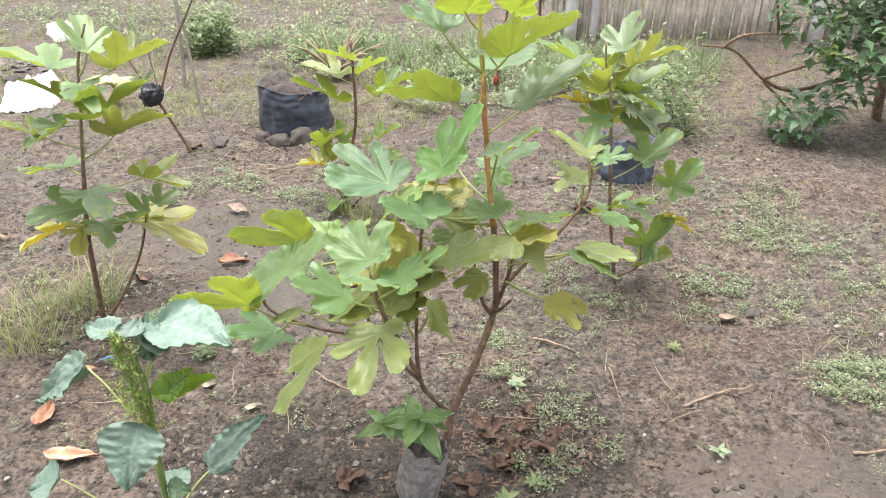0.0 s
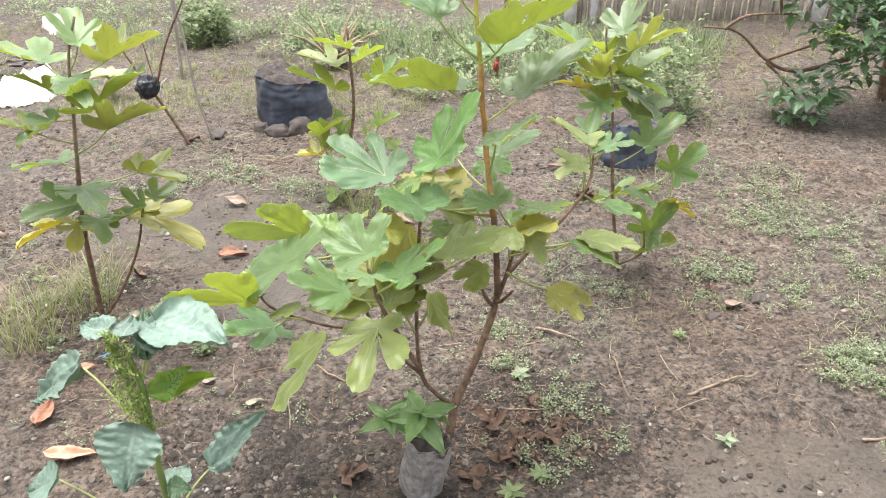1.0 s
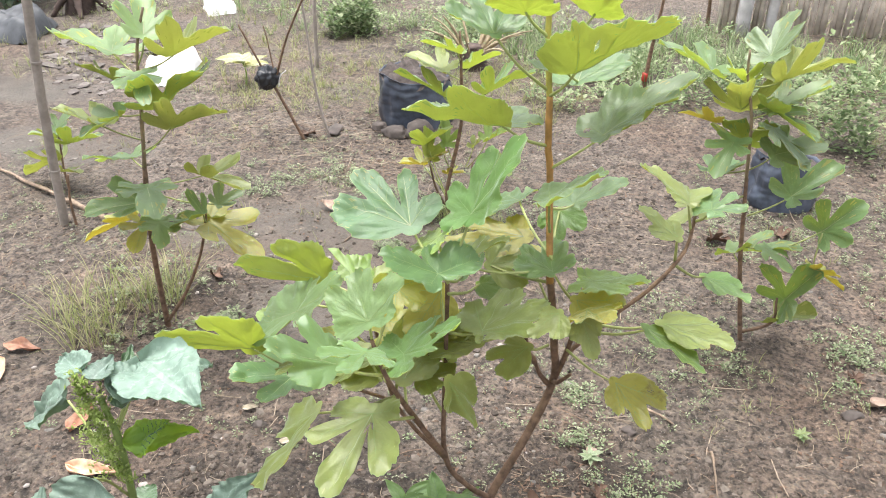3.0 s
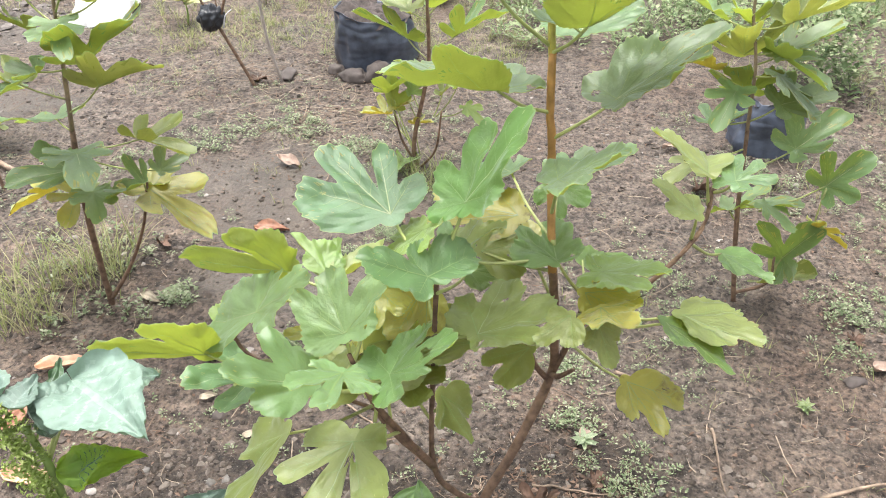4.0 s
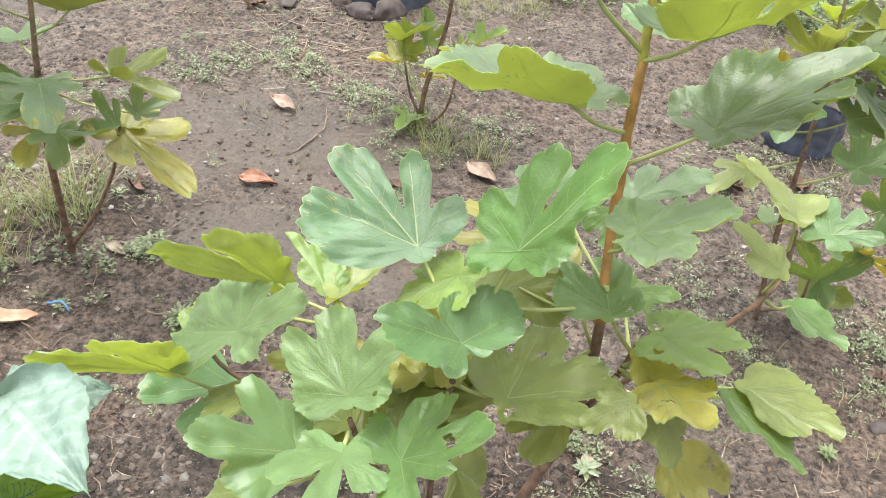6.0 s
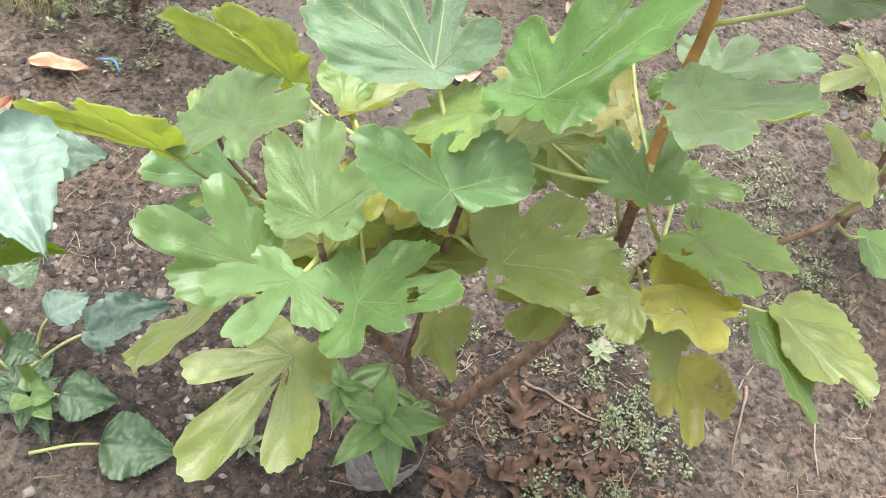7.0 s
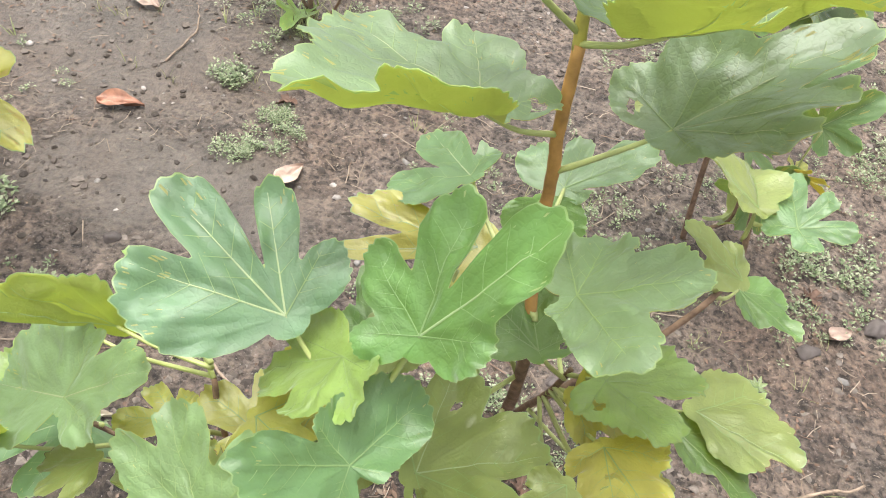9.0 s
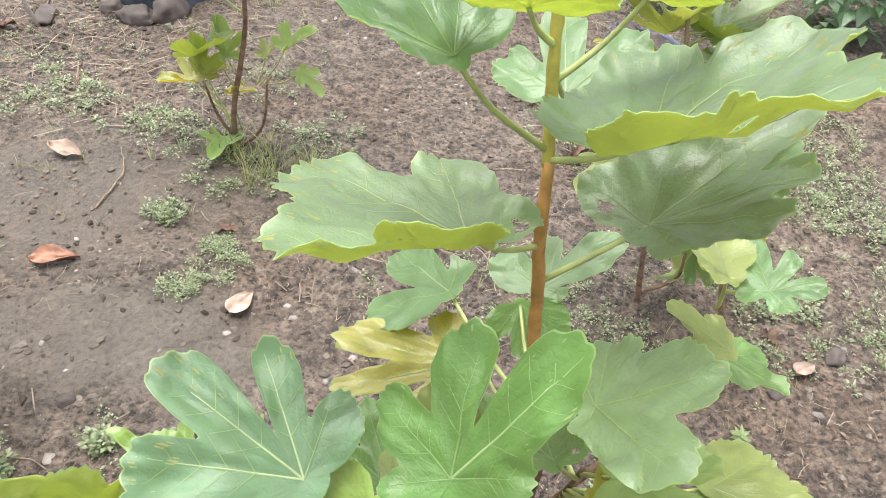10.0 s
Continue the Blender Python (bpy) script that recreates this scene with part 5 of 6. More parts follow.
def oval(length, width, droop=0.15, fold=0.12, waves=0.03, seed=0, rows=12, cols=8):
    """A simple pointed leaf along +y with raised side veins between sunken ones."""
    off = Vector((seed * 5.3, seed, 0))
    verts, faces, slot = [], [], []
    for i in range(rows + 1):
        t = i / rows
        w = width / 2 * max(0.02, math.sin(math.pi * min(1, t ** 0.75)) ** 0.8 * (1.15 - 0.35 * t))
        for j in range(cols + 1):
            u = 2 * j / cols - 1
            p = Vector((u, t, 0))
            rib = 0.012 * length * math.sin((t - abs(u) * 0.22) * 44) * (1 - abs(abs(u) * 2 - 1)) * (0.3 < 1)
            z = -droop * length * t * t + fold * width * abs(u) + rib * 1.3 + waves * length * noise.noise(p * 2.3 + off)
            verts.append((u * w, t * length, z))
    for i in range(rows):
        for j in range(cols):
            a = i * (cols + 1) + j
            faces.append((a, a + 1, a + cols + 2, a + cols + 1))
    slot = [0] * len(faces)
    for i in range(rows):
        t0, t1 = i / rows, (i + 1) / rows
        c0, c1 = verts[i * (cols + 1) + cols // 2], verts[(i + 1) * (cols + 1) + cols // 2]
        r0, r1 = 0.010 * length * (1 - 0.8 * t0), 0.010 * length * (1 - 0.8 * t1)
        n = len(verts)
        verts += [(-r0, c0[1], c0[2]), (0, c0[1], c0[2] + r0), (r0, c0[1], c0[2]), (-r1, c1[1], c1[2]), (0, c1[1], c1[2] + r1), (r1, c1[1], c1[2])]
        faces += [(n, n + 1, n + 4, n + 3), (n + 1, n + 2, n + 5, n + 4)]
        slot += [1, 1]
    if rows > 15:
        for i in range(2, rows - 4, 2):
            for side in (-1, 1):
                pts = []
                for q in range(5):
                    ti = min(rows, i + q * 0.9)
                    j = cols / 2 + side * (cols / 2) * 0.23 * q
                    a, f = int(ti) * (cols + 1) + int(j), j - int(j)
                    p0 = Vector(verts[a]).lerp(Vector(verts[min(a + 1, len(verts) - 1)]), f)
                    p1 = Vector(verts[min(a + cols + 1, (rows + 1) * (cols + 1) - 1)])
                    pts.append(p0.lerp(p1 + (p0 - Vector(verts[a])), ti - int(ti)))
                r = 0.0035 * length
                n = len(verts)
                for q, p in enumerate(pts):
                    w = r * (1 - 0.18 * q)
                    verts += [(p.x, p.y - w, p.z + 0.0003), (p.x, p.y, p.z + w), (p.x, p.y + w, p.z + 0.0003)]
                for q in range(4):
                    b = n + q * 3
                    faces += [(b, b + 1, b + 4, b + 3), (b + 1, b + 2, b + 5, b + 4)]
                    slot += [1, 1]
    return verts, [], faces, slot


def broad(length, width, droop=0.15, fold=0.1, seed=0, rows=54, cols=28):
    """A broad wavy-edged leaf along +y, quilted between sunken side veins."""
    off = Vector((seed * 5.3, seed, 0))
    verts, faces, slot = [], [], []
    for i in range(rows + 1):
        t = i / rows
        w = width / 2 * max(0.015, math.sin(math.pi * t ** 0.62) ** 0.85 * (1.12 - 0.3 * t))
        for j in range(cols + 1):
            u = 2 * j / cols - 1
            side = 1 if u > 0 else -1
            p = Vector((u * 1.3, t * 2, 0))
            rib = (t * 8.0 - abs(u) * 1.6 + 0.35 * side) % 1.0
            vein = math.exp(-(min(rib, 1 - rib) / 0.13) ** 2) * min(1.0, abs(u) * 5)
            main = math.exp(-(u * w / (0.02 * length)) ** 2)
            edge = abs(u) ** 3 * (0.06 * noise.noise(Vector((side * 3, t * 7, 1)) + off) + 0.02 * math.sin(t * 50 + side))
            z = -droop * length * t * t + fold * width * abs(u) + length * (0.07 * noise.noise(p * 1.4 + off) + 0.02 * noise.noise(p * 5 + off) + 0.012 * noise.noise(p * 11 + off) + edge) - 0.007 * length * max(vein, main)
            verts.append((u * w * (1 + 0.10 * noise.noise(Vector((side, t * 9, 0)) + off) + 0.05 * noise.noise(Vector((side, t * 30, 4)) + off)), t * length, z))
    for i in range(rows):
        for j in range(cols):
            a = i * (cols + 1) + j
            faces.append((a, a + 1, a + cols + 2, a + cols + 1))
            t, u = (i + 0.5) / rows, 2 * (j + 0.5) / cols - 1
            rib = (t * 8.0 - abs(u) * 1.6 + 0.35 * (1 if u > 0 else -1)) % 1.0
            slot.append(1 if min(rib, 1 - rib) < 0.07 and abs(u) < 0.8 or abs(u) < 1.5 / cols else 0)
    n = len(verts)
    verts += [(x, y, z - 0.0006) for x, y, z in verts]
    faces += [tuple(n + v for v in reversed(f)) for f in faces]
    return verts, [], faces, slot + slot


def leaf_pose(base, tip, roll=0.0, up=(0, -0.3, 1)):
    b, t = Vector(base), Vector(tip)
    y = (t - b).normalized()
    z = Vector(up)
    z = (z - y * z.dot(y)).normalized()
    return Matrix.Translation(b) @ Matrix((y.cross(z), y, z)).transposed().to_4x4() @ pose(0, 0, 0, 0, roll, 0), (t - b).length


def oval_leaf(plant, base, tip, width, mat, roll=0.0, stalk=None, droop=0.15, up=(0, -0.3, 1), fold=0.12, vein=None):
    COUNT[0] += 1
    m, n = leaf_pose(base, tip, roll, up)
    leaf = part("leaf", broad(n, width, droop, fold, COUNT[0]) if mat in (AMARANTH, AMARANTH_LOW, AMARANTH_BACKLIT) else oval(n, width, droop, fold, 0.06, COUNT[0], 20, 10), [mat, vein or (VEIN_PALE if mat is AMARANTH else VEIN_LOW)], plant, "", m)
    if stalk:
        a, b = Vector(stalk), Vector(base)
        part("petiole", stem([a, a.lerp(b, 0.6) + Vector((0, 0, 0.01)), b], 0.003, 0.002, 4, 6, 0.05), PETIOLE, leaf)
    return leaf


amaranth = thing("amaranth", (-0.44, 1.2, 0.0), "leafy amaranth with pale broad leaves and a green flower spike", "amaranth plant")
part("stem", stem([(-0.435, 1.2, -0.02), (-0.44, 1.2, 0.161), (-0.437, 1.2, 0.31), (-0.428, 1.2, 0.443), (-0.44, 1.2, 0.54)], 0.009, 0.005), GREEN_STEM, amaranth)
n = 1300
k = rng.random(n)
spot = np.array([-0.432, 1.19, 0.36]) + k[:, None] * np.array([-0.03, -0.005, 0.235]) + rng.normal(size=(n, 3)) * (0.006 - 0.002 * k)[:, None]
bough = rng.integers(0, 14, n)
reach = rng.random(n) * (0.045 - 0.032 * bough / 14) * (rng.random(n) < 0.75)
spot += np.stack([np.cos(bough * 2.4) * reach, np.sin(bough * 2.4) * reach, 0.5 * reach], 1)
spot[:, 2] += (0.36 + 0.235 * (bough + 0.5) / 14 - spot[:, 2]) * (reach > 0.008) * 0.85
v, f = sprays(rng, spot, rng.uniform(0.006, 0.014, n), rng.uniform(0.003, 0.0055, n), rot(n, rng), rng.uniform(0.5, 1.8, n))
tagged(part("flower_spike", (v.tolist(), [], f.tolist()), FLOWER, amaranth, "green bristly flower spike"), kind="stuff")
oval_leaf(amaranth, (-0.41, 1.275, 0.56), (-0.245, 1.19, 0.585), 0.135, AMARANTH, 0, (-0.437, 1.2, 0.45), 0.08, (0, -0.1, 1))
oval_leaf(amaranth, (-0.40, 1.27, 0.545), (-0.335, 1.37, 0.515), 0.11, AMARANTH, 0, (-0.437, 1.2, 0.45), 0.2, (0, -0.1, 1))
oval_leaf(amaranth, (-0.564, 1.25, 0.464), (-0.736, 1.28, 0.362), 0.1, AMARANTH, 0, (-0.466, 1.21, 0.36), 0.2, (0, -0.3, 1))
oval_leaf(amaranth, (-0.461, 1.2, 0.589), (-0.545, 1.25, 0.574), 0.06, AMARANTH, 0, (-0.458, 1.2, 0.55), 0.1, (0, -0.3, 1))
oval_leaf(amaranth, (-0.425, 1.2, 0.57), (-0.36, 1.27, 0.545), 0.075, AMARANTH, 15, None, 0.3, (0, -0.3, 1))
oval_leaf(amaranth, (-0.42, 1.2, 0.45), (-0.31, 1.25, 0.46), 0.06, AMARANTH_BACKLIT, 0, None, 0.15, (0, -0.4, 1), 0.12, AMARANTH_BACKLIT)
oval_leaf(amaranth, (-0.437, 1.19, 0.584), (-0.437, 1.25, 0.593), 0.05, AMARANTH, 0, None, 0.1, (0, -0.3, 1))
oval_leaf(amaranth, (-0.415, 1.12, 0.446), (-0.431, 1.03, 0.365), 0.12, AMARANTH, 0, (-0.443, 1.2, 0.309), 0.35, (0, -0.8, 1))
oval_leaf(amaranth, (-0.656, 1.2, 0.207), (-0.741, 1.2, 0.173), 0.09, AMARANTH, 0, (-0.476, 1.2, 0.023), 0.15, (0, -0.3, 1))
oval_leaf(amaranth, (-0.365, 1.275, 0.175), (-0.255, 1.32, 0.30), 0.085, AMARANTH, 0, (-0.448, 1.2, 0.078), 0.15, (0, -0.3, 1))
oval_leaf(amaranth, (-0.398, 1.2, 0.437), (-0.339, 1.22, 0.499), 0.06, AMARANTH_BACKLIT, 0, None, 0.1, (0, -0.3, 1))
oval_leaf(amaranth, (-0.404, 1.2, 0.526), (-0.443, 1.3, 0.579), 0.05, AMARANTH_LOW, 0, None, 0.1, (0, -0.3, 1))
oval_leaf(amaranth, (-0.473, 1.282, 0.1), (-0.453, 1.353, 0.1), 0.07, AMARANTH, 0, (-0.477, 1.245, 0.05), 0.12)
oval_leaf(amaranth, (-0.386, 1.203, 0.06), (-0.311, 1.245, 0.05), 0.075, AMARANTH_LOW, 0, (-0.423, 1.19, 0.03), 0.12)
oval_leaf(amaranth, (-0.291, 1.179, 0.04), (-0.19, 1.23, 0.03), 0.1, AMARANTH_LOW, 0, (-0.372, 1.116, 0.03), 0.12)
oval_leaf(amaranth, (-0.43, 1.192, 0.2), (-0.385, 1.205, 0.18), 0.05, AMARANTH_LOW, 0, None, 0.12)
oval_leaf(amaranth, (-0.5, 1.265, 0.2), (-0.494, 1.319, 0.2), 0.06, AMARANTH_LOW, 0, None, 0.12)
oval_leaf(amaranth, (-0.412, 1.179, 0.075), (-0.378, 1.192, 0.09), 0.034, HERB_LEAF, 0, None, 0.12)
oval_leaf(amaranth, (-0.417, 1.174, 0.072), (-0.414, 1.141, 0.084), 0.034, HERB_LEAF, 0, None, 0.12)
oval_leaf(amaranth, (-0.421, 1.182, 0.069), (-0.443, 1.211, 0.078), 0.034, HERB_LEAF, 0, None, 0.12)
oval_leaf(amaranth, (-0.415, 1.177, 0.066), (-0.364, 1.165, 0.072), 0.034, HERB_LEAF, 0, None, 0.12)
oval_leaf(amaranth, (-0.426, 1.178, 0.063), (-0.47, 1.158, 0.066), 0.034, AMARANTH_LOW, 0, None, 0.12)
oval_leaf(amaranth, (-0.422, 1.183, 0.06), (-0.405, 1.23, 0.06), 0.034, AMARANTH_LOW, 0, None, 0.12)
oval_leaf(amaranth, (-0.423, 1.176, 0.057), (-0.396, 1.129, 0.054), 0.034, AMARANTH_LOW, 0, None, 0.12)
oval_leaf(amaranth, (-0.431, 1.183, 0.054), (-0.503, 1.211, 0.048), 0.034, AMARANTH_LOW, 0, None, 0.12)
oval_leaf(amaranth, (-0.424, 1.182, 0.051), (-0.358, 1.201, 0.042), 0.034, AMARANTH_LOW, 0, None, 0.12)
oval_leaf(amaranth, (-0.432, 1.179, 0.048), (-0.473, 1.126, 0.036), 0.034, AMARANTH_LOW, 0, None, 0.12)
oval_leaf(amaranth, (-0.433, 1.187, 0.045), (-0.467, 1.263, 0.03), 0.034, AMARANTH_LOW, 0, None, 0.12)
oval_leaf(amaranth, (-0.429, 1.181, 0.042), (-0.361, 1.14, 0.024), 0.034, AMARANTH_LOW, 0, None, 0.12)
oval_leaf(amaranth, (-0.44, 1.184, 0.039), (-0.55, 1.18, 0.018), 0.034, AMARANTH_LOW, 0, None, 0.12)

# ==== herb growing in the fig's bag ====
herb = thing("herb", (0.075, 1.385, 0.17), "small leafy green weed growing out of the planting bag", "weed")
for top, foot, count, long in (((0.088, 1.34, 0.285), (0.085, 1.385, 0.17), 7, 0.09), ((0.005, 1.375, 0.235), (0.055, 1.39, 0.165), 6, 0.078), ((0.115, 1.41, 0.24), (0.09, 1.385, 0.17), 4, 0.055)):
    part("stem", stem([foot, Vector(foot).lerp(Vector(top), 0.5) + Vector((0.004, 0, 0)), top], 0.003, 0.0018), GREEN_STEM, herb)
    for i in range(count):
        a = i * 2.4 + top[0] * 40
        b = Vector(foot).lerp(Vector(top), 1.0 - 0.35 * i / count)
        n = long * (0.5 + 0.5 * min(1.0, i / 3))
        t = b + Vector((n * math.cos(a), n * math.sin(a), n * (0.55 - 0.14 * i)))
        oval_leaf(herb, b, t, 0.46 * n, HERB_LEAF, 0, None, 0.2, (0, -0.2, 1), 0.16)

# ==== dead leaves lying on the soil ====
DRY_RED = material("dead_leaf_red", *plain((0.28, 0.135, 0.085), 0.6, 0.4, 50, 0.3))
DRY_PALE = material("dead_leaf_pale", *plain((0.36, 0.265, 0.21), 0.65, 0.25, 50, 0.3))
DRY_PEACH = material("dead_leaf_peach", *plain((0.52, 0.32, 0.215), 0.6, 0.25, 40, 0.2))
DRY_BROWN = material("dead_leaf_brown", *plain((0.11, 0.063, 0.042), 0.75, 0.4, 40, 0.4))
DRY_CREAM = material("dead_leaf_cream", *plain((0.38, 0.33, 0.25), 0.7, 0.35, 40, 0.4))


def crumple(verts, size, amount, seed):
    off = Vector((seed * 3.3, seed * 1.7, 2))
    out = []
    for p in verts:
        q = Vector(p) * (2.2 / size) + off
        d = noise.noise_vector(q) * 0.7 + noise.noise_vector(q * 2.4) * 0.3
        out.append((p[0] + d.x * amount * size * 0.5, p[1] + d.y * amount * size * 0.5, p[2] + abs(d.z) * amount * size))
    return out


def dead_leaf(x, y, length, width, heading, mat, label, curl=0.25, lift=0.006):
    if mat is DRY_BROWN:
        lobes = [(-95, 0.45 * width * 2, 0.3 * width), (-45, 0.42 * length, 0.5 * width), (0, 0.6 * length, 0.3 * width), (48, 0.42 * length, 0.6 * width), (100, 0.4 * width * 2, 0.2 * width)]
        v, e, f, s = blade(lobes, 0.5, 0.3, int(x * 100 + y * 57), 60, 6, False)
        v, s = crumple(v, length, 0.45, x * 9 + y), [0] * len(f)
    else:
        v, e, f, s = oval(length, width, curl * 0.7, 0.22, 0.14, x * 17 + y, 20, 12)
        v = crumple([(p[0], p[1] - length / 2, p[2] + curl * length * 0.25) for p in v], length, 0.1, x * 7 + y)
    low = min(p[2] for p in v)
    solo("dead_leaf", (v, e, f, s), [mat, mat], label, "dead leaf", "dead leaves on the soil", m=pose(x, y, lay(x, y) - low * 0.6 + lift, 0, 0, -heading))


dead_leaf(-0.655, 2.43, 0.105, 0.045, 75, DRY_RED, "reddish-brown curled dead leaf on bare soil", 0.2)
dead_leaf(-0.745, 2.82, 0.10, 0.05, 110, DRY_PALE, "pale brown dead leaf on bare soil", 0.2)
dead_leaf(-0.937, 1.772, 0.115, 0.045, 58, DRY_PEACH, "peach-coloured fallen leaf on damp soil", 0.12)
dead_leaf(-0.936, 1.604, 0.105, 0.05, -4, DRY_RED, "dark red fallen leaf on damp soil", 0.15)
dead_leaf(-0.80, 1.46, 0.13, 0.05, 80, DRY_PEACH, "peach-coloured fallen leaf on damp soil", 0.1)
dead_leaf(-1.283, 1.70, 0.115, 0.05, 139, DRY_PEACH, "peach-coloured fallen leaf on damp soil", 0.12)
dead_leaf(-1.297, 1.815, 0.11, 0.045, 81, DRY_RED, "dark red fallen leaf on damp soil", 0.2)
dead_leaf(0.56, 3.2, 0.09, 0.03, 60, DRY_PALE, "pale brown dead leaf on bare soil")
dead_leaf(-0.385, 1.665, 0.06, 0.018, 65, DRY_CREAM, "cream curled dead leaf on bare soil", 0.3)
dead_leaf(-0.536, 1.746, 0.042, 0.022, 60, DRY_CREAM, "cream curled dead leaf on bare soil", 0.1)
dead_leaf(-0.078, 2.70, 0.11, 0.065, 120, DRY_PALE, "pale pink dead leaf on bare soil", 0.2)
dead_leaf(-0.222, 2.32, 0.085, 0.05, 30, DRY_PALE, "pale pink dead leaf on bare soil", 0.12)
dead_leaf(0.335, 1.79, 0.055, 0.028, 160, DRY_PALE, "pale brown dead leaf on bare soil", 0.3)
dead_leaf(1.03, 2.16, 0.08, 0.035, 60, DRY_PALE, "pale brown dead leaf on bare soil", 0.3)
dead_leaf(-0.86, 2.06, 0.06, 0.03, 100, DRY_CREAM, "cream curled dead leaf on bare soil", 0.3)
for x, y, n, w, h in ((0.33, 1.5, 0.14, 0.05, 250), (0.28, 1.47, 0.12, 0.05, 20), (0.26, 1.6, 0.13, 0.06, 300), (0.39, 1.56, 0.11, 0.05, 150), (0.42, 1.6, 0.09, 0.04, 60), (0.34, 1.62, 0.08, 0.04, 200), (-0.1, 1.40, 0.11, 0.06, 60), (0.2, 1.42, 0.10, 0.06, 170), (0.36, 1.68, 0.07, 0.035, 20), (0.31, 1.55, 0.09, 0.04, 100), (-1.15, 3.45, 0.12, 0.05, 80), (0.85, 3.0, 0.11, 0.05, 70), (0.62, 2.9, 0.14, 0.05, 100), (-0.3, 2.55, 0.07, 0.04, 100), (0.98, 2.25, 0.06, 0.04, 40), (-0.95, 2.3, 0.09, 0.04, 120), (0.47, 1.3, 0.11, 0.05, 20)):
    dead_leaf(x, y, n * 0.8, w * 0.7, h, DRY_BROWN, "dry brown curled leaf on the soil", 0.35)

bx, by = -0.862, 1.843
solo("plastic_scrap", stem([(bx - 0.03, by, 0.012), (bx, by + 0.008, 0.02), (bx + 0.025, by - 0.004, 0.01)], 0.0035, 0.002, 4, 6, 0.6), material("blue_plastic", *plain((0.12, 0.28, 0.5), 0.5, 0.2)), "small crumpled scrap of blue plastic", "plastic scrap")

# ==== twigs ====
TWIG = material("dead_twig", *plain((0.25, 0.185, 0.135), 0.85, 0.5, 45, 0.6))


def twig(points, r, label="dry pale twig lying on the soil"):
    pts = [(x, y, lay(x, y) + h) for x, y, h in points]
    solo("twig", stem(pts, r * 0.8, r * 0.35, 7, 7, 0.5, 0.009), TWIG, label, "twig", "twigs on the soil")


twig([(0.779, 1.714, 0.008), (0.89, 1.765, 0.012), (0.996, 1.798, 0.02)], 0.006)
twig([(0.387, 2.014, 0.01), (0.47, 1.975, 0.014), (0.552, 1.937, 0.006)], 0.006)
twig([(0.229, 1.656, 0.006), (0.31, 1.655, 0.012), (0.397, 1.658, 0.005)], 0.004)
twig([(0.601, 1.872, 0.006), (0.61, 1.8, 0.01), (0.625, 1.714, 0.005)], 0.004)
twig([(1.18, 1.57, 0.005), (1.27, 1.57, 0.012), (1.4, 1.575, 0.006)], 0.006)
twig([(-0.25, 1.83, 0.006), (-0.17, 1.76, 0.012), (-0.1, 1.71, 0.006)], 0.004)
twig([(-1.55, 2.55, 0.005), (-1.85, 2.66, 0.02), (-2.3, 2.84, 0.01)], 0.015)
twig([(-0.62, 2.62, 0.005), (-0.58, 2.75, 0.012), (-0.62, 2.86, 0.008)], 0.004)
twig([(0.3, 1.52, 0.006), (0.35, 1.46, 0.02), (0.36, 1.4, 0.006)], 0.003)
twig([(-0.68, 1.9, 0.006), (-0.58, 1.92, 0.012), (-0.5, 1.9, 0.006)], 0.003)

# ==== stones ====
STONE = material("grey_stone", *plain((0.088, 0.072, 0.065), 0.8, 0.3, 25, 0.5))


def stone(x, y, sx, sy, sz, turn=0, label="rounded grey stone half sunk in soil"):
    bm = bmesh.new()
    bmesh.ops.create_icosphere(bm, subdivisions=3, radius=1)
    for v in bm.verts:
        k = 1 + 0.4 * noise.noise(v.co * 1.2 + Vector((x * 9, y * 7, 0))) + 0.22 * noise.noise(v.co * 2.8 + Vector((x * 5, y, 0))) + 0.06 * noise.noise(v.co * 7)
        v.co = Vector((v.co.x * sx * k, v.co.y * sy * k, v.co.z * sz * k))
    solo("stone", bm, STONE, label, "stone", "stones by the bags", m=pose(x, y, lay(x, y) + sz * 0.45, 0, 0, turn))


for x, y, sx, sy, sz, turn in ((-0.745, 3.575, 0.062, 0.045, 0.032, 10), (-0.645, 3.625, 0.068, 0.045, 0.055, 60), (-0.845, 3.63, 0.038, 0.034, 0.028, 0), (-1.03, 3.55, 0.06, 0.035, 0.016, 100),
                               (-0.49, 1.70, 0.018, 0.013, 0.011, 0), (0.41, 1.9, 0.02, 0.016, 0.012, 0), (-0.52, 2.05, 0.016, 0.014, 0.012, 0), (0.95, 2.1, 0.025, 0.02, 0.014, 0), (1.12, 2.2, 0.03, 0.02, 0.016, 40), (0.64, 2.8, 0.018, 0.015, 0.01, 0), (-0.40, 1.36, 0.011, 0.009, 0.008, 0), (-0.36, 1.38, 0.010, 0.008, 0.007, 0), (-0.33, 1.33, 0.012, 0.010, 0.008, 0)):
    stone(x, y, sx, sy, sz, turn)

# ==== stake, poles and grafted sapling ====
BAMBOO = material("weathered_bamboo", *plain((0.33, 0.29, 0.26), 0.7, 0.25, 30, 0.3))
stake = thing("bamboo_stake", (-1.696, 2.5, 0.0), "leaning weathered grey bamboo stake in the soil", "stake")
part("cane", stem([(-1.70, 2.5, -0.05), (-1.64, 2.5, 0.447), (-1.57, 2.5, 0.876), (-1.49, 2.5, 1.35)], 0.017, 0.014, 8, 12, 0.05), BAMBOO, stake)
for z, x in ((0.22, -1.668), (0.62, -1.612), (1.0, -1.549)):
    part("node", stem([(x - 0.001, 2.5, z - 0.005), (x, 2.5, z), (x + 0.001, 2.5, z + 0.005)], 0.0185, 0.0185, 2, 12, 0), BAMBOO, stake)
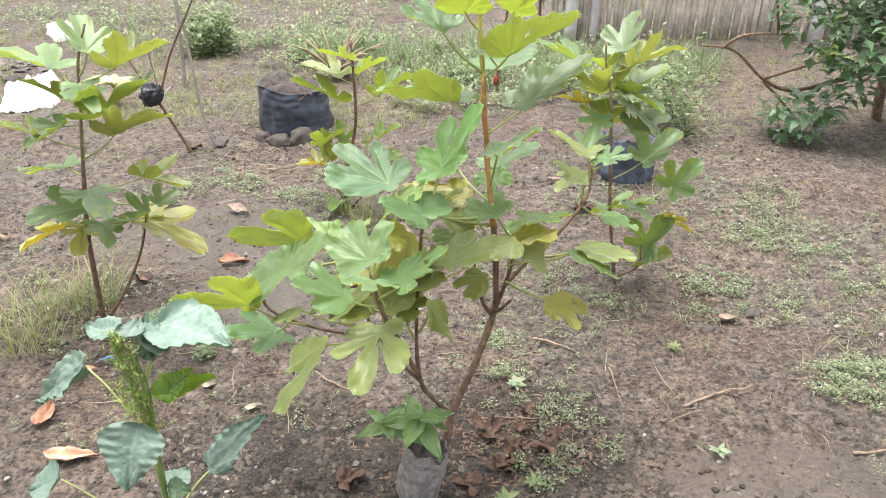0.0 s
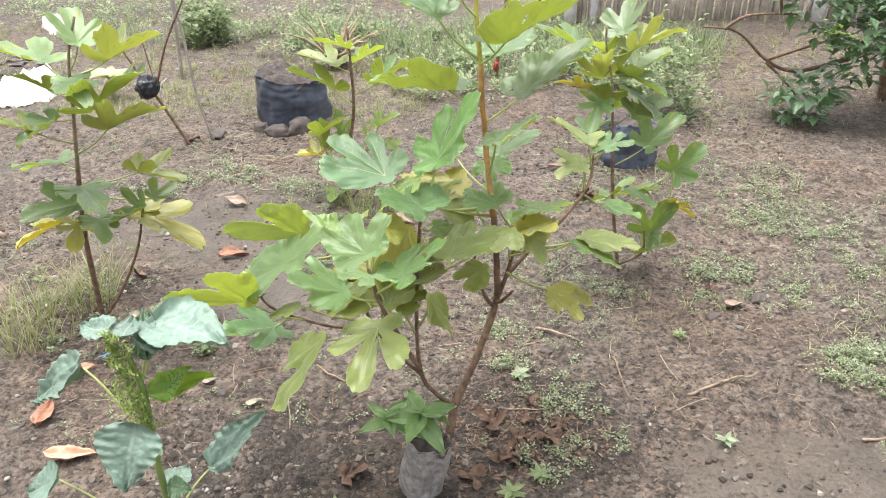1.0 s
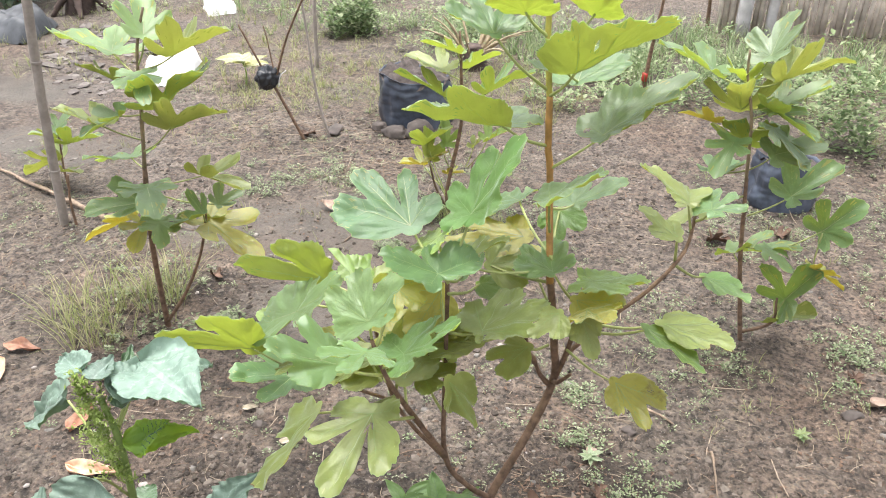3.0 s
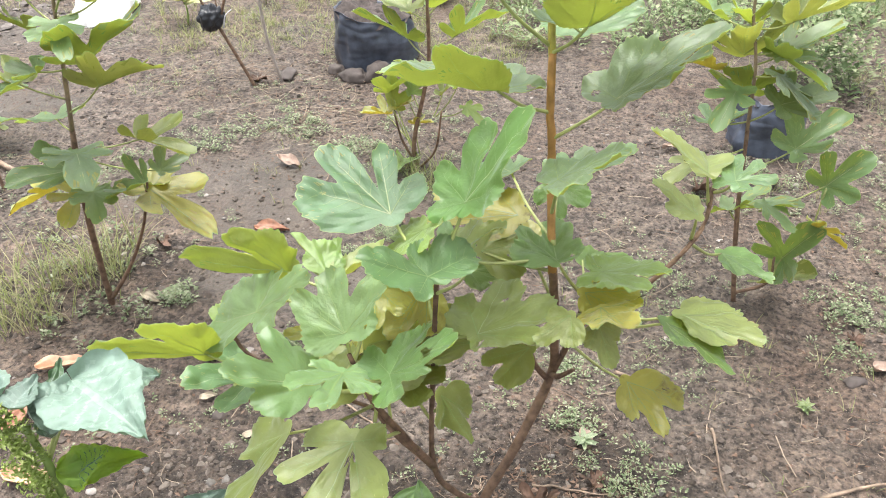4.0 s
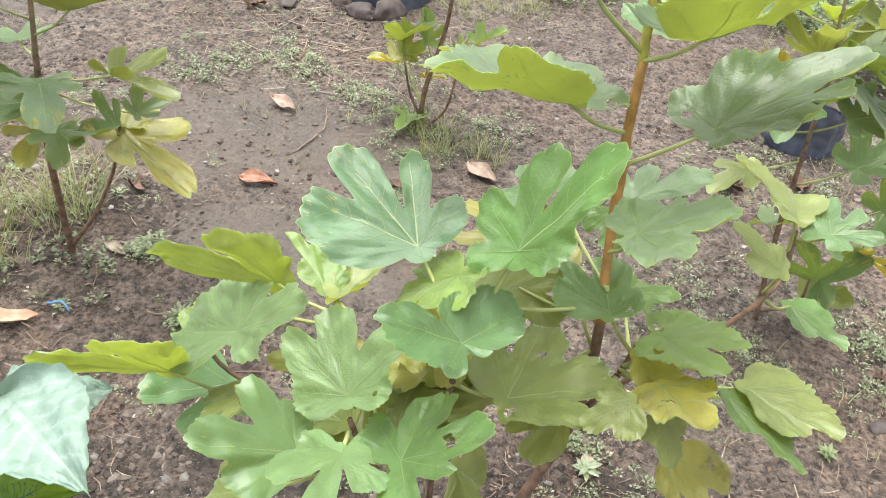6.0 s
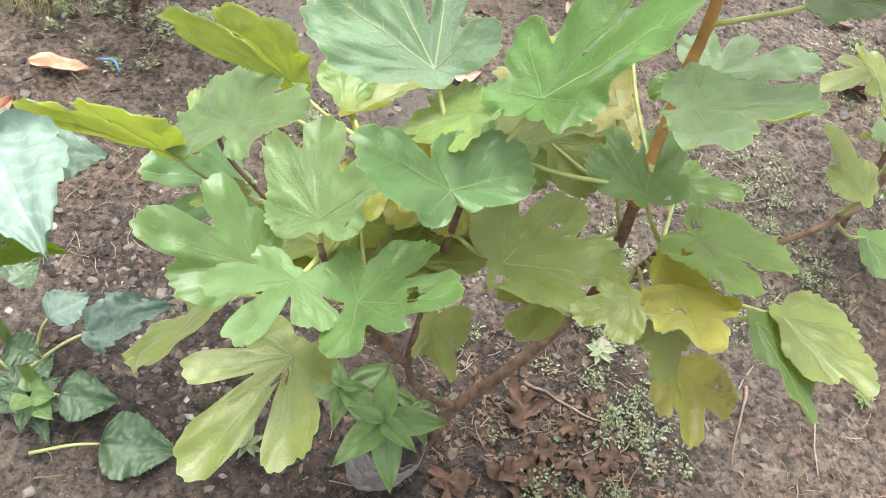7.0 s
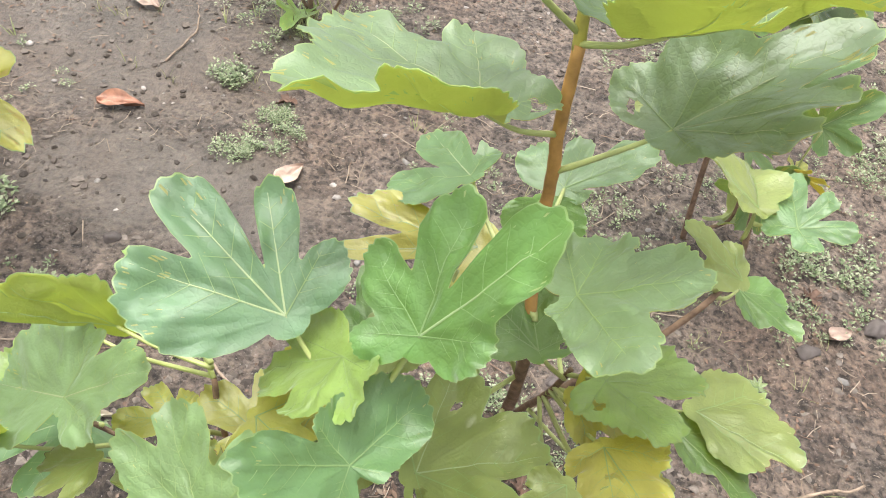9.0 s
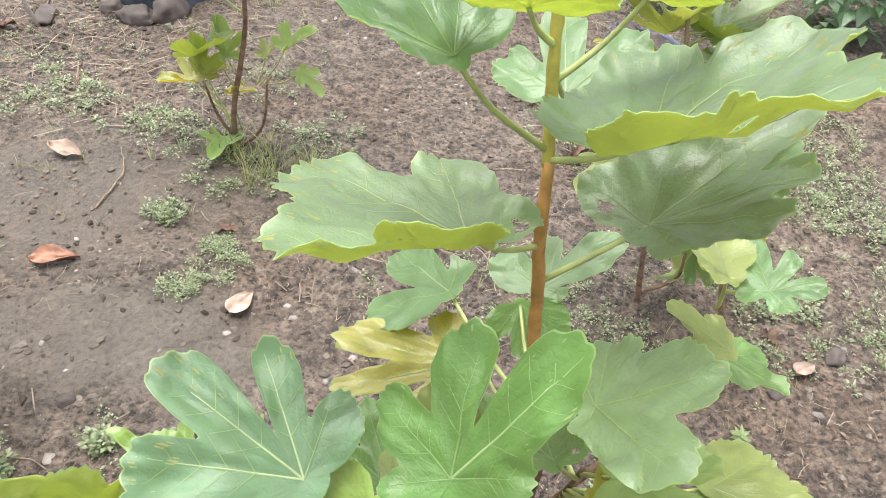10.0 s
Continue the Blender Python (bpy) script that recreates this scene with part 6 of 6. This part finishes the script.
solo("dead_stick", stem([(-1.643, 2.5, -0.02), (-1.64, 2.5, 0.1), (-1.615, 2.5, 0.21)], 0.006, 0.003), BARK, "thin dark dead stick standing in soil", "stick")
solo("bamboo_pole", stem([(-1.506, 4.43, -0.03), (-1.48, 4.43, 0.4), (-1.45, 4.43, 1.1)], 0.012, 0.009), BAMBOO, "thin pale bamboo pole standing in grass", "pole")
BLACKWRAP = material("black_wrap", *plain((0.025, 0.028, 0.035), 0.35, 0.5, 40, 0.3))
graft = thing("grafted_sapling", (-1.117, 3.42, 0.0), "bare leaning sapling with a black-wrapped graft", "sapling")
part("trunk", stem([(-1.117, 3.42, -0.02), (-1.241, 3.42, 0.243), (-1.286, 3.42, 0.319), (-1.379, 3.42, 0.517)], 0.008, 0.004), BARK, graft)
part("branch", stem([(-1.241, 3.42, 0.27), (-1.156, 3.42, 0.479), (-1.031, 3.42, 0.698), (-0.95, 3.42, 0.86)], 0.006, 0.003), BARK, graft)
part("branch", stem([(-1.236, 3.42, 0.30), (-1.252, 3.42, 0.461), (-1.262, 3.42, 0.52)], 0.003, 0.002), BARK, graft)
bm = bmesh.new()
bmesh.ops.create_icosphere(bm, subdivisions=4, radius=1)
for v in bm.verts:
    k = 0.95 + 0.3 * noise.noise(v.co * 2.2) + 0.35 * abs(noise.noise(v.co * 5)) + 0.15 * abs(noise.noise(v.co * 11))
    v.co = Vector((v.co.x * 0.045 * k, v.co.y * 0.045 * k, v.co.z * 0.05 * k))
part("graft_wrap", bm, BLACKWRAP, graft, "crumpled black plastic wrap", pose(-1.268, 3.41, 0.295, 0, 20, 0))
part("tie", stem([(-1.215, 3.40, 0.26), (-1.2, 3.40, 0.31), (-1.18, 3.42, 0.33)], 0.003, 0.002), material("pale_tie", *plain((0.6, 0.58, 0.62), 0.6, 0.1)), graft, "pale plastic tie")
solo("stick", stem([(-1.03, 3.49, -0.02), (-1.08, 3.49, 0.2), (-1.1, 3.49, 0.55), (-1.14, 3.49, 0.9)], 0.007, 0.005), BAMBOO, "pale thin stick leaning beside the sapling", "stick")
BLUE = material("blue_tape", *plain((0.05, 0.16, 0.5), 0.5, 0.2))
RED = material("red_tape", *plain((0.5, 0.06, 0.04), 0.5, 0.2))
sap = thing("sapling", (0.318, 4.43, 0.0), "dark thin sapling tied with blue and red tape", "sapling")
part("trunk", stem([(0.318, 4.43, -0.02), (0.335, 4.43, 0.2), (0.35, 4.43, 0.32), (0.366, 4.43, 0.46), (0.4, 4.43, 0.8)], 0.012, 0.006), BARK, sap)
part("tape", stem([(0.345, 4.425, 0.28), (0.352, 4.425, 0.33), (0.354, 4.425, 0.36)], 0.022, 0.018, 4, 10, 0.4), BLUE, sap, "blue plastic tape")
part("tape", stem([(0.318, 4.425, 0.06), (0.322, 4.425, 0.1)], 0.016, 0.014, 4, 10, 0.3), RED, sap, "red plastic tape")
SHEET = material("white_sheet", *plain((0.82, 0.82, 0.82), 0.55, 0.06, 12, 0.2))


def crumpled(w, d, h, seed, nx=28, ny=20):
    """A limp filled sack or sheet lying on the ground."""
    off = Vector((seed * 3.7, seed, 0))
    verts, faces = [], []
    for j in range(ny + 1):
        for i in range(nx + 1):
            u, v = 2 * i / nx - 1, 2 * j / ny - 1
            p = Vector((u, v, 0))
            dome = max(0.0, (1 - abs(u) ** 4) * (1 - abs(v) ** 4)) ** 0.5
            e = 1 + 0.25 * noise.noise(p * 1.5 + off) + 0.12 * noise.noise(p * 4 + off)
            verts.append((u * w / 2 * e, v * d / 2 * e, h * dome * (0.8 + 0.5 * noise.noise(p * 1.7 + off)) + 0.03 * noise.noise(p * 4 + off) + 0.015 * noise.noise(p * 9 + off)))
    for j in range(ny):
        for i in range(nx):
            a = j * (nx + 1) + i
            faces.append((a, a + 1, a + nx + 2, a + nx + 1))
    return verts, [], faces


solo("white_sack", crumpled(0.26, 0.36, 0.12, 1), SHEET, "crumpled white plastic sack lying on soil", "sack", m=pose(-2.26, 4.15, 0.0, 0, 0, 15))
solo("white_sheet", crumpled(0.2, 0.3, 0.1, 2), SHEET, "crumpled white plastic sheet among weeds", "plastic sheet", m=pose(-2.72, 5.5, 0.0, 0, 0, 40))
TARP = material("dark_tarp", *plain((0.07, 0.075, 0.085), 0.6, 0.4, 10, 0.4))
solo("dark_tarp", crumpled(0.52, 0.5, 0.17, 3), TARP, "sagging dark grey tarpaulin over a heap", "tarpaulin", m=pose(-3.86, 4.68, 0.0, 0, 0, 10))
YELLOW = material("pale_yellow_leaf", *leafy((0.55, 0.55, 0.28), (0.6, 0.6, 0.2), None, 0.5, 0.3))
pale_plant = thing("pale_seedling", (-1.78, 4.1, 0.0), "low seedling with pale yellow leaves", "seedling")
part("stem", stem([(-1.78, 4.1, -0.01), (-1.77, 4.1, 0.06), (-1.78, 4.1, 0.12)], 0.006, 0.003), GREEN_STEM, pale_plant)
for i in range(7):
    a = i * 0.9
    b = Vector((-1.78, 4.1, 0.09 + 0.006 * i))
    oval_leaf(pale_plant, b, b + Vector((0.13 * math.cos(a), 0.12 * math.sin(a), 0.06)), 0.075, YELLOW, 0, None, 0.3)

# ==== heaps at the plot's edge ====
RUBBLE = material("rubble", *island([(0.06, 0.05, 0.045), (0.10, 0.085, 0.078), (0.15, 0.13, 0.12), (0.21, 0.185, 0.17)], 0.85))
rng = np.random.default_rng(23)
xy = cluster(rng, 420, (-3.1, 4.5, 0.32), (-2.85, 4.2, 0.3), (-2.75, 4.65, 0.3), (-3.25, 4.85, 0.25), (-2.6, 3.95, 0.25))
solo("rubble", join([lumps(rng, xy, np.minimum(rng.gamma(1.6, 0.009, len(xy)) + 0.007, 0.045), 0.3, 0.45)]), RUBBLE, "flat broken stones and rubble in a low heap", "rubble", kind="stuff", rugged=True)
STUMP = material("dark_stump_wood", *plain((0.075, 0.052, 0.045), 0.9, 0.5, 22, 0.8))
stump = thing("tree_stump", (-3.75, 5.3, 0.0), "dark rotten tree stump with spreading roots", "stump")
part("bole", stem([(-3.75, 5.3, -0.05), (-3.74, 5.31, 0.2), (-3.74, 5.32, 0.3), (-3.73, 5.32, 0.36)], 0.1, 0.07, 6, 14, 0.5), STUMP, stump)
for a, n in ((-2.2, 0.2), (-0.9, 0.22), (0.4, 0.22)):
    d = Vector((math.cos(a), math.sin(a), 0))
    part("root", stem([Vector((-3.75, 5.3, 0.16)), Vector((-3.75, 5.3, 0.1)) + d * n * 0.5, Vector((-3.75, 5.3, -0.01)) + d * n], 0.04, 0.015, 6, 8, 0.4), STUMP, stump)
DARK_LEAF = material("dark_shrub_leaf", *leafy((0.05, 0.10, 0.05), (0.12, 0.22, 0.05), None, 0.4, 0.3))
edge_shrub = thing("shrub", (-4.45, 5.45, 0.0), "dense dark green shrub beside the tarpaulin", "shrub")
for a, n in ((0.3, 0.3), (1.6, 0.34), (2.9, 0.32), (4.4, 0.3)):
    part("limb", stem([(-4.45, 5.45, -0.02), (-4.45 + 0.4 * n * math.cos(a), 5.45 + 0.4 * n * math.sin(a), 0.25), (-4.45 + n * math.cos(a), 5.45 + n * math.sin(a), 0.55)], 0.02, 0.006), BARK, edge_shrub)
for x, y, z, r in ((-4.45, 5.35, 0.25, 0.3), (-4.7, 5.5, 0.4, 0.3), (-4.2, 5.5, 0.42, 0.28), (-4.45, 5.6, 0.65, 0.3)):
    n = int(420 * (r / 0.3) ** 2)
    d = rng.normal(size=(n, 3))
    d /= np.linalg.norm(d, axis=1)[:, None]
    p = np.array([x, y, z]) + d * (r * rng.uniform(0.4, 1.1, n) ** 0.6)[:, None]
    p[:, 2] = np.maximum(p[:, 2], 0.03)
    size = rng.uniform(0.05, 0.1, n)
    v, f = sprays(rng, p, size, size * 0.5, d[:, :2] + rng.normal(size=(n, 2)) * 0.5, rng.uniform(-0.7, 0.5, n))
    tagged(part("foliage", (v.tolist(), [], f.tolist()), DARK_LEAF, edge_shrub), kind="stuff")
DRY_STALK = material("dry_stalk", *plain((0.36, 0.29, 0.19), 0.8, 0.4, 30, 0.4))
clump = thing("dry_stalk_clump", (-0.63, 4.62, 0.0), "withered clump of pale dry stalks behind the bag", "dead plant")
rnd = random.Random(31)
part("crown", stem([(-0.63, 4.62, -0.02), (-0.63, 4.62, 0.06), (-0.625, 4.62, 0.13)], 0.075, 0.045, 5, 12, 0.6), STUMP, clump, "brown fibrous stump")
for i in range(22):
    a, n = rnd.uniform(0, 2 * math.pi), rnd.uniform(0.16, 0.34)
    d = Vector((math.cos(a), 0.6 * math.sin(a), rnd.uniform(0.3, 1.5))).normalized()
    b = Vector((-0.63, 4.62, 0.08)) + 0.04 * Vector((math.cos(a), math.sin(a), 0))
    part("stalk", stem([b, b + d * n * 0.6, b + d * n + Vector((0, 0, -0.12 * n))], rnd.uniform(0.006, 0.012), 0.003, 4, 6, 0.3), DRY_STALK, clump)
mango = thing("sapling", (0.66, 5.75, 0.0), "thin sapling with long drooping dark glossy leaves", "sapling")
part("trunk", stem([(0.66, 5.75, -0.02), (0.65, 5.74, 0.35), (0.67, 5.75, 0.8)], 0.013, 0.008), BARK, mango)
for i in range(26):
    a = i * 2.4
    b = Vector((0.66, 5.74, 0.3 + 0.5 * i / 26))
    n = rnd.uniform(0.15, 0.22)
    oval_leaf(mango, b, b + Vector((n * 0.7 * math.cos(a), n * 0.7 * math.sin(a), -0.55 * n)), 0.26 * n, DARK_LEAF, 0, None, 0.2)

# ==== fence ====
FENCE = material("weathered_fence", *plain((0.60, 0.53, 0.47), 0.8, 0.3, 14, 0.4))
fence = thing("fence", (0.75, 5.7, 0.0), "weathered grey-brown fence of upright split bamboo", "fence", kind="structure")
rnd = random.Random(4)
x = 0.72
while x < 6.5:
    w = rnd.uniform(0.028, 0.05)
    yy = 5.66 + 0.055 * (x - 0.7) + rnd.uniform(-0.012, 0.012)
    h = rnd.uniform(1.15, 1.35)
    k = rnd.uniform(-0.012, 0.012)
    v, f = [], []
    for j in range(6):
        z = -0.03 + h * j / 5
        for u, d in ((-0.5, 0.0), (-0.25, -0.010), (0.25, -0.010), (0.5, 0.0), (0, 0.006)):
            v.append((x + u * w + k * j / 5 + 0.004 * noise.noise(Vector((x, z * 3, 0))), yy + d, z))
    for j in range(5):
        for c in range(5):
            a, b = j * 5 + c, j * 5 + (c + 1) % 5
            f.append((a, b, b + 5, a + 5))
    f += [(4, 3, 2, 1, 0), (25, 26, 27, 28, 29)]
    part("slat", (v, [], f), FENCE, fence)
    x += w + rnd.uniform(0.0, 0.012)
POST = material("pale_grey_post", *plain((0.56, 0.54, 0.55), 0.7, 0.2, 20, 0.3))
for px, r, h in ((0.86, 0.045, 1.3), (1.02, 0.03, 1.25), (2.6, 0.045, 1.3)):
    part("post", stem([(px, 5.6 + 0.055 * (px - 0.7), -0.03), (px + 0.01, 5.6 + 0.055 * (px - 0.7), h * 0.5), (px + 0.015, 5.6 + 0.055 * (px - 0.7), h)], r, r * 0.92, 5, 12, 0.08), POST, fence, "pale grey fence post")
for z in (0.35, 0.95):
    part("rail", stem([(0.7, 5.69, z), (3.5, 5.85, z + 0.02), (6.5, 6.0, z)], 0.02, 0.02, 6, 8, 0.1), BARK, fence)

# ==== citrus shrub ====
CITRUS = material("citrus_leaf", *leafy((0.085, 0.165, 0.07), (0.2, 0.34, 0.06), None, 0.36, 0.3))
CITRUS_YOUNG = material("citrus_young_leaf", *leafy((0.24, 0.36, 0.09), (0.4, 0.5, 0.1), None, 0.4, 0.3))
shrub = thing("citrus_shrub", (2.35, 4.1, 0.0), "low spreading citrus shrub with glossy dark leaves", "shrub")
part("trunk", stem([(2.35, 4.1, -0.03), (2.3, 4.05, 0.25), (2.32, 4.0, 0.6), (2.4, 4.05, 1.0)], 0.028, 0.012), BARK, shrub)
limbs = [[(2.3, 4.05, 0.3), (1.995, 3.92, 0.258), (1.781, 3.9, 0.215), (1.63, 3.9, 0.27), (1.464, 3.9, 0.408), (1.295, 3.9, 0.433)],
         [(1.4, 3.9, 0.42), (1.478, 3.9, 0.477), (1.583, 3.9, 0.493), (1.76, 3.9, 0.49)],
         [(1.66, 3.9, 0.49), (1.62, 3.9, 0.653), (1.6, 3.92, 0.85)], [(1.63, 3.9, 0.27), (1.758, 3.9, 0.315), (1.95, 3.9, 0.38)],
         [(1.632, 3.9, 0.26), (1.72, 3.88, 0.18), (1.8, 3.86, 0.1)], [(2.3, 4.0, 0.5), (2.05, 3.85, 0.6), (1.8, 3.8, 0.7)],
         [(2.3, 4.0, 0.45), (2.1, 3.7, 0.42), (1.98, 3.6, 0.36)], [(2.35, 4.0, 0.7), (2.2, 3.9, 0.9), (2.0, 3.9, 1.05)]]
for k, line in enumerate(limbs):
    part("limb", stem(line, 0.014 if k == 0 else 0.008, 0.004, 6, 8, 0.2), BARK, shrub)
rng = np.random.default_rng(11)
heads = [(1.85, 3.85, 0.55, 0.16), (2.05, 3.8, 0.5, 0.2), (2.15, 3.9, 0.7, 0.22), (1.95, 3.9, 0.75, 0.18), (1.7, 3.9, 0.72, 0.12), (1.82, 3.78, 0.12, 0.13), (1.72, 3.8, 0.10, 0.09), (2.3, 3.9, 0.5, 0.22), (2.4, 4.0, 0.85, 0.25), (2.0, 3.75, 0.33, 0.12), (2.55, 4.0, 0.4, 0.2), (1.92, 3.8, 0.2, 0.08)]
for x, y, z, r in heads:
    n = int(115 * (r / 0.15) ** 2)
    d = rng.normal(size=(n, 3))
    d /= np.linalg.norm(d, axis=1)[:, None]
    p = np.array([x, y, z]) + d * (r * rng.uniform(0.45, 1.1, n) ** 0.6)[:, None]
    p[:, 2] = np.maximum(p[:, 2], 0.02)
    L = rng.uniform(0.055, 0.105, n)
    out = d[:, :2] + rng.normal(size=(n, 2)) * 0.6
    v, f = sprays(rng, p, L, L * 0.5, out, rng.uniform(-0.6, 0.6, n))
    tagged(part("foliage", (v.tolist(), [], f.tolist()), CITRUS, shrub), kind="stuff")
n = 26
d = rng.normal(size=(n, 3)) * 0.035
v, f = sprays(rng, np.array([1.83, 3.7, 0.44]) + d, rng.uniform(0.05, 0.07, n), rng.uniform(0.025, 0.035, n), rot(n, rng), rng.uniform(0, 1, n))
tagged(part("young_shoot", (v.tolist(), [], f.tolist()), CITRUS_YOUNG, shrub, "bright yellow-green young shoot"), kind="stuff")

# ==== single seedlings on the bare soil ====
SEEDLING = material("pale_seedling_leaf", *leafy((0.30, 0.38, 0.22), (0.35, 0.45, 0.2), None, 0.5, 0.25))
LIME = material("lime_seedling_leaf", *leafy((0.20, 0.27, 0.10), (0.36, 0.42, 0.1), None, 0.5, 0.25))
for x, y, n, count, mat, label in ((0.831, 1.535, 0.03, 6, SEEDLING, "pale grey-green seedling on bare soil"), (0.815, 1.975, 0.022, 12, LIME, "small lime-green seedling on bare soil"), (-0.11, 1.30, 0.03, 8, LIME, "small lime-green seedling on bare soil"), (0.36, 1.42, 0.03, 8, LIME, "small lime-green seedling on bare soil"), (0.29, 1.36, 0.035, 9, LIME, "small lime-green seedling on bare soil"), (0.33, 1.78, 0.03, 9, SEEDLING, "pale grey-green seedling on bare soil")):
    plant = thing("seedling", (x, y, lay(x, y)), label, "seedling", "seedlings on the soil")
    part("stem", stem([(x, y, lay(x, y) - 0.004), (x + 0.002, y, lay(x, y) + 0.015), (x, y, lay(x, y) + 0.03)], 0.0016, 0.001, 3, 6), GREEN_STEM, plant)
    for i in range(count):
        a = i * 2.4
        b = Vector((x, y, lay(x, y) + 0.012 + 0.018 * i / count))
        oval_leaf(plant, b, b + Vector((n * math.cos(a), n * math.sin(a), 0.3 * n)), 0.4 * n, mat)
